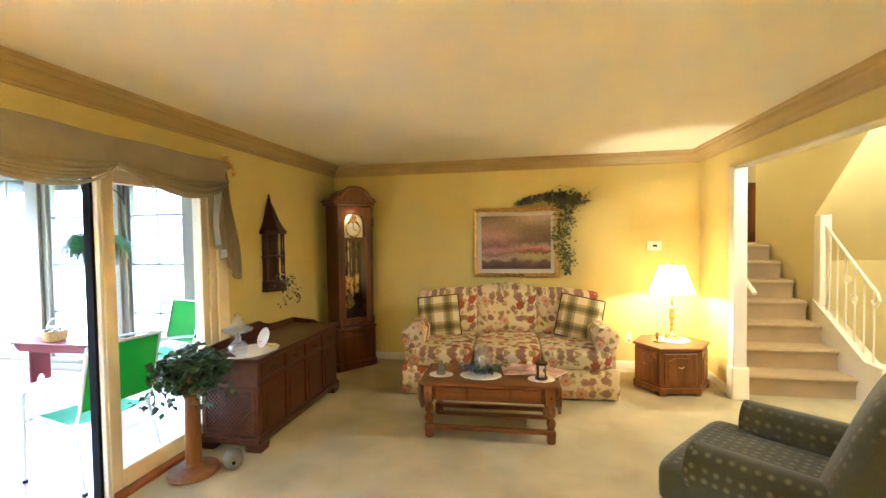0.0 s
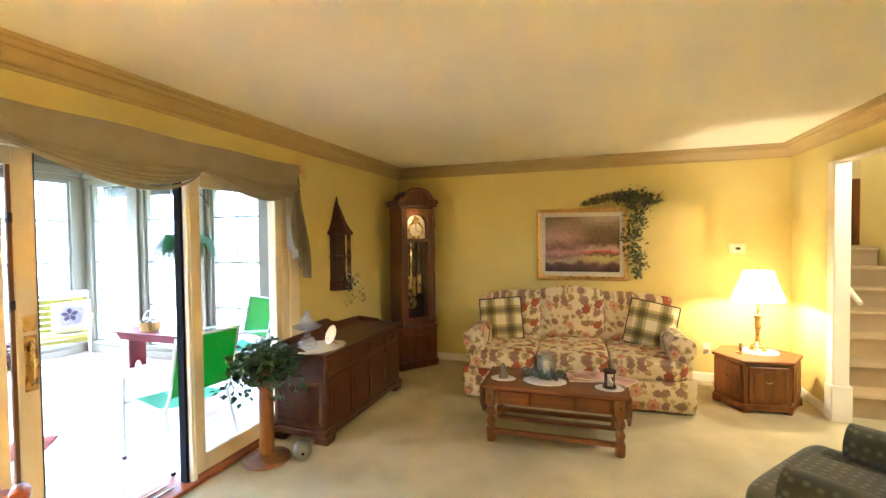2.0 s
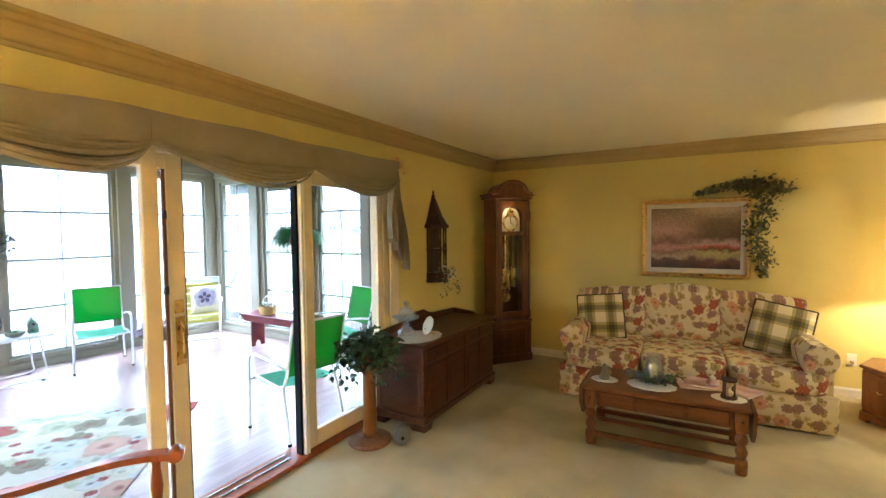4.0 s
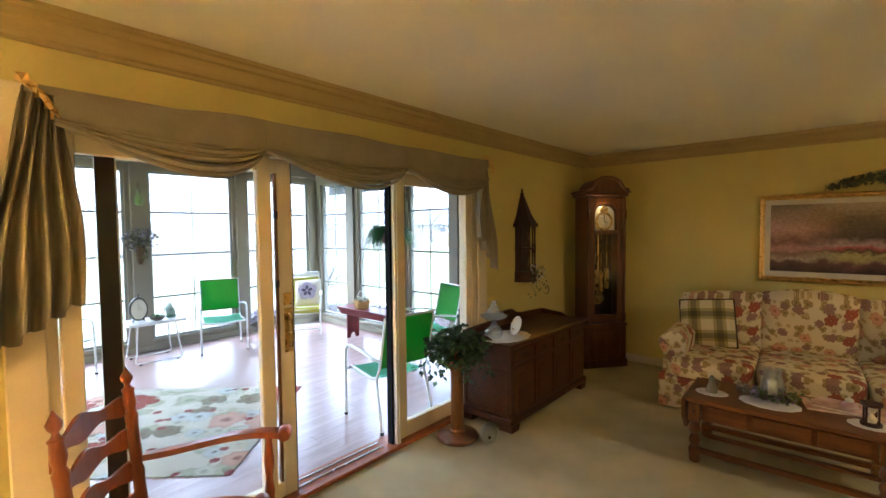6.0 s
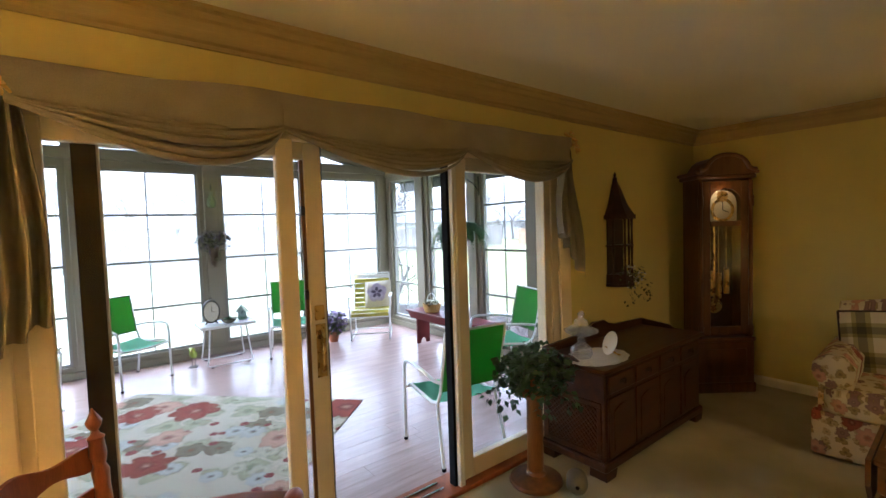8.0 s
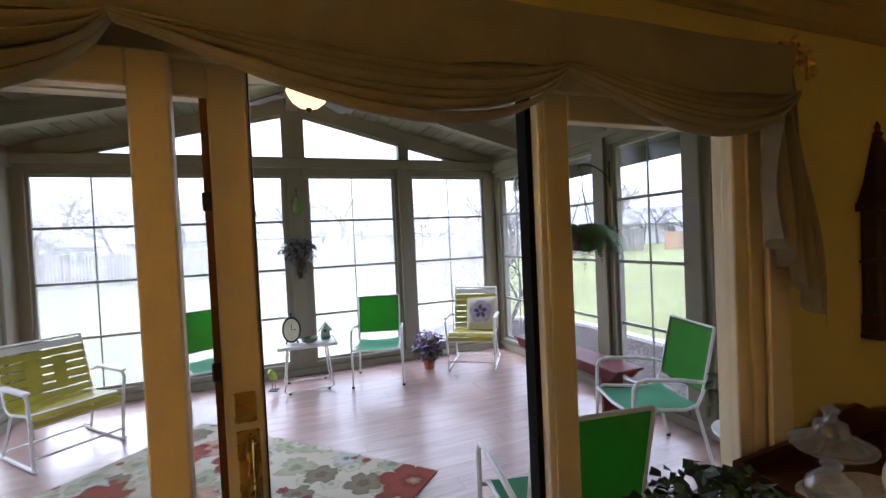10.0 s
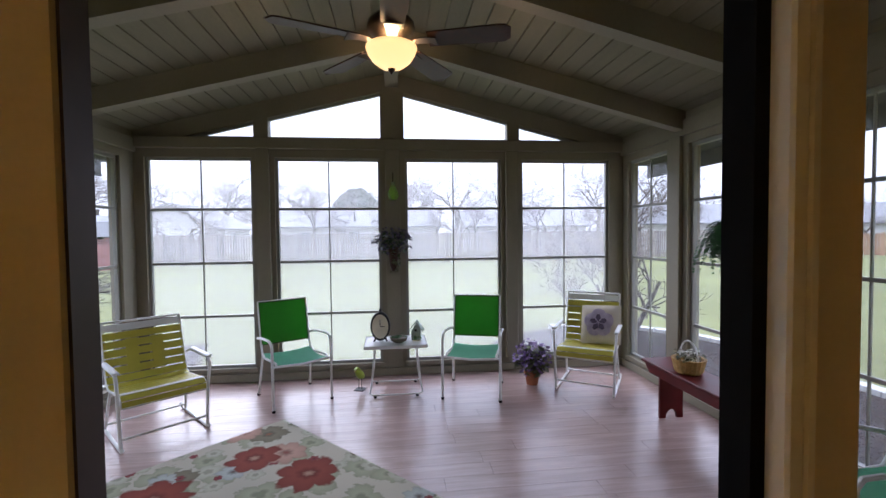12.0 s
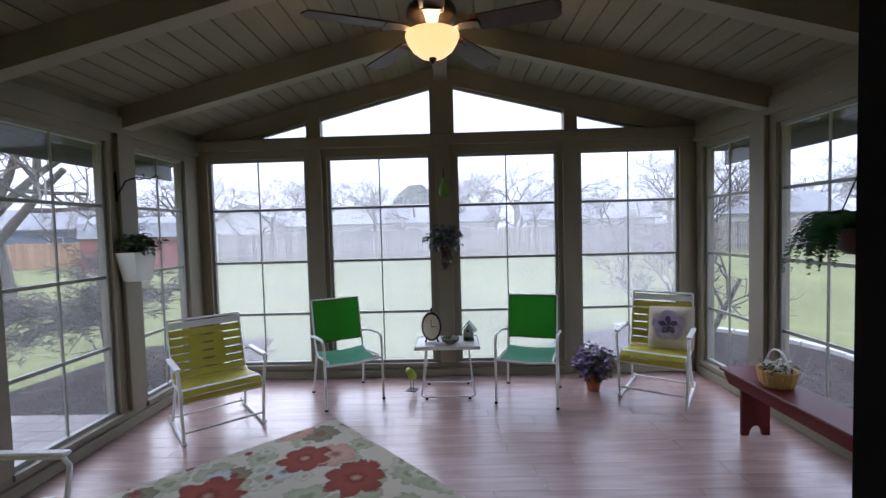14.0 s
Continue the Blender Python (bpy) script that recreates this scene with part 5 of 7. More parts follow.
part("knob", Bm().lathe([(0.018, 0.05), (0.022, 0.062), (0.006, 0.075)], n=10), "wax", shell, smooth=True)

# ---- end table and lamp ----
et = thing("end_table", 1.33, 4.66, 0, 0, "honey oak hexagonal end table cabinet with panelled doors", "end table")
hexa = lambda r: [(-0.355 * r, -0.03 * r), (-0.182 * r, -0.326 * r), (0.195 * r, -0.270 * r), (0.37 * r, 0.04 * r), (0.17 * r, 0.32 * r), (-0.21 * r, 0.27 * r)]
part("plinth", Bm().prism(hexa(1.0), "z", 0.03, 0.075), "oak", et)
part("body", Bm().prism(hexa(0.95), "z", 0.075, 0.425), "oak", et)
part("top", Bm().loft([[(x, y, z) for x, y in hexa(r)] for r, z in ((0.97, 0.425), (1.02, 0.433), (1.02, 0.448), (0.99, 0.455))]), "oak_h", et)
pts = hexa(0.95)
for i in range(6):
    a, b = Vector((*pts[i], 0)), Vector((*pts[(i + 1) % 6], 0))
    ang = math.degrees(math.atan2((b - a).y, (b - a).x))
    ln = (b - a).length
    d = part("door", Bm().box(0.03, ln - 0.03, -0.012, 0.0, 0.10, 0.405, 0.005), "oak", et, at=pose(a.x, a.y, 0, 0, 0, ang))
    arch = [(0.07, 0.135), (ln - 0.07, 0.135), (ln - 0.07, 0.335)] + [(0.07 + (ln - 0.14) * (1 - k / 8), 0.335 + 0.035 * math.sin(math.pi * k / 8)) for k in range(1, 8)] + [(0.07, 0.335)]
    part("raised_panel", Bm().prism(arch, "y", -0.019, -0.011), "oak", d)
    part("pull", Bm().tube([(ln / 2 - 0.025, -0.02, 0.28), (ln / 2, -0.032, 0.272), (ln / 2 + 0.025, -0.02, 0.28)], 0.004, 6), "brass", d)
    part("foot", Bm().box(-0.02, 0.05, -0.01, 0.03, 0, 0.03, 0.005), "oak", et, at=pose(a.x * 1.0, a.y * 1.0, 0, 0, 0, ang))
doily(1.38, 4.74, 0.456, 0.15, "round white lace doily under the table lamp")
tl = thing("table_lamp", 1.38, 4.78, 0.46, 0, "lit brass table lamp with a pale pleated shade", "table lamp")
part("base", Bm().lathe([(0.075, 0), (0.078, 0.012), (0.060, 0.022), (0.055, 0.045), (0.030, 0.060), (0.018, 0.075)], n=24), "brass", tl, smooth=True)
part("stem", Bm().lathe([(0.018, 0.075), (0.024, 0.09), (0.016, 0.11), (0.020, 0.17), (0.030, 0.25), (0.022, 0.29), (0.032, 0.30), (0.032, 0.325), (0.014, 0.335), (0.010, 0.52)], n=20), "brass", tl, smooth=True)
n = 60
shade = Bm().loft([[((r + (0.003 if i % 2 else 0)) * math.cos(2 * math.pi * i / n), (r + (0.003 if i % 2 else 0)) * math.sin(2 * math.pi * i / n), z) for i in range(n)]
                   for r, z in ((0.215, 0.47), (0.20, 0.51), (0.165, 0.60), (0.132, 0.69), (0.118, 0.745))], caps=False)
part("shade", shade, "shade", tl, "pale pleated fabric shade, lit from within", smooth=True)
part("finial", Bm().lathe([(0.006, 0.74), (0.012, 0.755), (0.005, 0.78)], n=10), "brass", tl)
ch = thing("candle_holder", 1.20, 4.62, 0.456, 0, "small brass chamber candlestick with a candle", "candle holder")
part("dish", Bm().lathe([(0.035, 0), (0.045, 0.006), (0.042, 0.010), (0.012, 0.008), (0.010, 0.03), (0.018, 0.035)], n=18), "brass", ch, smooth=True)
part("candle", Bm().lathe([(0.017, 0.03), (0.017, 0.09), (0.014, 0.095), (0.002, 0.10)], n=12), "wicker", ch, "ochre candle")
part("ring_handle", Bm().tube([(0.043 + 0.018 - 0.018 * math.cos(k / 8 * 6.283), 0, 0.010 + 0.018 * math.sin(k / 8 * 6.283)) for k in range(9)], 0.003, 5), "brass", ch)

# ---- credenza ----
cr = thing("credenza", -2.22, 3.40, 0, 0, "dark cherry console cabinet with four doors and a gallery back", "credenza")
W0, W1, Y0, Y1 = -0.235, 0.235, -0.655, 0.665
part("plinth", Bm().box(W0 - 0.01, W1 + 0.02, Y0 - 0.02, Y1 + 0.02, 0.05, 0.105, 0.01), "cherry", cr)
for y in (Y0 - 0.015, Y1 - 0.105):
    part("bracket_foot", Bm().prism([(y, 0), (y + 0.10, 0), (y + 0.12, 0.05), (y, 0.05)], "x", W1 - 0.10, W1 + 0.018), "cherry", cr)
    part("bracket_foot", Bm().prism([(y, 0), (y + 0.10, 0), (y + 0.12, 0.05), (y, 0.05)], "x", W0, W0 + 0.10), "cherry", cr)
part("body", Bm().box(W0, W1, Y0, Y1, 0.105, 0.655, 0.006), "cherry", cr)
part("top", Bm().box(W0 - 0.012, W1 + 0.03, Y0 - 0.03, Y1 + 0.03, 0.655, 0.685, 0.008), "cherry", cr)
gal = [(Y0, 0.685), (Y1, 0.685), (Y1, 0.735), (0.25, 0.75), (0.14, 0.775), (0.07, 0.81), (-0.07, 0.81), (-0.14, 0.775), (-0.25, 0.75), (Y0, 0.735)]
part("gallery_back", Bm().prism(gal, "x", W0, W0 + 0.02), "cherry", cr)
for y in (Y0, Y1 - 0.02):
    part("gallery_side", Bm().prism([(W0 + 0.02, 0.685), (W0 + 0.30, 0.685), (W0 + 0.24, 0.715), (W0 + 0.02, 0.735)], "y", y, y + 0.02), "cherry", cr)
for i in range(4):
    a = Y0 + 0.03 + 0.3175 * i
    b = a + 0.30
    d = part("door", Bm().box(W1, W1 + 0.014, a, b, 0.125, 0.50, 0.005), "cherry", cr)
    arch = [(a + 0.05, 0.165), (b - 0.05, 0.165), (b - 0.05, 0.41)] + [(b - 0.05 - 0.2 * k / 8, 0.41 + 0.035 * math.sin(math.pi * k / 8)) for k in range(1, 8)] + [(a + 0.05, 0.41)]
    part("raised_panel", Bm().prism(arch, "x", W1 + 0.013, W1 + 0.021), "cherry", d)
    w = part("drawer_front", Bm().box(W1, W1 + 0.016, a, b, 0.525, 0.635, 0.006), "cherry", cr)
    part("pull", Bm().box(W1 + 0.016, W1 + 0.020, (a + b) / 2 - 0.04, (a + b) / 2 + 0.04, 0.57, 0.595, 0.003).tube([(W1 + 0.02, (a + b) / 2 - 0.028, 0.585), (W1 + 0.036, (a + b) / 2, 0.568), (W1 + 0.02, (a + b) / 2 + 0.028, 0.585)], 0.004, 6), "bronze", w)
lat = Bm()
for k in range(-12, 24):
    for s in (1, -1):
        x0 = W0 + 0.05 + k * 0.034
        lo, hi = 0.15, 0.44
        xa, xb = (x0, x0 + (hi - lo)) if s > 0 else (x0 + (hi - lo), x0)
        L, R_ = W0 + 0.05, W1 - 0.05
        seg = []
        for t in (i / 40 for i in range(41)):
            x = xa + (xb - xa) * t
            if L <= x <= R_:
                seg.append((x, Y0 - 0.004, lo + (hi - lo) * t))
        if len(seg) > 1:
            lat.tube([seg[0], seg[-1]], 0.0035, 4)
grille = part("side_grille", lat, "cherry", cr, "woven lattice grille")
part("grille_frame", Bm().box(W0 + 0.02, W1 - 0.02, Y0 - 0.010, Y0, 0.12, 0.15, 0.003).box(W0 + 0.02, W1 - 0.02, Y0 - 0.010, Y0, 0.44, 0.47, 0.003).box(W0 + 0.02, W0 + 0.05, Y0 - 0.010, Y0, 0.15, 0.44, 0.003).box(W1 - 0.05, W1 - 0.02, Y0 - 0.010, Y0, 0.15, 0.44, 0.003), "cherry", cr)
doily(-2.16, 2.95, 0.686, 0.17, "oval white lace doily on the credenza", 1.4)
cp = thing("glass_compote", -2.22, 2.86, 0.69, 0, "clear pressed glass covered compote", "compote")
part("foot", Bm().lathe([(0.060, 0), (0.072, 0.03), (0.065, 0.06), (0.040, 0.085), (0.020, 0.10), (0.030, 0.115), (0.018, 0.125), (0.014, 0.14)], n=22), "jar", cp, smooth=True)
part("bowl", Bm().lathe([(0.014, 0.14), (0.07, 0.150), (0.105, 0.168), (0.112, 0.180), (0.104, 0.178), (0.06, 0.160), (0.004, 0.152)], n=28), "jar", cp, smooth=True)
part("lid", Bm().lathe([(0.098, 0.181), (0.075, 0.20), (0.045, 0.215), (0.042, 0.245), (0.020, 0.255), (0.016, 0.27), (0.026, 0.285), (0.012, 0.30), (0.004, 0.305)], n=24), "jar", cp, smooth=True)
pl = thing("display_plate", -2.11, 3.04, 0.69, -120, "small ivory plate with a flower leaning on a stand", "plate")
part("dish", Bm().lathe([(0.03, 0), (0.055, 0.004), (0.078, 0.012), (0.080, 0.016), (0.055, 0.009), (0.004, 0.006)], n=28), "wax", pl, smooth=True, at=pose(0, 0, 0.075, 68, 0, 90))
part("stand", Bm().tube([(-0.03, -0.04, 0.004), (0.03, -0.03, 0.05), (-0.03, 0.04, 0.004)], 0.004, 6).tube([(0.0, -0.03, 0.02), (-0.045, -0.03, 0.004)], 0.004, 6).tube([(0.0, 0.03, 0.02), (-0.045, 0.03, 0.004)], 0.004, 6), "brass", pl)
part("flower", Bm().lathe([(0.02, 0), (0.018, 0.004), (0.003, 0.006)], n=8), "leaf_dull", pl, at=pose(-0.008, 0.01, 0.06, 68, 0, 90))

# ---- grandfather clock ----
gc = thing("grandfather_clock", -2.155, 4.87, 0, 52, "tall oak grandfather clock with a lit arched dial", "grandfather clock")
part("base", Bm().box(-0.27, 0.27, -0.15, 0.15, 0, 0.09, 0.012).box(-0.255, 0.255, -0.14, 0.14, 0.09, 0.46, 0.008).box(-0.265, 0.265, -0.148, 0.148, 0.46, 0.50, 0.01), "oak_dark", gc)
part("base_panel", Bm().box(-0.18, 0.18, -0.152, -0.139, 0.15, 0.40, 0.008), "oak_dark", gc)
part("trunk", Bm().box(-0.235, -0.21, -0.13, 0.13, 0.50, 1.92).box(0.21, 0.235, -0.13, 0.13, 0.50, 1.92).box(-0.21, 0.21, 0.105, 0.13, 0.50, 1.92).box(-0.21, 0.21, -0.10, 0.105, 1.50, 1.52), "oak_dark", gc)
part("inner_back", Bm().box(-0.208, 0.208, 0.095, 0.104, 0.50, 1.50), "walnut", gc)
dr = part("door", Bm().box(-0.205, -0.135, -0.135, -0.115, 0.52, 1.90, 0.005).box(0.135, 0.205, -0.135, -0.115, 0.52, 1.90, 0.005).box(-0.135, 0.135, -0.135, -0.115, 0.52, 0.60, 0.004).box(-0.135, 0.135, -0.135, -0.115, 1.50, 1.545, 0.004), "oak_dark", gc)
archd = [(-0.135, 1.90)] + [(-0.135, 1.70)] + [(0.135 * math.cos(radians(180 - 12 * k)), 1.72 + 0.115 * math.sin(radians(12 * k))) for k in range(16)] + [(0.135, 1.90)]
part("door_arch", Bm().prism(archd, "y", -0.134, -0.116), "oak_dark", dr)
g = part("door_glass", Bm().box(-0.135, 0.135, -0.127, -0.123, 0.60, 1.84), "glass", dr)
g.visible_shadow = False
for s in (-1, 1):
    part("column", Bm().lathe([(0.022, 0.52), (0.022, 0.60), (0.014, 0.62), (0.017, 1.2), (0.014, 1.66), (0.024, 1.68), (0.024, 1.76), (0.016, 1.78), (0.016, 1.90)], (s * 0.222, -0.135, 0), 12), "oak_dark", gc, smooth=True)
dial = part("dial", Bm().box(-0.13, 0.13, -0.085, -0.08, 1.545, 1.72).prism([(0.125 * math.cos(radians(12 * k)), 1.72 + 0.10 * math.sin(radians(12 * k))) for k in range(16)], "y", -0.085, -0.08), "dial", gc, "ivory arched clock dial")
part("chapter_ring", Bm().lathe([(0.080, 0), (0.105, 0.0), (0.105, 0.004), (0.080, 0.004)], n=36, caps=False), "brass", dial, at=pose(0, -0.086, 1.645, 90))
part("moon_disc", Bm().lathe([(0.05, 0), (0.05, 0.003), (0.002, 0.003)], n=24), "brass", dial, at=pose(0, -0.087, 1.765, 90))
part("hand", Bm().box(-0.004, 0.004, -0.094, -0.092, 1.645, 1.72).box(-0.003, 0.003, -0.096, -0.094, 1.645, 1.70, m=Matrix.Translation((0, 0, 1.645)) @ Matrix.Rotation(radians(115), 4, "Y") @ Matrix.Translation((0, 0, -1.645))), "black", dial)
for x, z0 in ((-0.07, 0.86), (0.0, 0.84), (0.07, 0.88)):
    w = part("weight", Bm().lathe([(0.018, z0), (0.024, z0 + 0.005), (0.024, z0 + 0.23), (0.018, z0 + 0.235)], (x, -0.03, 0), 14), "brass", gc, smooth=True)
    part("chain", Bm().tube([(x, -0.03, z0 + 0.235), (x, -0.03, 1.50)], 0.003, 5), "brass", w)
part("pendulum", Bm().box(-0.008, 0.008, 0.03, 0.036, 0.80, 1.50).lathe([(0.002, -0.004), (0.07, -0.003), (0.07, 0.003), (0.002, 0.004)], n=24, m=pose(0, 0.033, 0.76, 90)), "brass", gc)
part("cornice", Bm().box(-0.265, 0.265, -0.155, 0.15, 1.92, 1.955, 0.01).box(-0.285, -0.225, -0.17, 0.15, 1.955, 1.985, 0.01).box(0.225, 0.285, -0.17, 0.15, 1.955, 1.985, 0.01), "oak_dark", gc)
hood = [(-0.25, 1.955), (0.25, 1.955), (0.25, 1.985), (0.215, 1.99), (0.188, 2.005), (0.172, 2.035), (0.152, 2.066), (0.115, 2.094), (0.06, 2.114), (0, 2.12), (-0.06, 2.114), (-0.115, 2.094), (-0.152, 2.066), (-0.172, 2.035), (-0.188, 2.005), (-0.215, 1.99), (-0.25, 1.985)]
part("arched_hood", Bm().prism(hood, "y", -0.16, 0.13), "oak_dark", gc)
part("hood_moulding", Bm().tube([(x, -0.165, z + 0.006) for x, z in hood[2:]], 0.019, 8), "oak_dark", gc, smooth=True)

# ---- plant stand, crock ----
ps = thing("plant_stand", -2.26, 2.43, 0, 0, "turned oak pedestal plant stand", "plant stand")
part("foot", Bm().lathe([(0.155, 0), (0.162, 0.012), (0.155, 0.028), (0.12, 0.036), (0.07, 0.045), (0.055, 0.05)], n=32), "oak", ps, smooth=True)
part("column", Bm().lathe([(0.055, 0.045), (0.060, 0.06), (0.048, 0.075), (0.050, 0.09), (0.048, 0.50), (0.056, 0.52), (0.050, 0.535), (0.06, 0.55)], n=24), "oak", ps, smooth=True)
part("top_plate", Bm().lathe([(0.06, 0.55), (0.12, 0.558), (0.125, 0.568), (0.12, 0.575)], n=28), "oak", ps, smooth=True)
ivy = thing("ivy_plant", -2.26, 2.43, 0.575, 0, "bushy green ivy trailing over its pot", "plant")
part("pot", Bm().lathe([(0.07, 0), (0.085, 0.05), (0.095, 0.10), (0.10, 0.105), (0.09, 0.10), (0.004, 0.095)], n=20), "terracotta", ivy, smooth=True)
ri2 = random.Random(12)
ib = bush(ri2, 900, 0.054, 0.25, 0.26, 0.15, 0.30, 0.85)
for _ in range(11):
    a = ri2.uniform(0, 6.283)
    for k in range(12):
        r = 0.16 + 0.012 * k
        leaf(ib, (r * math.cos(a) + ri2.gauss(0, 0.015), r * math.sin(a) + ri2.gauss(0, 0.015), -0.02 - 0.014 * k), 0.045, ri2, 0.8, 0.85)
stuff_part("leaves", ib, "leaf", ivy, at=pose(0, 0, 0.13))
crk = thing("stoneware_jug", -2.03, 2.52, 0.062, 0, "small grey stoneware bottle lying on its side", "jug")
part("body", Bm().lathe([(0.02, -0.065), (0.052, -0.062), (0.060, -0.045), (0.062, 0.02), (0.052, 0.048), (0.032, 0.060), (0.020, 0.062), (0.017, 0.066), (0.012, 0.064), (0.010, 0.045)], n=24), "stoneware", crk, smooth=True, at=pose(0, 0, 0, 90, 0, 38))
# black disc drawn for the darkness inside the neck
part("mouth", Bm().lathe([(0.011, 0.0), (0.011, 0.004), (0.001, 0.004)], n=14), "black", crk, at=pose(0, 0, 0, 90, 0, 38) @ pose(0, 0, 0.060))

# ---- wall lantern planter ----
wl_ = thing("wall_lantern", -2.498, 3.74, 1.05, 0, "dark wooden wall lantern planter with a steep pointed roof", "wall planter")
octa = lambda r, k=1.0: [(0.0, -0.76 * r), (0.06 * k, -0.76 * r), (0.13 * k, -r * 0.34), (0.13 * k, r * 0.34), (0.06 * k, 0.76 * r), (0.0, 0.76 * r)]
part("tray", Bm().prism(octa(0.175, 1.05), "z", 0.0, 0.025).prism(octa(0.165), "z", 0.025, 0.10), "walnut", wl_)
part("back_board", Bm().box(0, 0.012, -0.115, 0.115, 0.10, 0.54), "walnut", wl_)
for x, y in ((0.06, -0.117), (0.122, -0.052), (0.122, 0.052), (0.06, 0.117)):
    part("post", Bm().lathe([(0.011, 0.10), (0.008, 0.2), (0.012, 0.32), (0.008, 0.44), (0.011, 0.54)], (x, y, 0), 8), "walnut", wl_, smooth=True)
part("cross_rail", Bm().prism(octa(0.172, 1.03), "z", 0.32, 0.335), "walnut", wl_)
part("eave", Bm().prism(octa(0.20, 1.15), "z", 0.54, 0.575), "walnut", wl_)
part("roof", Bm().loft([[(x, y, z) for x, y in octa(r, k)] for r, k, z in ((0.185, 1.08, 0.575), (0.12, 0.72, 0.66), (0.06, 0.42, 0.78), (0.018, 0.18, 0.86))]), "walnut", wl_)
part("finial", Bm().lathe([(0.014, 0.855), (0.020, 0.87), (0.008, 0.885), (0.012, 0.90), (0.002, 0.925)], (0.012, 0, 0), 10), "walnut", wl_, smooth=True)
ps2 = thing("trailing_flowers", -2.40, 3.82, 1.12, 0, "small white silk flowers and ivy in the wall lantern", "flowers")
rf = random.Random(31)
stuff_part("leaves", bush(rf, 130, 0.040, 0.07, 0.19, 0.10, 0.2), "leaf_dull", ps2)
stuff_part("petals", bush(rf, 110, 0.026, 0.09, 0.15, 0.10, 0.5, 0.9), "white_petal", ps2)
tr = Bm()
for y0 in (-0.15, -0.05, 0.10, 0.17):
    for k in range(10):
        leaf(tr, (0.06 + rf.gauss(0, 0.012), y0 + rf.gauss(0, 0.015), -0.06 - 0.016 * k), 0.03, rf, 0.8)
stuff_part("trailing_leaves", tr, "leaf_dull", ps2)

# ---- picture, garland, thermostat, outlet ----
pic = thing("framed_painting", -0.207, 5.225, 1.456, 0, "gilt framed landscape painting of a flowering garden above the sofa", "painting")
frm = Bm()
A, B_ = 0.495, 0.41
for (x0, z0), (x1, z1) in (((-A, -B_), (A, -B_)), ((A, -B_), (A, B_)), ((A, B_), (-A, B_)), ((-A, B_), (-A, -B_))):
    ins = lambda x, z, k: (x - math.copysign(k, x), z - math.copysign(k, z))
    rows = []
    for x, z in ((x0, z0), (x1, z1)):
        rows.append([(*ins(x, z, k)[:1], -d, ins(x, z, k)[1]) for k, d in ((0, 0), (0, 0.022), (0.012, 0.034), (0.026, 0.026), (0.036, 0.030), (0.046, 0.018), (0.046, 0.0))])
    frm.loft(rows)
part("frame", frm, "gold", pic, "gilt moulded frame", smooth=False)
part("mat_board", Bm().box(-A + 0.046, A - 0.046, -0.012, -0.002, -B_ + 0.046, B_ - 0.046), "linen", pic)
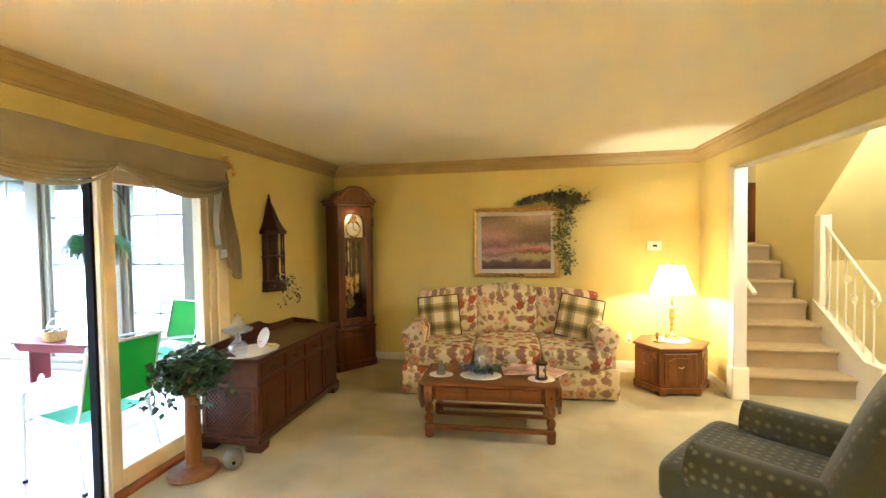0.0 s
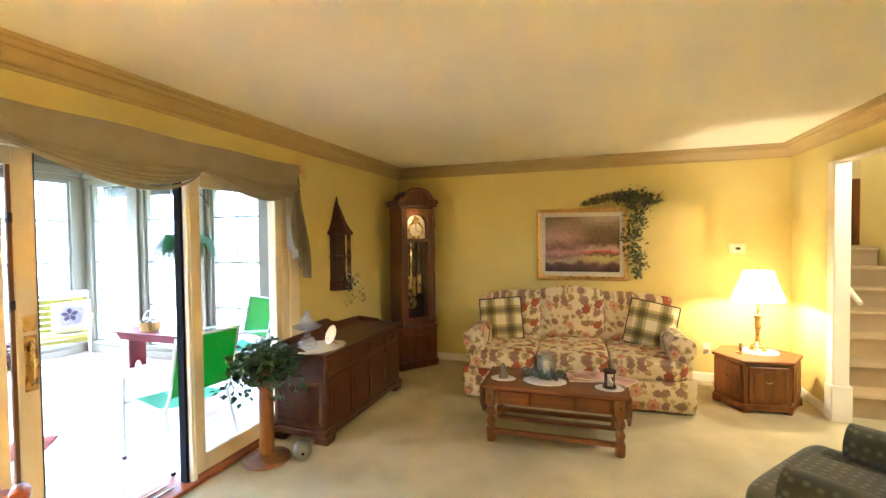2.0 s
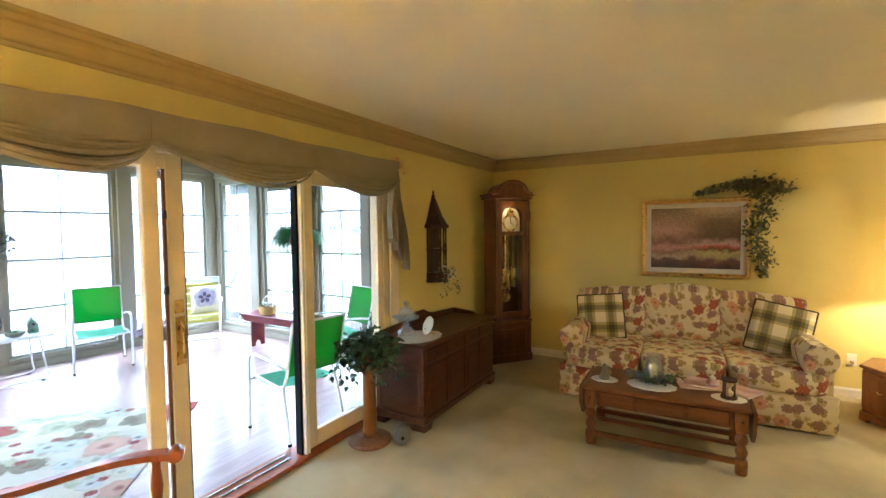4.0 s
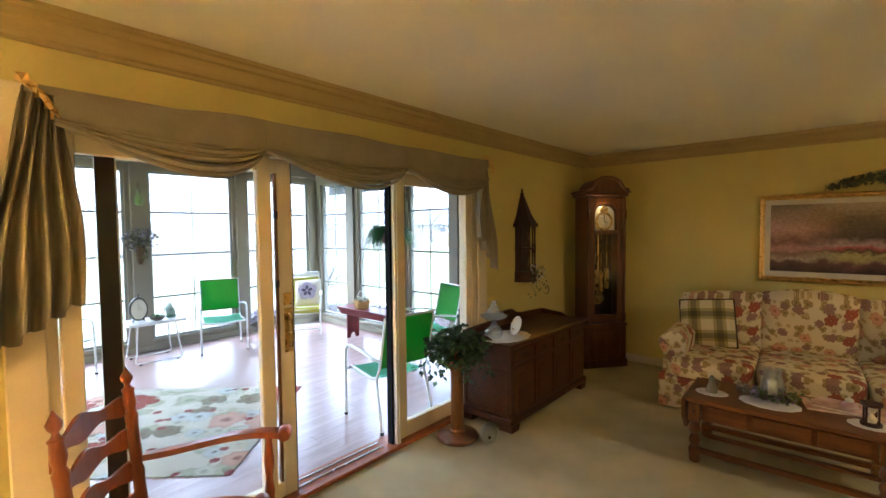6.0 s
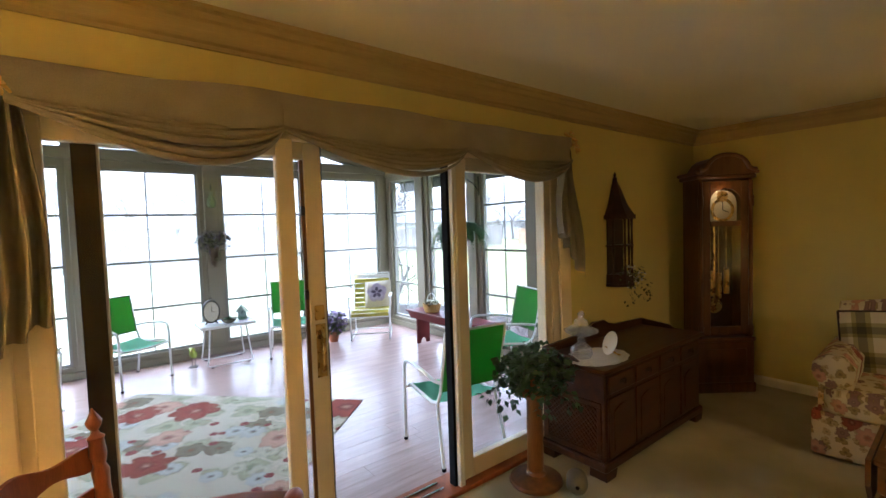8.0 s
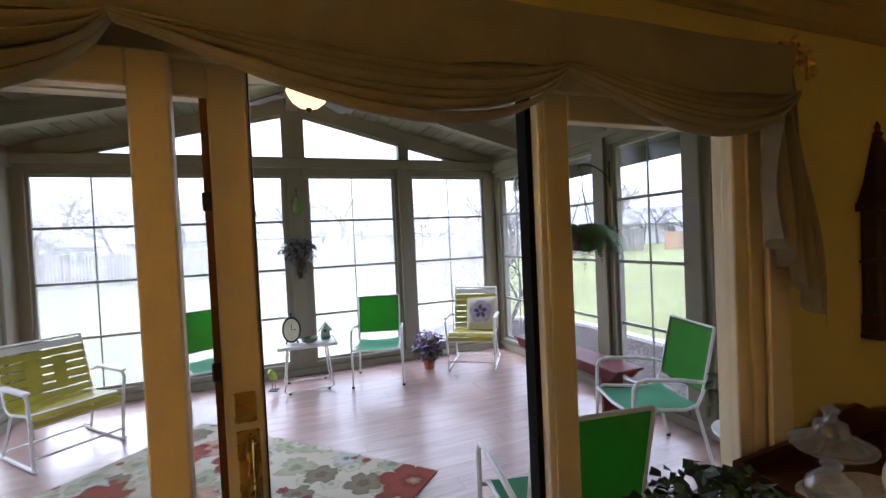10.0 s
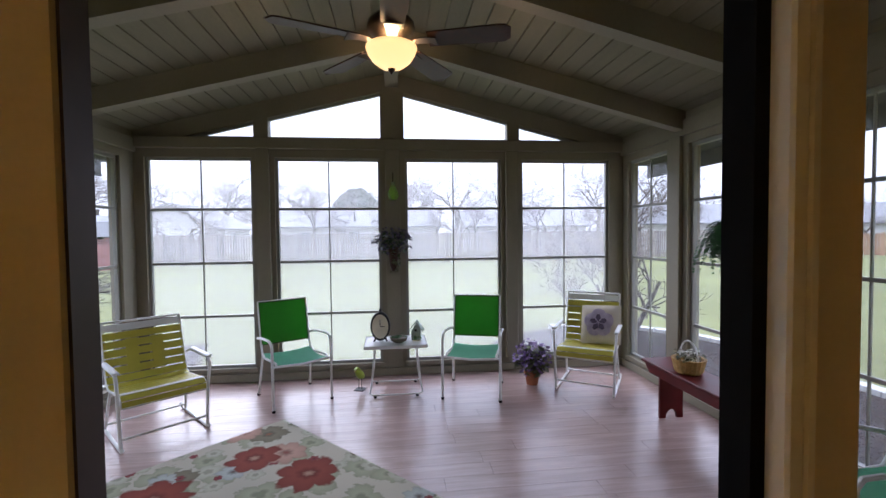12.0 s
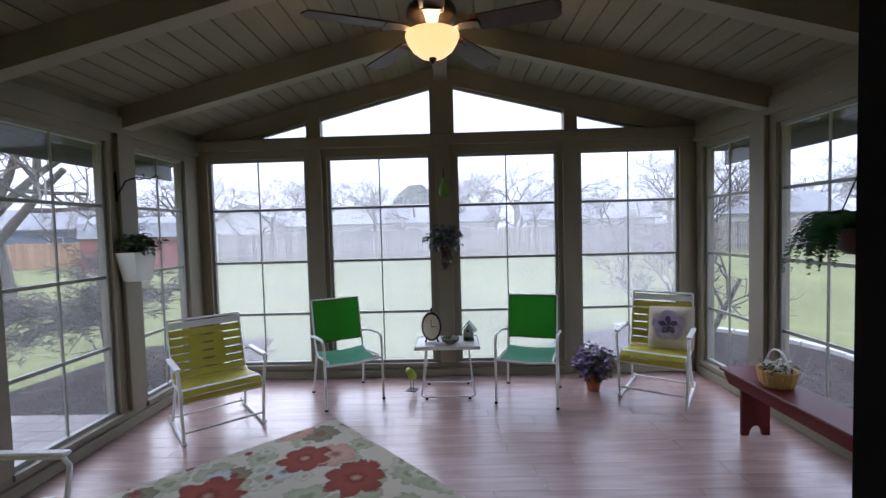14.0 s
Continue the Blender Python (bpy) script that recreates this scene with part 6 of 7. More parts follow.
def painted_garden():
    """Oil landscape: dusky trees over a bank of pink blossom, a sunlit lawn and a dark foreground."""
    m = mat("painted_landscape", (0.2, 0.12, 0.08), 0.55, vary=0.2, scale=9)
    n, l = m.node_tree.nodes, m.node_tree.links
    co, sep, warp, add = (n.new("ShaderNode" + k) for k in ("TexCoord", "SeparateXYZ", "TexNoise", "VectorMath"))
    warp.inputs["Scale"].default_value, warp.inputs["Detail"].default_value = 9, 6
    add.operation = "MULTIPLY_ADD"
    add.inputs[1].default_value = (0.16, 0.16, 0.16)
    l.new(co.outputs["Object"], warp.inputs["Vector"])
    l.new(warp.outputs["Color"], add.inputs[0])
    l.new(co.outputs["Object"], add.inputs[2])
    l.new(add.outputs[0], sep.inputs[0])
    height, side = n.new("ShaderNodeMapRange"), n.new("ShaderNodeMapRange")
    height.inputs["From Min"].default_value, height.inputs["From Max"].default_value = -0.235, 0.395
    side.inputs["From Min"].default_value, side.inputs["From Max"].default_value = -0.08, 0.20
    l.new(sep.outputs["Z"], height.inputs["Value"])
    l.new(sep.outputs["X"], side.inputs["Value"])
    ramps = []
    for stops in (((0.0, (0.035, 0.016, 0.016)), (0.15, (0.10, 0.045, 0.045)), (0.20, (0.34, 0.25, 0.17)), (0.26, (0.20, 0.11, 0.08)), (0.36, (0.40, 0.20, 0.16)), (0.45, (0.17, 0.08, 0.06)), (0.62, (0.42, 0.23, 0.17)), (0.80, (0.30, 0.19, 0.12)), (1.0, (0.20, 0.14, 0.085))),
                  ((0.0, (0.03, 0.014, 0.016)), (0.13, (0.13, 0.05, 0.055)), (0.19, (0.30, 0.24, 0.10)), (0.27, (0.40, 0.33, 0.11)), (0.32, (0.10, 0.055, 0.03)), (0.37, (0.42, 0.085, 0.075)), (0.42, (0.45, 0.28, 0.22)), (0.50, (0.10, 0.06, 0.035)), (0.78, (0.17, 0.11, 0.06)), (1.0, (0.42, 0.32, 0.21)))):
        r = n.new("ShaderNodeValToRGB")
        e = r.color_ramp.elements
        e[0].position, e[0].color = stops[0][0], (*stops[0][1], 1)
        e[1].position, e[1].color = stops[-1][0], (*stops[-1][1], 1)
        for pos, c in stops[1:-1]:
            k = e.new(pos)
            k.color = (*c, 1)
        l.new(height.outputs["Result"], r.inputs["Fac"])
        ramps.append(r.outputs["Color"])
    mx, dab, tone = n.new("ShaderNodeMix"), n.new("ShaderNodeMix"), n.new("ShaderNodeTexNoise")
    mx.data_type = dab.data_type = "RGBA"
    dab.blend_type, dab.inputs["Factor"].default_value = "OVERLAY", 0.55
    tone.inputs["Scale"].default_value, tone.inputs["Detail"].default_value = 28, 5
    l.new(side.outputs["Result"], mx.inputs["Factor"])
    l.new(ramps[0], mx.inputs["A"])
    l.new(ramps[1], mx.inputs["B"])
    l.new(mx.outputs["Result"], dab.inputs["A"])
    l.new(tone.outputs["Fac"], dab.inputs["B"])
    l.new(dab.outputs["Result"], n["Principled BSDF"].inputs["Base Color"])
    return m


M["landscape"] = painted_garden()
M["leaf_dusty"] = mat("dusty_silk_leaf", (0.11, 0.115, 0.045), 0.8, vary=0.3, scale=12, tint=(0.22, 0.22, 0.10))
part("canvas", Bm().box(-0.405, 0.405, -0.016, -0.012, -0.315, 0.315), "landscape", pic, "dusky garden landscape in rose and olive")
gar = thing("ivy_garland", 0.29, 5.17, 1.90, 0, "dusty green silk ivy garland draped over the picture corner", "garland")
rg = random.Random(17)
gb = Bm()
for _ in range(1150):
    u = rg.random()
    if u < 0.25:
        p = (0.06 + rg.gauss(0, 0.10), rg.uniform(-0.07, 0.03), 0.06 + rg.gauss(0, 0.05))
    elif u < 0.62:
        t = rg.random()
        p = (-0.48 + 0.78 * t + rg.gauss(0, 0.03), rg.uniform(-0.05, 0.03), 0.02 + 0.09 * math.sin(math.pi * min(1, t * 1.05)) * rg.uniform(0.2, 1.3))
    else:
        t = rg.random()
        p = (0.06 + 0.04 * math.sin(9 * t) + rg.gauss(0, 0.035 + 0.04 * (1 - t)), rg.uniform(-0.05, 0.03), 0.05 - 0.85 * t)
    leaf(gb, p, rg.uniform(0.032, 0.058), rg, 0.5, 0.8)
stuff_part("leaves", gb, "leaf_dusty", gar)
part("stem", Bm().tube([(-0.45, 0, 0.02), (-0.1, 0, 0.08), (0.06, 0, 0.06), (0.08, 0, -0.2), (0.03, 0, -0.5), (0.06, 0, -0.78)], 0.004, 5), "twig", gar)
th = thing("thermostat", 1.327, 5.23, 1.40, 0, "small ivory wall thermostat with a dark display", "thermostat")
part("case", Bm().box(-0.075, 0.075, -0.022, 0, -0.052, 0.052, 0.006), "plastic", th)
part("display", Bm().box(-0.018, 0.026, -0.024, -0.021, -0.012, 0.014), "screen", th)
ou = thing("wall_outlet", 1.055, 5.23, 0.345, 0, "ivory wall outlet plate with a plug", "outlet")
part("plate", Bm().box(-0.035, 0.035, -0.006, 0, -0.057, 0.057, 0.003), "plastic", ou)
part("plug", Bm().box(-0.014, 0.014, -0.03, -0.006, -0.035, -0.005, 0.004), "wicker", ou)

# ---- green armchair ----
M["armchair"].node_tree.nodes["Principled BSDF"].inputs["Sheen Weight"].default_value = 0.2
vor = M["armchair"].node_tree.nodes.new("ShaderNodeTexVoronoi")
vor.inputs["Scale"].default_value, vor.inputs["Randomness"].default_value = 22, 0.2
dotr = M["armchair"].node_tree.nodes.new("ShaderNodeMapRange")
dotr.inputs["From Min"].default_value, dotr.inputs["From Max"].default_value = 0.36, 0.12
dmx = M["armchair"].node_tree.nodes.new("ShaderNodeMix")
dmx.data_type = "RGBA"
dmx.inputs["B"].default_value = (0.13, 0.12, 0.065, 1)
al = M["armchair"].node_tree.links
src = M["armchair"].node_tree.nodes["Principled BSDF"].inputs["Base Color"].links[0].from_socket
aco = [k for k in M["armchair"].node_tree.nodes if k.type == "TEX_COORD"][0]
al.new(aco.outputs["Object"], vor.inputs["Vector"])
al.new(vor.outputs["Distance"], dotr.inputs["Value"])
al.new(dotr.outputs["Result"], dmx.inputs["Factor"])
al.new(src, dmx.inputs["A"])
al.new(dmx.outputs["Result"], M["armchair"].node_tree.nodes["Principled BSDF"].inputs["Base Color"])
ac = thing("armchair", 1.15, 2.08, 0, 231, "dark green dotted upholstered armchair with rolled arms", "armchair")
part("base", Bm().puff(0.80, 0.82, 0.27, 9, m=pose(0, -0.01, 0.175)), "armchair", ac, smooth=True)
part("seat_cushion", Bm().puff(0.57, 0.76, 0.20, 7).puff(0.80, 0.24, 0.19, 6, m=pose(0, -0.27, 0)), "armchair", ac, smooth=True, at=pose(0, -0.12, 0.385))
for s in (-1, 1):
    pr = [(s * 0.40, 0.08), (s * 0.29, 0.08), (s * 0.29, 0.46)] + [(s * 0.36 + 0.105 * math.cos(radians(a)), 0.52 + 0.10 * math.sin(radians(a))) for a in ((190, 150, 110, 70, 30, -10, -40) if s > 0 else (-10, 30, 70, 110, 150, 190, 220))]
    if s < 0:
        pr = [(-0.40, 0.08), (-0.29, 0.08), (-0.29, 0.46)] + [(-0.36 + 0.105 * math.cos(radians(a)), 0.52 + 0.10 * math.sin(radians(a))) for a in (-10, 30, 70, 110, 150, 190, 220)]
    part("arm", Bm().prism(pr, "y", -0.33, 0.36), "armchair", ac, smooth=True)
    part("arm_front", Bm().lathe([(0.03, -0.03), (0.08, -0.022), (0.10, 0.0), (0.10, 0.02)], n=20), "armchair", ac, smooth=True, at=pose(s * 0.36, -0.33, 0.52, 90))
part("backrest", Bm().puff(0.88, 0.74, 0.26, 3.6), "armchair", ac, smooth=True, at=pose(0, 0.14, 0.34, 70, 0, 0) @ pose(0, 0.32, 0.02))
for x in (-0.35, 0.35):
    for y in (-0.36, 0.34):
        part("foot", Bm().lathe([(0.022, 0), (0.03, 0.05)], (x, y, 0), 10), "walnut", ac)

# ---- ladder-back armchair ----
lb = thing("ladder_back_chair", -1.90, 0.42, 0, 143, "red brown maple ladder back armchair with scalloped slats", "chair")
TURN_P = [(0.018, 0.0), (0.022, 0.05), (0.020, 0.30), (0.024, 0.42), (0.018, 0.45), (0.023, 0.48), (0.021, 0.60), (0.024, 0.64), (0.017, 0.66), (0.023, 0.69), (0.021, 0.82), (0.024, 0.86), (0.016, 0.88), (0.023, 0.91), (0.020, 0.955), (0.024, 0.965), (0.012, 0.975), (0.009, 0.985), (0.019, 1.0), (0.022, 1.015), (0.014, 1.03), (0.006, 1.045), (0.002, 1.055)]
for s in (-1, 1):
    part("back_post", Bm().lathe(TURN_P, n=14), "redwood", lb, smooth=True, at=pose(s * 0.215, 0.17, 0, -4, 0, 0))
    part("front_leg", Bm().lathe([(0.018, 0), (0.022, 0.2), (0.024, 0.40), (0.018, 0.44), (0.022, 0.47), (0.014, 0.52), (0.022, 0.60), (0.014, 0.68), (0.020, 0.72)], (s * 0.25, -0.27, 0), 12), "redwood", lb, smooth=True)
    part("arm", Bm().grid(lambda u, v, s=s: (s * (0.215 + 0.045 * u) + (v - 0.5) * (0.035 + 0.03 * u * u) * 1.0, 0.19 - 0.52 * u, 0.70 + 0.045 * math.sin(3.0 * u) * u + 0.012 * u), 16, 3, 0.024), "redwood", lb, smooth=True)
    part("arm_scroll", Bm().lathe([(0.002, -0.036), (0.024, -0.036), (0.030, -0.02), (0.030, 0.02), (0.024, 0.036), (0.002, 0.036)], n=16), "redwood", lb, smooth=True, at=pose(s * 0.26, -0.335, 0.708, 0, 90, 0))
    part("side_rung", Bm().tube([(s * 0.215, 0.17, 0.2), (s * 0.25, -0.27, 0.2)], 0.010), "redwood", lb)
    part("side_rung", Bm().tube([(s * 0.215, 0.17, 0.11), (s * 0.25, -0.27, 0.11)], 0.010), "redwood", lb)
for k, z in enumerate((0.50, 0.63, 0.76, 0.89)):
    out = [(-0.21 + 0.42 * i / 24, z - 0.02 - 0.012 * math.cos(i / 24 * 4 * math.pi)) for i in range(25)]
    out += [(0.21 - 0.42 * i / 24, z + 0.035 + 0.020 * math.sin(math.pi * i / 24) + 0.012 * math.cos(i / 24 * 4 * math.pi)) for i in range(25)]
    sl = Bm()
    n = len(out) // 2
    bowy = lambda x: 0.035 * (1 - (x / 0.21) ** 2)
    sl.grid(lambda u, v: ((lambda a, b: (a[0], 0.012 + bowy(a[0]), a[1] + (b[1] - a[1]) * v))(out[round(u * 24)], out[49 - round(u * 24)])), 24, 2, 0.012)
    part("slat", sl, "redwood", lb, smooth=True, at=pose(0, 0.175 + math.tan(radians(4)) * z, 0))
part("seat", Bm().cushion(0.50, 0.46, 0.06, 0.2), "wicker", lb, "woven rush seat", smooth=True, at=pose(0, -0.05, 0.41))
for y, z in ((-0.27, 0.16), (-0.27, 0.28), (0.17, 0.16)):
    part("front_rung", Bm().tube([(-0.24, y, z), (0, y, z), (0.24, y, z)], [0.009, 0.014, 0.009]), "redwood", lb)

# ---- floor lamp behind the seats, added out of view to light the room ----
fl = thing("floor_lamp", -1.0, -1.5, 0, 0, "unseen brass floor lamp added to light the room from behind", "floor lamp")
part("base", Bm().lathe([(0.14, 0), (0.145, 0.015), (0.03, 0.03), (0.012, 0.05)], n=24), "brass", fl, smooth=True)
part("pole", Bm().lathe([(0.012, 0.05), (0.012, 1.5), (0.02, 1.52)], n=12), "brass", fl, smooth=True)
part("shade", Bm().lathe([(0.22, 1.46), (0.14, 1.76)], n=36, caps=False), "shade", fl, smooth=True)

# ---- sunroom furniture ----
def green_chair(x, y, rz, label):
    o = thing("patio_chair", x, y, 0, rz, label, "chair", "green patio chairs")
    for s in (-1, 1):
        xx = s * 0.27
        pts = [(xx, -0.27, 0.0), (xx, -0.26, 0.45), (xx, -0.255, 0.56), (xx, -0.23, 0.60), (xx, -0.17, 0.615), (xx, 0.05, 0.60), (xx, 0.20, 0.575), (s * 0.235, 0.245, 0.56)]
        part("arm_tube", Bm().tube(pts, 0.0125, 8), "tube", o, smooth=True)
        part("side_frame", Bm().tube([(s * 0.235, -0.265, 0.40), (s * 0.235, -0.23, 0.425), (s * 0.235, 0.10, 0.395), (s * 0.235, 0.18, 0.42), (s * 0.235, 0.22, 0.50), (s * 0.235, 0.31, 0.905)], 0.011, 8), "tube", o, smooth=True)
        part("rear_leg", Bm().tube([(s * 0.235, 0.17, 0.41), (s * 0.255, 0.27, 0.0)], 0.0115, 8), "tube", o, smooth=True)
        for yy in (-0.27, 0.27):
            part("foot_cap", Bm().lathe([(0.015, 0), (0.015, 0.02)], (s * (0.27 if yy < 0 else 0.255), yy, 0), 10), "black", o)
    part("front_bar", Bm().tube([(-0.265, -0.262, 0.40), (0, -0.268, 0.385), (0.265, -0.262, 0.40)], 0.011, 8), "tube", o, smooth=True)
    part("top_bar", Bm().tube([(-0.235, 0.31, 0.905), (0.235, 0.31, 0.905)], 0.010, 8), "tube", o, smooth=True)
    part("seat_sling", Bm().grid(lambda u, v: ((u - 0.5) * 0.46, -0.26 + 0.45 * v, 0.415 - 0.03 * math.sin(math.pi * v) - 0.018 * math.sin(math.pi * u) + (0.01 * v)), 10, 10, 0.004), "sling_seat", o, "pale green sling seat", smooth=True)
    part("back_sling", Bm().grid(lambda u, v: ((u - 0.5) * 0.455, 0.222 + 0.086 * v + 0.018 * math.sin(math.pi * u) * math.sin(math.pi * v), 0.50 + 0.40 * v), 10, 10, 0.004), "sling", o, "bright green sling back", smooth=True)
    part("back_piping", Bm().tube([(-0.228, 0.218, 0.50), (0.228, 0.218, 0.50)], 0.006, 6).tube([(-0.23, 0.300, 0.90), (0.23, 0.300, 0.90)], 0.006, 6).tube([(-0.228, 0.216, 0.50), (-0.228, 0.302, 0.90)], 0.005, 6).tube([(0.228, 0.216, 0.50), (0.228, 0.302, 0.90)], 0.005, 6), "leaf", o, "dark green edging")
    return o


c0 = green_chair(-6.38, 0.61, 120.6, "green sling patio chair with white tube arms")
for x, y, rz in ((-6.31, 2.36, 73), (-2.95, 2.365, -98), (-3.70, 3.66, -17)):
    copy_thing(c0, pose(x, y, 0, 0, 0, rz))


def glider(x, y, rz, label):
    o = thing("glider_chair", x, y, 0, rz, label, "chair", "yellow strap chairs")
    H = 0.30
    for s in (-1, 1):
        part("base_rail", Bm().tube([(s * 0.27, -0.34, 0.03), (s * 0.27, -0.32, 0.015), (s * 0.27, 0.30, 0.015), (s * 0.27, 0.34, 0.04)], 0.013, 8), "tube", o, smooth=True)
        part("upright", Bm().tube([(s * 0.27, -0.30, 0.015), (s * 0.28, -0.31, 0.36), (s * 0.29, -0.33, 0.56), (s * 0.29, -0.30, 0.60), (s * 0.29, 0.10, 0.60), (s * 0.28, 0.17, 0.575)], 0.012, 8), "tube", o, smooth=True)
        part("armrest", Bm().box(s * 0.29 - 0.022, s * 0.29 + 0.022, -0.33, 0.08, 0.607, 0.627, 0.008), "tube", o)
        part("rear_strut", Bm().tube([(s * 0.27, 0.22, 0.02), (s * 0.25, 0.10, 0.38)], 0.010, 8), "tube", o)
        part("seat_side", Bm().tube([(s * 0.26, -0.315, 0.34), (s * 0.26, -0.30, 0.40), (s * 0.26, -0.26, 0.42), (s * 0.26, 0.08, 0.385), (s * 0.26, 0.15, 0.42), (s * 0.26, 0.18, 0.50), (s * 0.26, 0.30, 0.905)], 0.012, 8), "tube", o, smooth=True)
    for y0, z0 in ((-0.315, 0.34), (0.30, 0.905), (-0.30, 0.10), (0.22, 0.06)):
        part("cross_tube", Bm().tube([(-0.26, y0, z0), (0.26, y0, z0)], 0.010, 8), "tube", o)
    path = [(-0.328, 0.345), (-0.325, 0.395), (-0.285, 0.432), (-0.22, 0.428), (-0.15, 0.418), (-0.08, 0.410), (-0.01, 0.403), (0.06, 0.398), (0.125, 0.415), (0.163, 0.475), (0.183, 0.545), (0.203, 0.615), (0.223, 0.685), (0.244, 0.755), (0.265, 0.825), (0.286, 0.893)]
    for i in range(len(path) - 1):
        (ya, za), (yb, zb) = path[i], path[i + 1]
        d = Vector((0, yb - ya, zb - za))
        k = 0.09
        a, b = Vector((0, ya, za)) + d * k, Vector((0, yb, zb)) - d * k
        nrm = Vector((0, -d.z, d.y)).normalized() * 0.003
        part("strap", Bm().loft([[(x_, (a - nrm).y, (a - nrm).z), (x_, (b - nrm).y, (b - nrm).z), (x_, (b + nrm).y, (b + nrm).z), (x_, (a + nrm).y, (a + nrm).z)] for x_ in (-0.262, 0.262)]),
             "strap_white" if i in (2, 14) else "strap", o)
    for xc in (-0.085, 0.085):
        part("woven_strap", Bm().loft([[(xc - 0.04, y_ - 0.004, z_ + 0.003), (xc + 0.04, y_ - 0.004, z_ + 0.003), (xc + 0.04, y_ + 0.002, z_ + 0.002), (xc - 0.04, y_ + 0.002, z_ + 0.002)] for y_, z_ in path[9:14]]), "strap", o)
    return o


g0 = glider(-5.83, -0.37, 131, "yellow and white vinyl strap glider chair")
copy_thing(g0, pose(-6.33, 3.56, 0, 0, 0, 56.6))
copy_thing(g0, pose(-3.82, -0.42, 0, 0, 0, 180))
g0.scale = (1.08, 1.0, 0.95)
pil = part("throw_pillow", Bm().cushion(0.40, 0.40, 0.13, 0.75), "linen", smooth=True)
pil.data.transform(Matrix.Rotation(radians(90), 4, "X") @ Matrix.Translation((0, 0.20, -0.065)))
pil.matrix_basis = pose(-6.33, 3.56, 0, 0, 0, 56.6) @ pose(0.10, 0.045, 0.415, -20, -4, -8)
tagged(pil, "linen pillow with a lavender flower on the strap chair", "pillow")
fw = Bm()
for k in range(5):
    t = radians(72 * k + 20)
    fw.lathe([(0.078, 0), (0.06, 0.003), (0.003, 0.004)], n=16, m=pose(0.075 * math.cos(t), -0.079 + 0.0015 * k, 0.205 + 0.068 * math.sin(t), 90, 0, 0))
M["lavender"] = mat("lavender_print", (0.46, 0.38, 0.54), 0.9, vary=0.3, scale=14, tint=(0.56, 0.49, 0.58))
part("flower", fw, "lavender", pil, "lavender printed flower")
fc = Bm()
for k in range(5):
    q = pose(0, -0.086, 0.205, 90) @ Matrix.Scale(1.35, 4) @ pose(0, 0, 0, 0, 0, 72 * k + 20)
    fc.loft([[(x, y, z) for x, y in ((0.006, 0.0), (0.035, 0.020), (0.062, 0.010), (0.062, -0.010), (0.035, -0.020))] for z in (0, 0.003)], m=q)
M["dusk"] = mat("dusky_print", (0.10, 0.075, 0.12), 0.9, vary=0.3, scale=25)
part("flower_centre", fc, "dusk", pil, "dark printed flower centre")

st = thing("folding_table", -6.45, 1.59, 0, 90, "small white folding side table with tube legs", "side table")
part("top", Bm().box(-0.30, 0.30, -0.21, 0.21, 0.475, 0.49, 0.006), "tube", st)
part("rim", Bm().box(-0.305, 0.305, -0.215, -0.205, 0.465, 0.497, 0.004).box(-0.305, 0.305, 0.205, 0.215, 0.465, 0.497, 0.004).box(-0.305, -0.295, -0.205, 0.205, 0.465, 0.497, 0.004).box(0.295, 0.305, -0.205, 0.205, 0.465, 0.497, 0.004), "tube", st)
for y in (-0.20, 0.20):
    part("leg_frame", Bm().tube([(-0.20, y * 0.7, 0.475), (-0.235, y, 0.12), (-0.25, y, 0.04), (-0.22, y, 0.022), (0.22, y, 0.022), (0.25, y, 0.04), (0.235, y, 0.12), (0.20, y * 0.7, 0.475)], 0.009, 8), "tube", st, smooth=True)
    for x in (-0.2, 0.2):
        part("foot", Bm().lathe([(0.013, 0), (0.013, 0.02)], (x, y, 0), 8), "black", st)
ck = thing("table_clock", -6.46, 1.44, 0.49, 88, "oval dark metal table clock with an ivory face", "clock")
part("case", Bm().loft([[(rx * math.cos(2 * math.pi * i / 32), y, 0.155 + rz * math.sin(2 * math.pi * i / 32)) for i in range(32)] for rx, rz, y in ((0.085, 0.125, -0.03), (0.097, 0.142, -0.026), (0.100, 0.146, 0.0), (0.097, 0.142, 0.028), (0.02, 0.03, 0.03))]), "iron", ck, smooth=True)
part("face", Bm().loft([[(rx * math.cos(2 * math.pi * i / 32), y, 0.155 + rz * math.sin(2 * math.pi * i / 32)) for i in range(32)] for rx, rz, y in ((0.080, 0.120, -0.030), (0.080, 0.120, -0.033))]), "dial", ck)
part("hand", Bm().box(-0.003, 0.003, -0.036, -0.034, 0.155, 0.22).box(0.0, 0.045, -0.036, -0.034, 0.152, 0.158), "black", ck)
part("finial", Bm().lathe([(0.012, 0.298), (0.008, 0.31), (0.014, 0.322), (0.003, 0.338)], n=10), "iron", ck)
for s in (-1, 1):
    part("foot", Bm().tube([(s * 0.05, 0, 0.03), (s * 0.065, -0.01, 0.0)], 0.009, 6), "iron", ck)
bw = thing("succulent_bowl", -6.38, 1.62, 0.49, 0, "low dark bowl of succulents and stones", "planter")
part("bowl", Bm().lathe([(0.035, 0), (0.075, 0.025), (0.09, 0.055), (0.083, 0.055), (0.004, 0.045)], n=20), "stoneware", bw, smooth=True)
rs = random.Random(3)
stuff_part("succulents", bush(rs, 60, 0.045, 0.07, 0.07, 0.03, 0.2, 0.5), "fern", bw, at=pose(0, 0, 0.06))
bh = thing("birdhouse", -6.50, 1.80, 0.49, 80, "small pale green birdhouse ornament with moss", "birdhouse")
M["mint"] = mat("mint_paint", (0.34, 0.42, 0.36), 0.7, vary=0.15, scale=14)
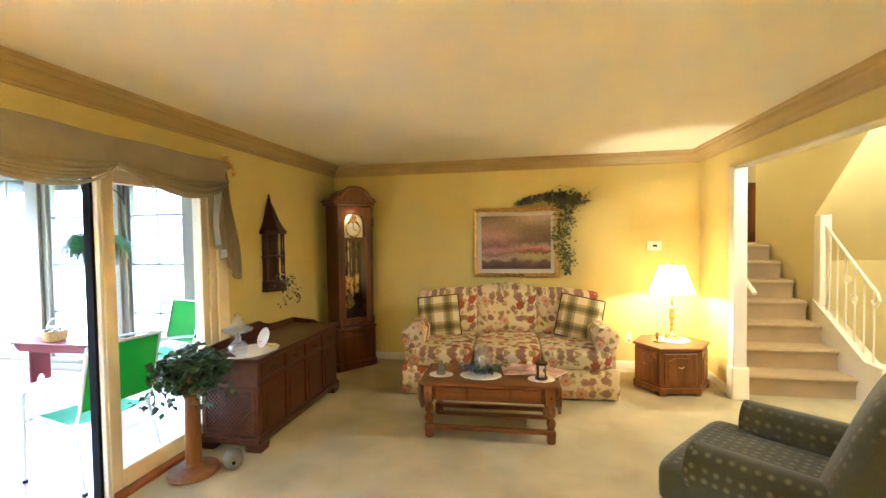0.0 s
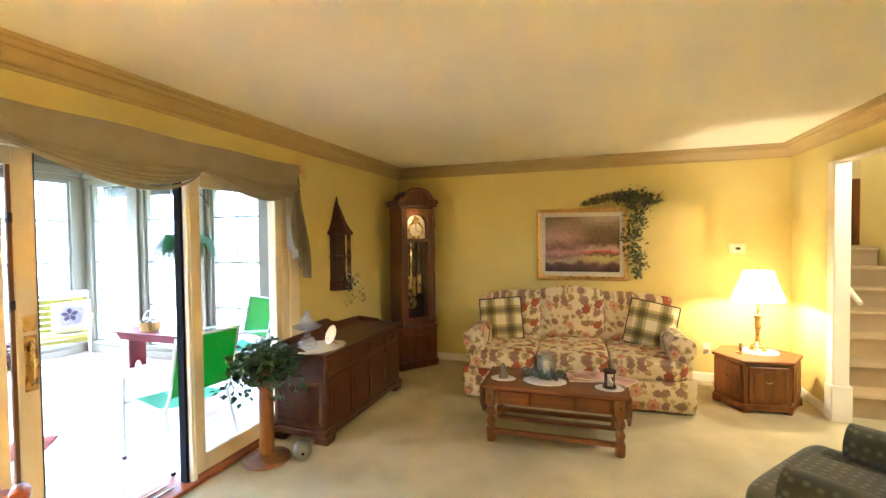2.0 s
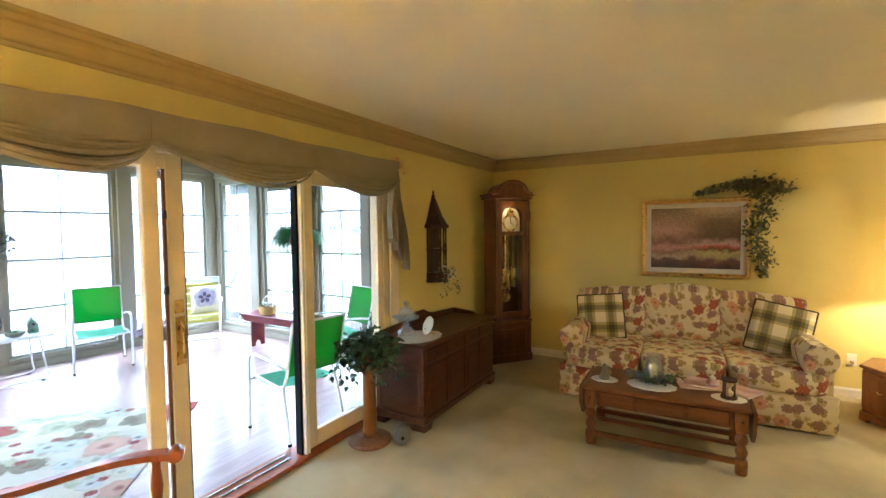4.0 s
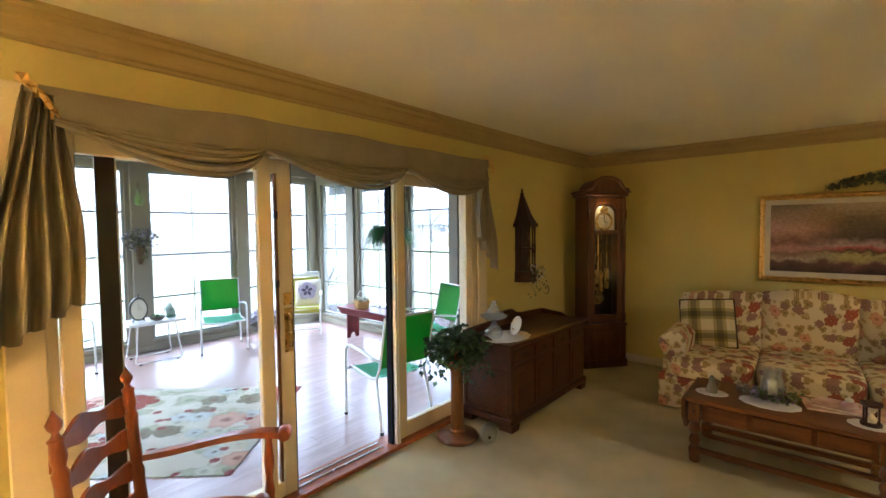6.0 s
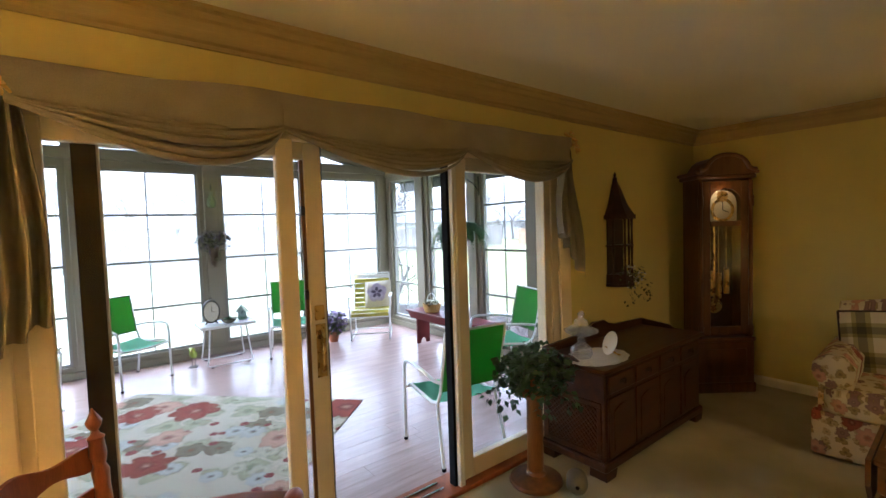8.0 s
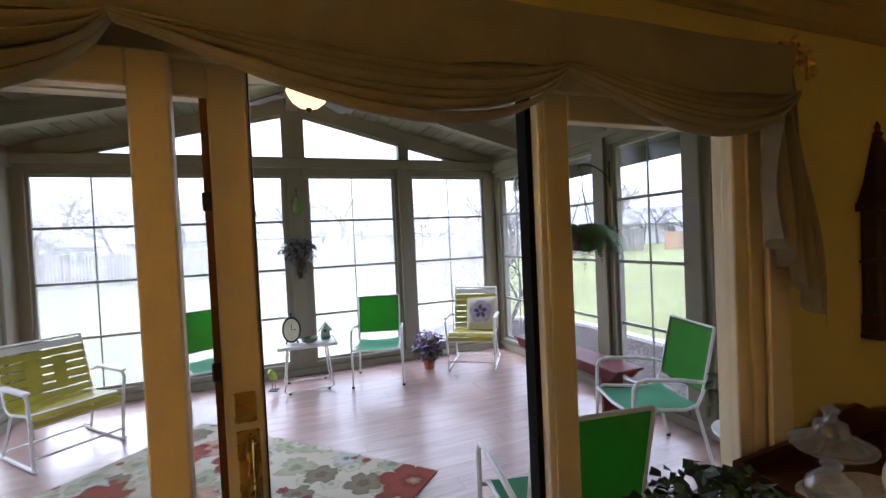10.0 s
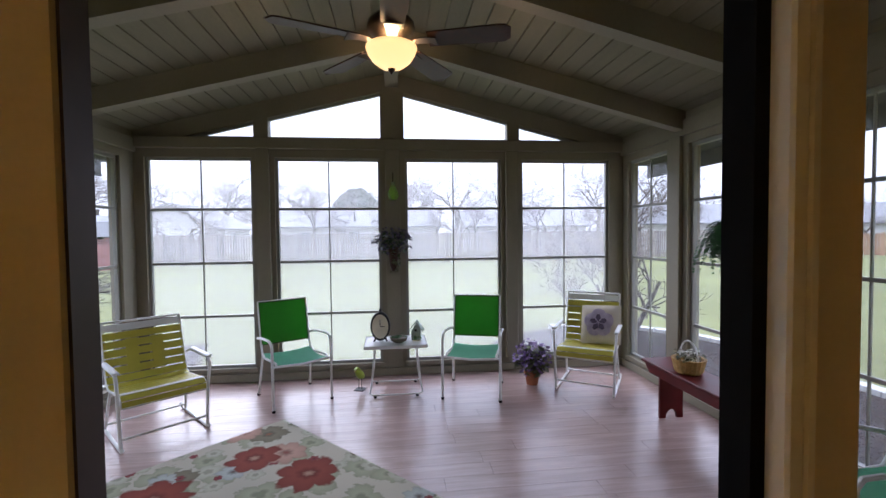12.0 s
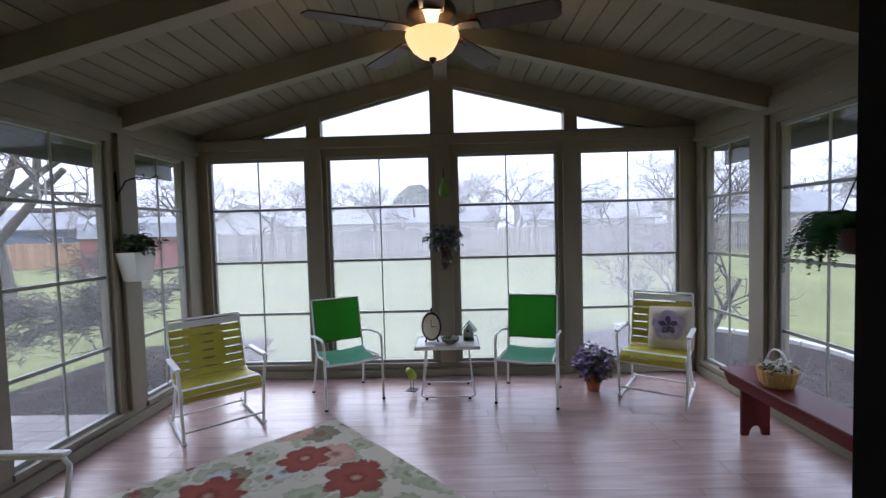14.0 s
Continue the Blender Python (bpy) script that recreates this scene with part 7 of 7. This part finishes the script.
part("body", Bm().prism([(-0.045, 0), (0.045, 0), (0.045, 0.10), (0, 0.16), (-0.045, 0.10)], "y", -0.045, 0.045), "mint", bh)
part("roof", Bm().prism([(-0.075, 0.085), (0, 0.175), (0.075, 0.085), (0.075, 0.097), (0, 0.19), (-0.075, 0.097)], "y", -0.06, 0.06), "mint", bh)
# no opening here: a black disc paints the entrance's dark inside
part("hole", Bm().lathe([(0.013, 0), (0.013, 0.003), (0.001, 0.003)], n=12), "black", bh, at=pose(0, -0.045, 0.10, 90))
stuff_part("moss", bush(rs, 60, 0.025, 0.05, 0.03, 0.025, 0.3), "fern", bh, at=pose(0, -0.05, 0.03))
bd = thing("bird_ornament", -6.50, 1.23, 0, 70, "lime green bird garden ornament on wire legs", "ornament")
M["lime"] = mat("lime_paint", (0.33, 0.46, 0.03), 0.4, vary=0.15, scale=14)
part("body", Bm().tube([(0.0, 0.10, 0.10), (0, 0.06, 0.115), (0, 0.0, 0.15), (0, -0.05, 0.20), (0, -0.075, 0.225), (0, -0.10, 0.225)], [0.006, 0.025, 0.042, 0.034, 0.028, 0.008], 12), "lime", bd, smooth=True)
part("beak", Bm().tube([(0, -0.10, 0.225), (0, -0.14, 0.218)], [0.008, 0.001], 6), "wicker", bd)
for s in (-0.015, 0.015):
    part("leg", Bm().tube([(s, 0.0, 0.11), (s, 0.0, 0.005)], 0.003, 5), "iron", bd)
part("base", Bm().box(-0.05, 0.05, -0.05, 0.05, 0, 0.006, 0.002), "iron", bd)

fp = thing("flower_pot", -6.42, 2.985, 0, 0, "terracotta pot of lavender silk flowers on the floor", "plant")
part("pot", Bm().lathe([(0.055, 0), (0.075, 0.11), (0.085, 0.115), (0.085, 0.145), (0.072, 0.145), (0.07, 0.12), (0.004, 0.12)], n=22), "terracotta", fp, smooth=True)
rv = random.Random(6)
stuff_part("leaves", bush(rv, 200, 0.085, 0.20, 0.20, 0.15, 0.3), "leaf_dull", fp, at=pose(0, 0, 0.25))
stuff_part("petals", bush(rv, 380, 0.050, 0.20, 0.20, 0.18, 0.5, 0.9), "purple", fp, at=pose(0, 0, 0.29))

be = thing("bench", -4.88, 3.87, 0, 0, "barn red painted wooden bench with cut out ends", "bench")
part("seat", Bm().box(-0.78, 0.78, -0.145, 0.145, 0.43, 0.452, 0.006), "red_paint", be)
for y in (-0.115, 0.115):
    part("apron", Bm().prism([(-0.76, 0.43), (0.76, 0.43), (0.68, 0.35), (-0.68, 0.35)], "y", y - 0.011, y + 0.011), "red_paint", be)
for x in (-0.575, 0.575):
    leg = [(-0.102, 0.0), (-0.05, 0.0)] + [(-0.05 * math.cos(math.pi * k / 8), 0.075 * math.sin(math.pi * k / 8)) for k in range(1, 8)] + [(0.05, 0.0), (0.102, 0.0), (0.102, 0.43), (-0.102, 0.43)]
    part("leg", Bm().prism(leg, "x", x - 0.012, x + 0.012), "red_paint", be)
bk = thing("flower_basket", -5.22, 3.86, 0.452, 0, "honey wicker basket of white and green silk flowers", "basket")
n = 40
part("basket", Bm().loft([[(r * (1 + 0.03 * (i % 2)) * math.cos(2 * math.pi * i / n), r * (1 + 0.03 * (i % 2)) * math.sin(2 * math.pi * i / n), z) for i in range(n)] for r, z in ((0.085, 0), (0.10, 0.02), (0.115, 0.09), (0.122, 0.115), (0.105, 0.112), (0.09, 0.08))]), "wicker", bk)
part("handle", Bm().tube([(0.11 * math.cos(math.pi * k / 12), 0, 0.10 + 0.15 * math.sin(math.pi * k / 12)) for k in range(13)], 0.007, 6), "strap_white", bk)
stuff_part("petals", bush(rv, 90, 0.035, 0.10, 0.10, 0.05, 0.3, 0.8), "white_petal", bk, at=pose(0, 0, 0.14))
stuff_part("leaves", bush(rv, 90, 0.04, 0.12, 0.12, 0.05, 0.3), "leaf_dull", bk, at=pose(0, 0, 0.13))

# ---- hanging and wall plants ----
fn = thing("hanging_fern", -4.60, 3.88, 1.52, 0, "green fern in a hanging basket by the window", "plant")
part("pot", Bm().lathe([(0.09, -0.13), (0.125, -0.10), (0.145, 0.0), (0.152, 0.01), (0.14, 0.01), (0.004, -0.01)], n=22), "walnut", fn, smooth=True)
fr2 = Bm()
rf2 = random.Random(44)
for k in range(95):
    a, reach, rise = rf2.uniform(0, 6.283), rf2.uniform(0.17, 0.31), rf2.uniform(0.06, 0.17)
    for j in range(26):
        t = j / 25
        r = 0.05 + reach * (1 - (1 - t) ** 1.6)
        z = rise * math.sin(min(1, t * 1.4) * math.pi * 0.6) - 0.30 * t ** 2.2 * rf2.uniform(0.97, 1.03) * (reach / 0.3)
        c = Vector((r * math.cos(a), r * math.sin(a), z))
        w = 0.055 * math.sin(math.pi * (0.12 + 0.85 * t)) + 0.006
        sd = Vector((-math.sin(a), math.cos(a), 0))
        ou_ = Vector((math.cos(a), math.sin(a), -0.5))
        for s in (-1, 1):
            fr2.add([tuple(c), tuple(c + sd * s * w + ou_ * 0.016 + Vector((0, 0, -0.006))), tuple(c + ou_ * 0.024)], [(0, 1, 2)])
stuff_part("fronds", fr2, "fern", fn)
part("hanger", Bm().tube([(0.14, 0, 0.0), (0, 0, 0.42)], 0.004, 5).tube([(-0.07, 0.12, 0.0), (0, 0, 0.42)], 0.004, 5).tube([(-0.07, -0.12, 0.0), (0, 0, 0.42)], 0.004, 5).tube([(0, 0, 0.42), (0, 0, 0.60)], 0.004, 5), "iron", fn)
hb = thing("plant_bracket", -4.60, SR, 2.10, 0, "black iron scroll plant bracket on the window post", "bracket")
part("arm", Bm().tube([(-0.05, 0, -0.10), (-0.03, -0.10, 0.0), (0, -0.25, 0.05), (0, -0.36, 0.055), (0, -0.40, 0.03), (0, -0.38, 0.01)], 0.007, 6).tube([(-0.05, -0.006, -0.14), (-0.05, -0.006, 0.10)], 0.009, 6), "iron", hb)
wb = thing("plant_bracket", -5.80, SL, 2.02, 0, "black iron scroll plant bracket on the window post", "bracket")
sc2 = [(-0.02 - 0.02 * math.cos(k), 0.16 + 0.03 * math.sin(k), 0.06 + 0.025 * math.cos(k)) for k in (0, 1, 2, 3, 4, 5)]
part("arm", Bm().tube([(0.06, 0.012, -0.10), (0.05, 0.08, 0.02), (0.0, 0.14, 0.06), (-0.06, 0.20, 0.05), (-0.10, 0.24, 0.08), (-0.13, 0.25, 0.06)], 0.007, 6).tube(sc2, 0.006, 6).tube([(0.06, 0.008, -0.14), (0.06, 0.008, 0.10)], 0.009, 6), "iron", wb)
wp = thing("wall_planter", -5.83, SL + 0.10, 1.22, 0, "white pocket planter with green leaves on the window post", "planter")
part("pot", Bm().loft([[(sx * w, sy * d - 0.02, z) for sx, sy in ((-1, -1), (1, -1), (1, 1), (-1, 1))] for w, d, z in ((0.085, 0.06, 0), (0.135, 0.08, 0.24), (0.125, 0.07, 0.24), (0.08, 0.05, 0.02))]), "strap_white", wp)
stuff_part("leaves", bush(rv, 260, 0.06, 0.20, 0.13, 0.09, 0.3), "leaf", wp, at=pose(0, 0.02, 0.31))
pd = thing("glass_bulb_vase", GX + 0.07, 1.585, 1.92, 0, "green glass bulb vase hanging on the centre post", "vase")
part("bulb", Bm().lathe([(0.012, 0.0), (0.045, 0.015), (0.058, 0.06), (0.045, 0.11), (0.022, 0.155), (0.020, 0.20), (0.017, 0.20), (0.018, 0.155), (0.04, 0.11), (0.053, 0.06), (0.04, 0.018), (0.004, 0.005)], n=20), "green_glass", pd, smooth=True)
part("hook", Bm().box(-0.066, -0.05, -0.012, 0.012, 0.16, 0.33, 0.003).tube([(-0.05, 0, 0.30), (-0.01, 0, 0.30), (0, 0, 0.25), (0, 0, 0.20)], 0.005, 6), "iron", pd)
wf = thing("wall_flowers", GX + 0.01, 1.58, 1.42, 0, "dark violet silk flowers and ivy in a wall pocket", "flowers")
part("pocket", Bm().lathe([(0.012, -0.26), (0.04, -0.20), (0.065, 0.0), (0.06, 0.0), (0.004, -0.02)], (0.07, 0, 0), 16), "walnut", wf, smooth=True)
M["violet"] = mat("dusky_violet_petal", (0.055, 0.040, 0.075), 0.6, vary=0.4, scale=20, island=0.4, tint=(0.16, 0.15, 0.22))
stuff_part("leaves", bush(rv, 150, 0.06, 0.11, 0.19, 0.16, 0.3), "leaf", wf, at=pose(0.11, 0, 0.06))
stuff_part("petals", bush(rv, 220, 0.045, 0.12, 0.22, 0.15, 0.5, 0.9), "violet", wf, at=pose(0.11, 0, 0.08))
stuff_part("trailing_leaves", bush(rv, 60, 0.05, 0.04, 0.06, 0.15, 0.2), "leaf_dull", wf, at=pose(0.10, 0.02, -0.15))
po = thing("potted_plant", -3.10, 3.75, 0, 0, "leafy green plant on a white stool by the window", "plant")
part("stool_top", Bm().lathe([(0.17, 0.36), (0.175, 0.372), (0.17, 0.385)], n=24), "tube", po, smooth=True)
for k in range(3):
    a = radians(120 * k + 20)
    part("stool_leg", Bm().tube([(0.10 * math.cos(a), 0.10 * math.sin(a), 0.36), (0.16 * math.cos(a), 0.16 * math.sin(a), 0.0)], 0.010, 6), "tube", po)
part("pot", Bm().lathe([(0.07, 0.385), (0.095, 0.50), (0.085, 0.50), (0.004, 0.49)], n=20), "strap_white", po, smooth=True)
stuff_part("leaves", bush(rv, 190, 0.085, 0.18, 0.18, 0.15, 0.3), "leaf", po, at=pose(0, 0, 0.60))

# ---- ceiling fan ----
fan = thing("ceiling_fan", -4.675, 1.583, 0, 0, "five blade bronze ceiling fan with a lit alabaster bowl light", "ceiling fan")
part("canopy", Bm().lathe([(0.075, 3.15), (0.075, 3.11), (0.04, 3.08), (0.014, 3.07)], n=24), "bronze", fan, smooth=True)
part("downrod", Bm().lathe([(0.013, 2.82), (0.013, 3.09)], n=12), "bronze", fan)
part("motor", Bm().lathe([(0.05, 2.84), (0.10, 2.825), (0.135, 2.79), (0.14, 2.755), (0.125, 2.73), (0.085, 2.70), (0.08, 2.675), (0.10, 2.66), (0.05, 2.655)], n=32), "bronze", fan, smooth=True)
part("bowl", Bm().lathe([(0.148, 2.652), (0.150, 2.642), (0.138, 2.61), (0.112, 2.57), (0.07, 2.538), (0.02, 2.526), (0.002, 2.525)], n=36, caps=False), "bowl", fan, "lit alabaster glass bowl", smooth=True)
part("finial", Bm().lathe([(0.022, 2.53), (0.020, 2.515), (0.010, 2.505), (0.002, 2.495)], n=12), "bronze", fan, smooth=True)
for k in range(5):
    a = 72 * k + 2
    m = pose(0, 0, 2.685, 0, 0, a)
    part("blade_iron", Bm().grid(lambda u, v: (0.10 + 0.17 * u, (v - 0.5) * (0.05 + 0.05 * u), -0.02 + 0.015 * math.sin(u * 3)), 6, 3, 0.006), "bronze", fan, at=m)
    out = lambda u: 0.060 + 0.018 * u - 0.045 * max(0, (u - 0.9) / 0.1) ** 2
    part("blade", Bm().grid(lambda u, v: (0.22 + 0.47 * u, (v - 0.5) * 2 * out(u), 0.0 - (v - 0.5) * 0.028), 16, 4, 0.008), "walnut", fan, "dark wooden fan blade", at=m)

# ---- rug ----
rugm = Matrix.Translation((-5.84, 0.64, 0.0)) @ Matrix.Rotation(math.atan2(1.604, 1.688), 4, "Z")
rug = part("area_rug", Bm().box(0, 2.33, -1.62, 0, 0.001, 0.009, 0.003), "rug")
rug.matrix_basis = rugm
tagged(rug, "cream area rug woven with rust flowers and sage leaves", "rug")

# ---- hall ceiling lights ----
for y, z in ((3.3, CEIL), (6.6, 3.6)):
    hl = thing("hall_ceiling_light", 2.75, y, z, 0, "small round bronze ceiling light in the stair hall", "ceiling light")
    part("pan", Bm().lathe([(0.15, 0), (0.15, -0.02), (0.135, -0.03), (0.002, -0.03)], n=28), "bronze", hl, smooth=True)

# ---- floor boards of the sunroom ----
sunfloor = setting("floor_sunroom", Bm().box(GX - 0.05, DO + 0.06, SL - 0.05, SR + 0.05, -0.14, -0.012), "laminate", "reddish brown wood plank laminate floor of the sunroom", "floor")
PW, PL = 0.152, 1.22
plank_mesh = Bm().box(-PW / 2 + 0.0003, PW / 2 - 0.0003, -PL / 2 + 0.0004, PL / 2 - 0.0004, -0.012, 0.0, 0.0007).mesh("floor_plank", M["laminate"])
rp = random.Random(2)
x = GX + PW / 2
while x < DO + 0.05:
    y = SL - rp.uniform(0.0, 1.0)
    while y < SR:
        a, b = max(y, SL), min(y + PL, SR)
        if b - a > 0.05:
            if b - a > PL - 0.001:
                o = new("floor_plank", plank_mesh)
                o.location = (x, (a + b) / 2, 0)
            else:
                o = new("floor_plank", Bm().box(-PW / 2 + 0.0003, PW / 2 - 0.0003, (a - b) / 2 + 0.0008, (b - a) / 2 - 0.0008, -0.012, 0, 0.0007).mesh("floor_plank", M["laminate"]))
                o.location = (x, (a + b) / 2, 0)
            o.parent = sunfloor
        y += PL
    x += PW
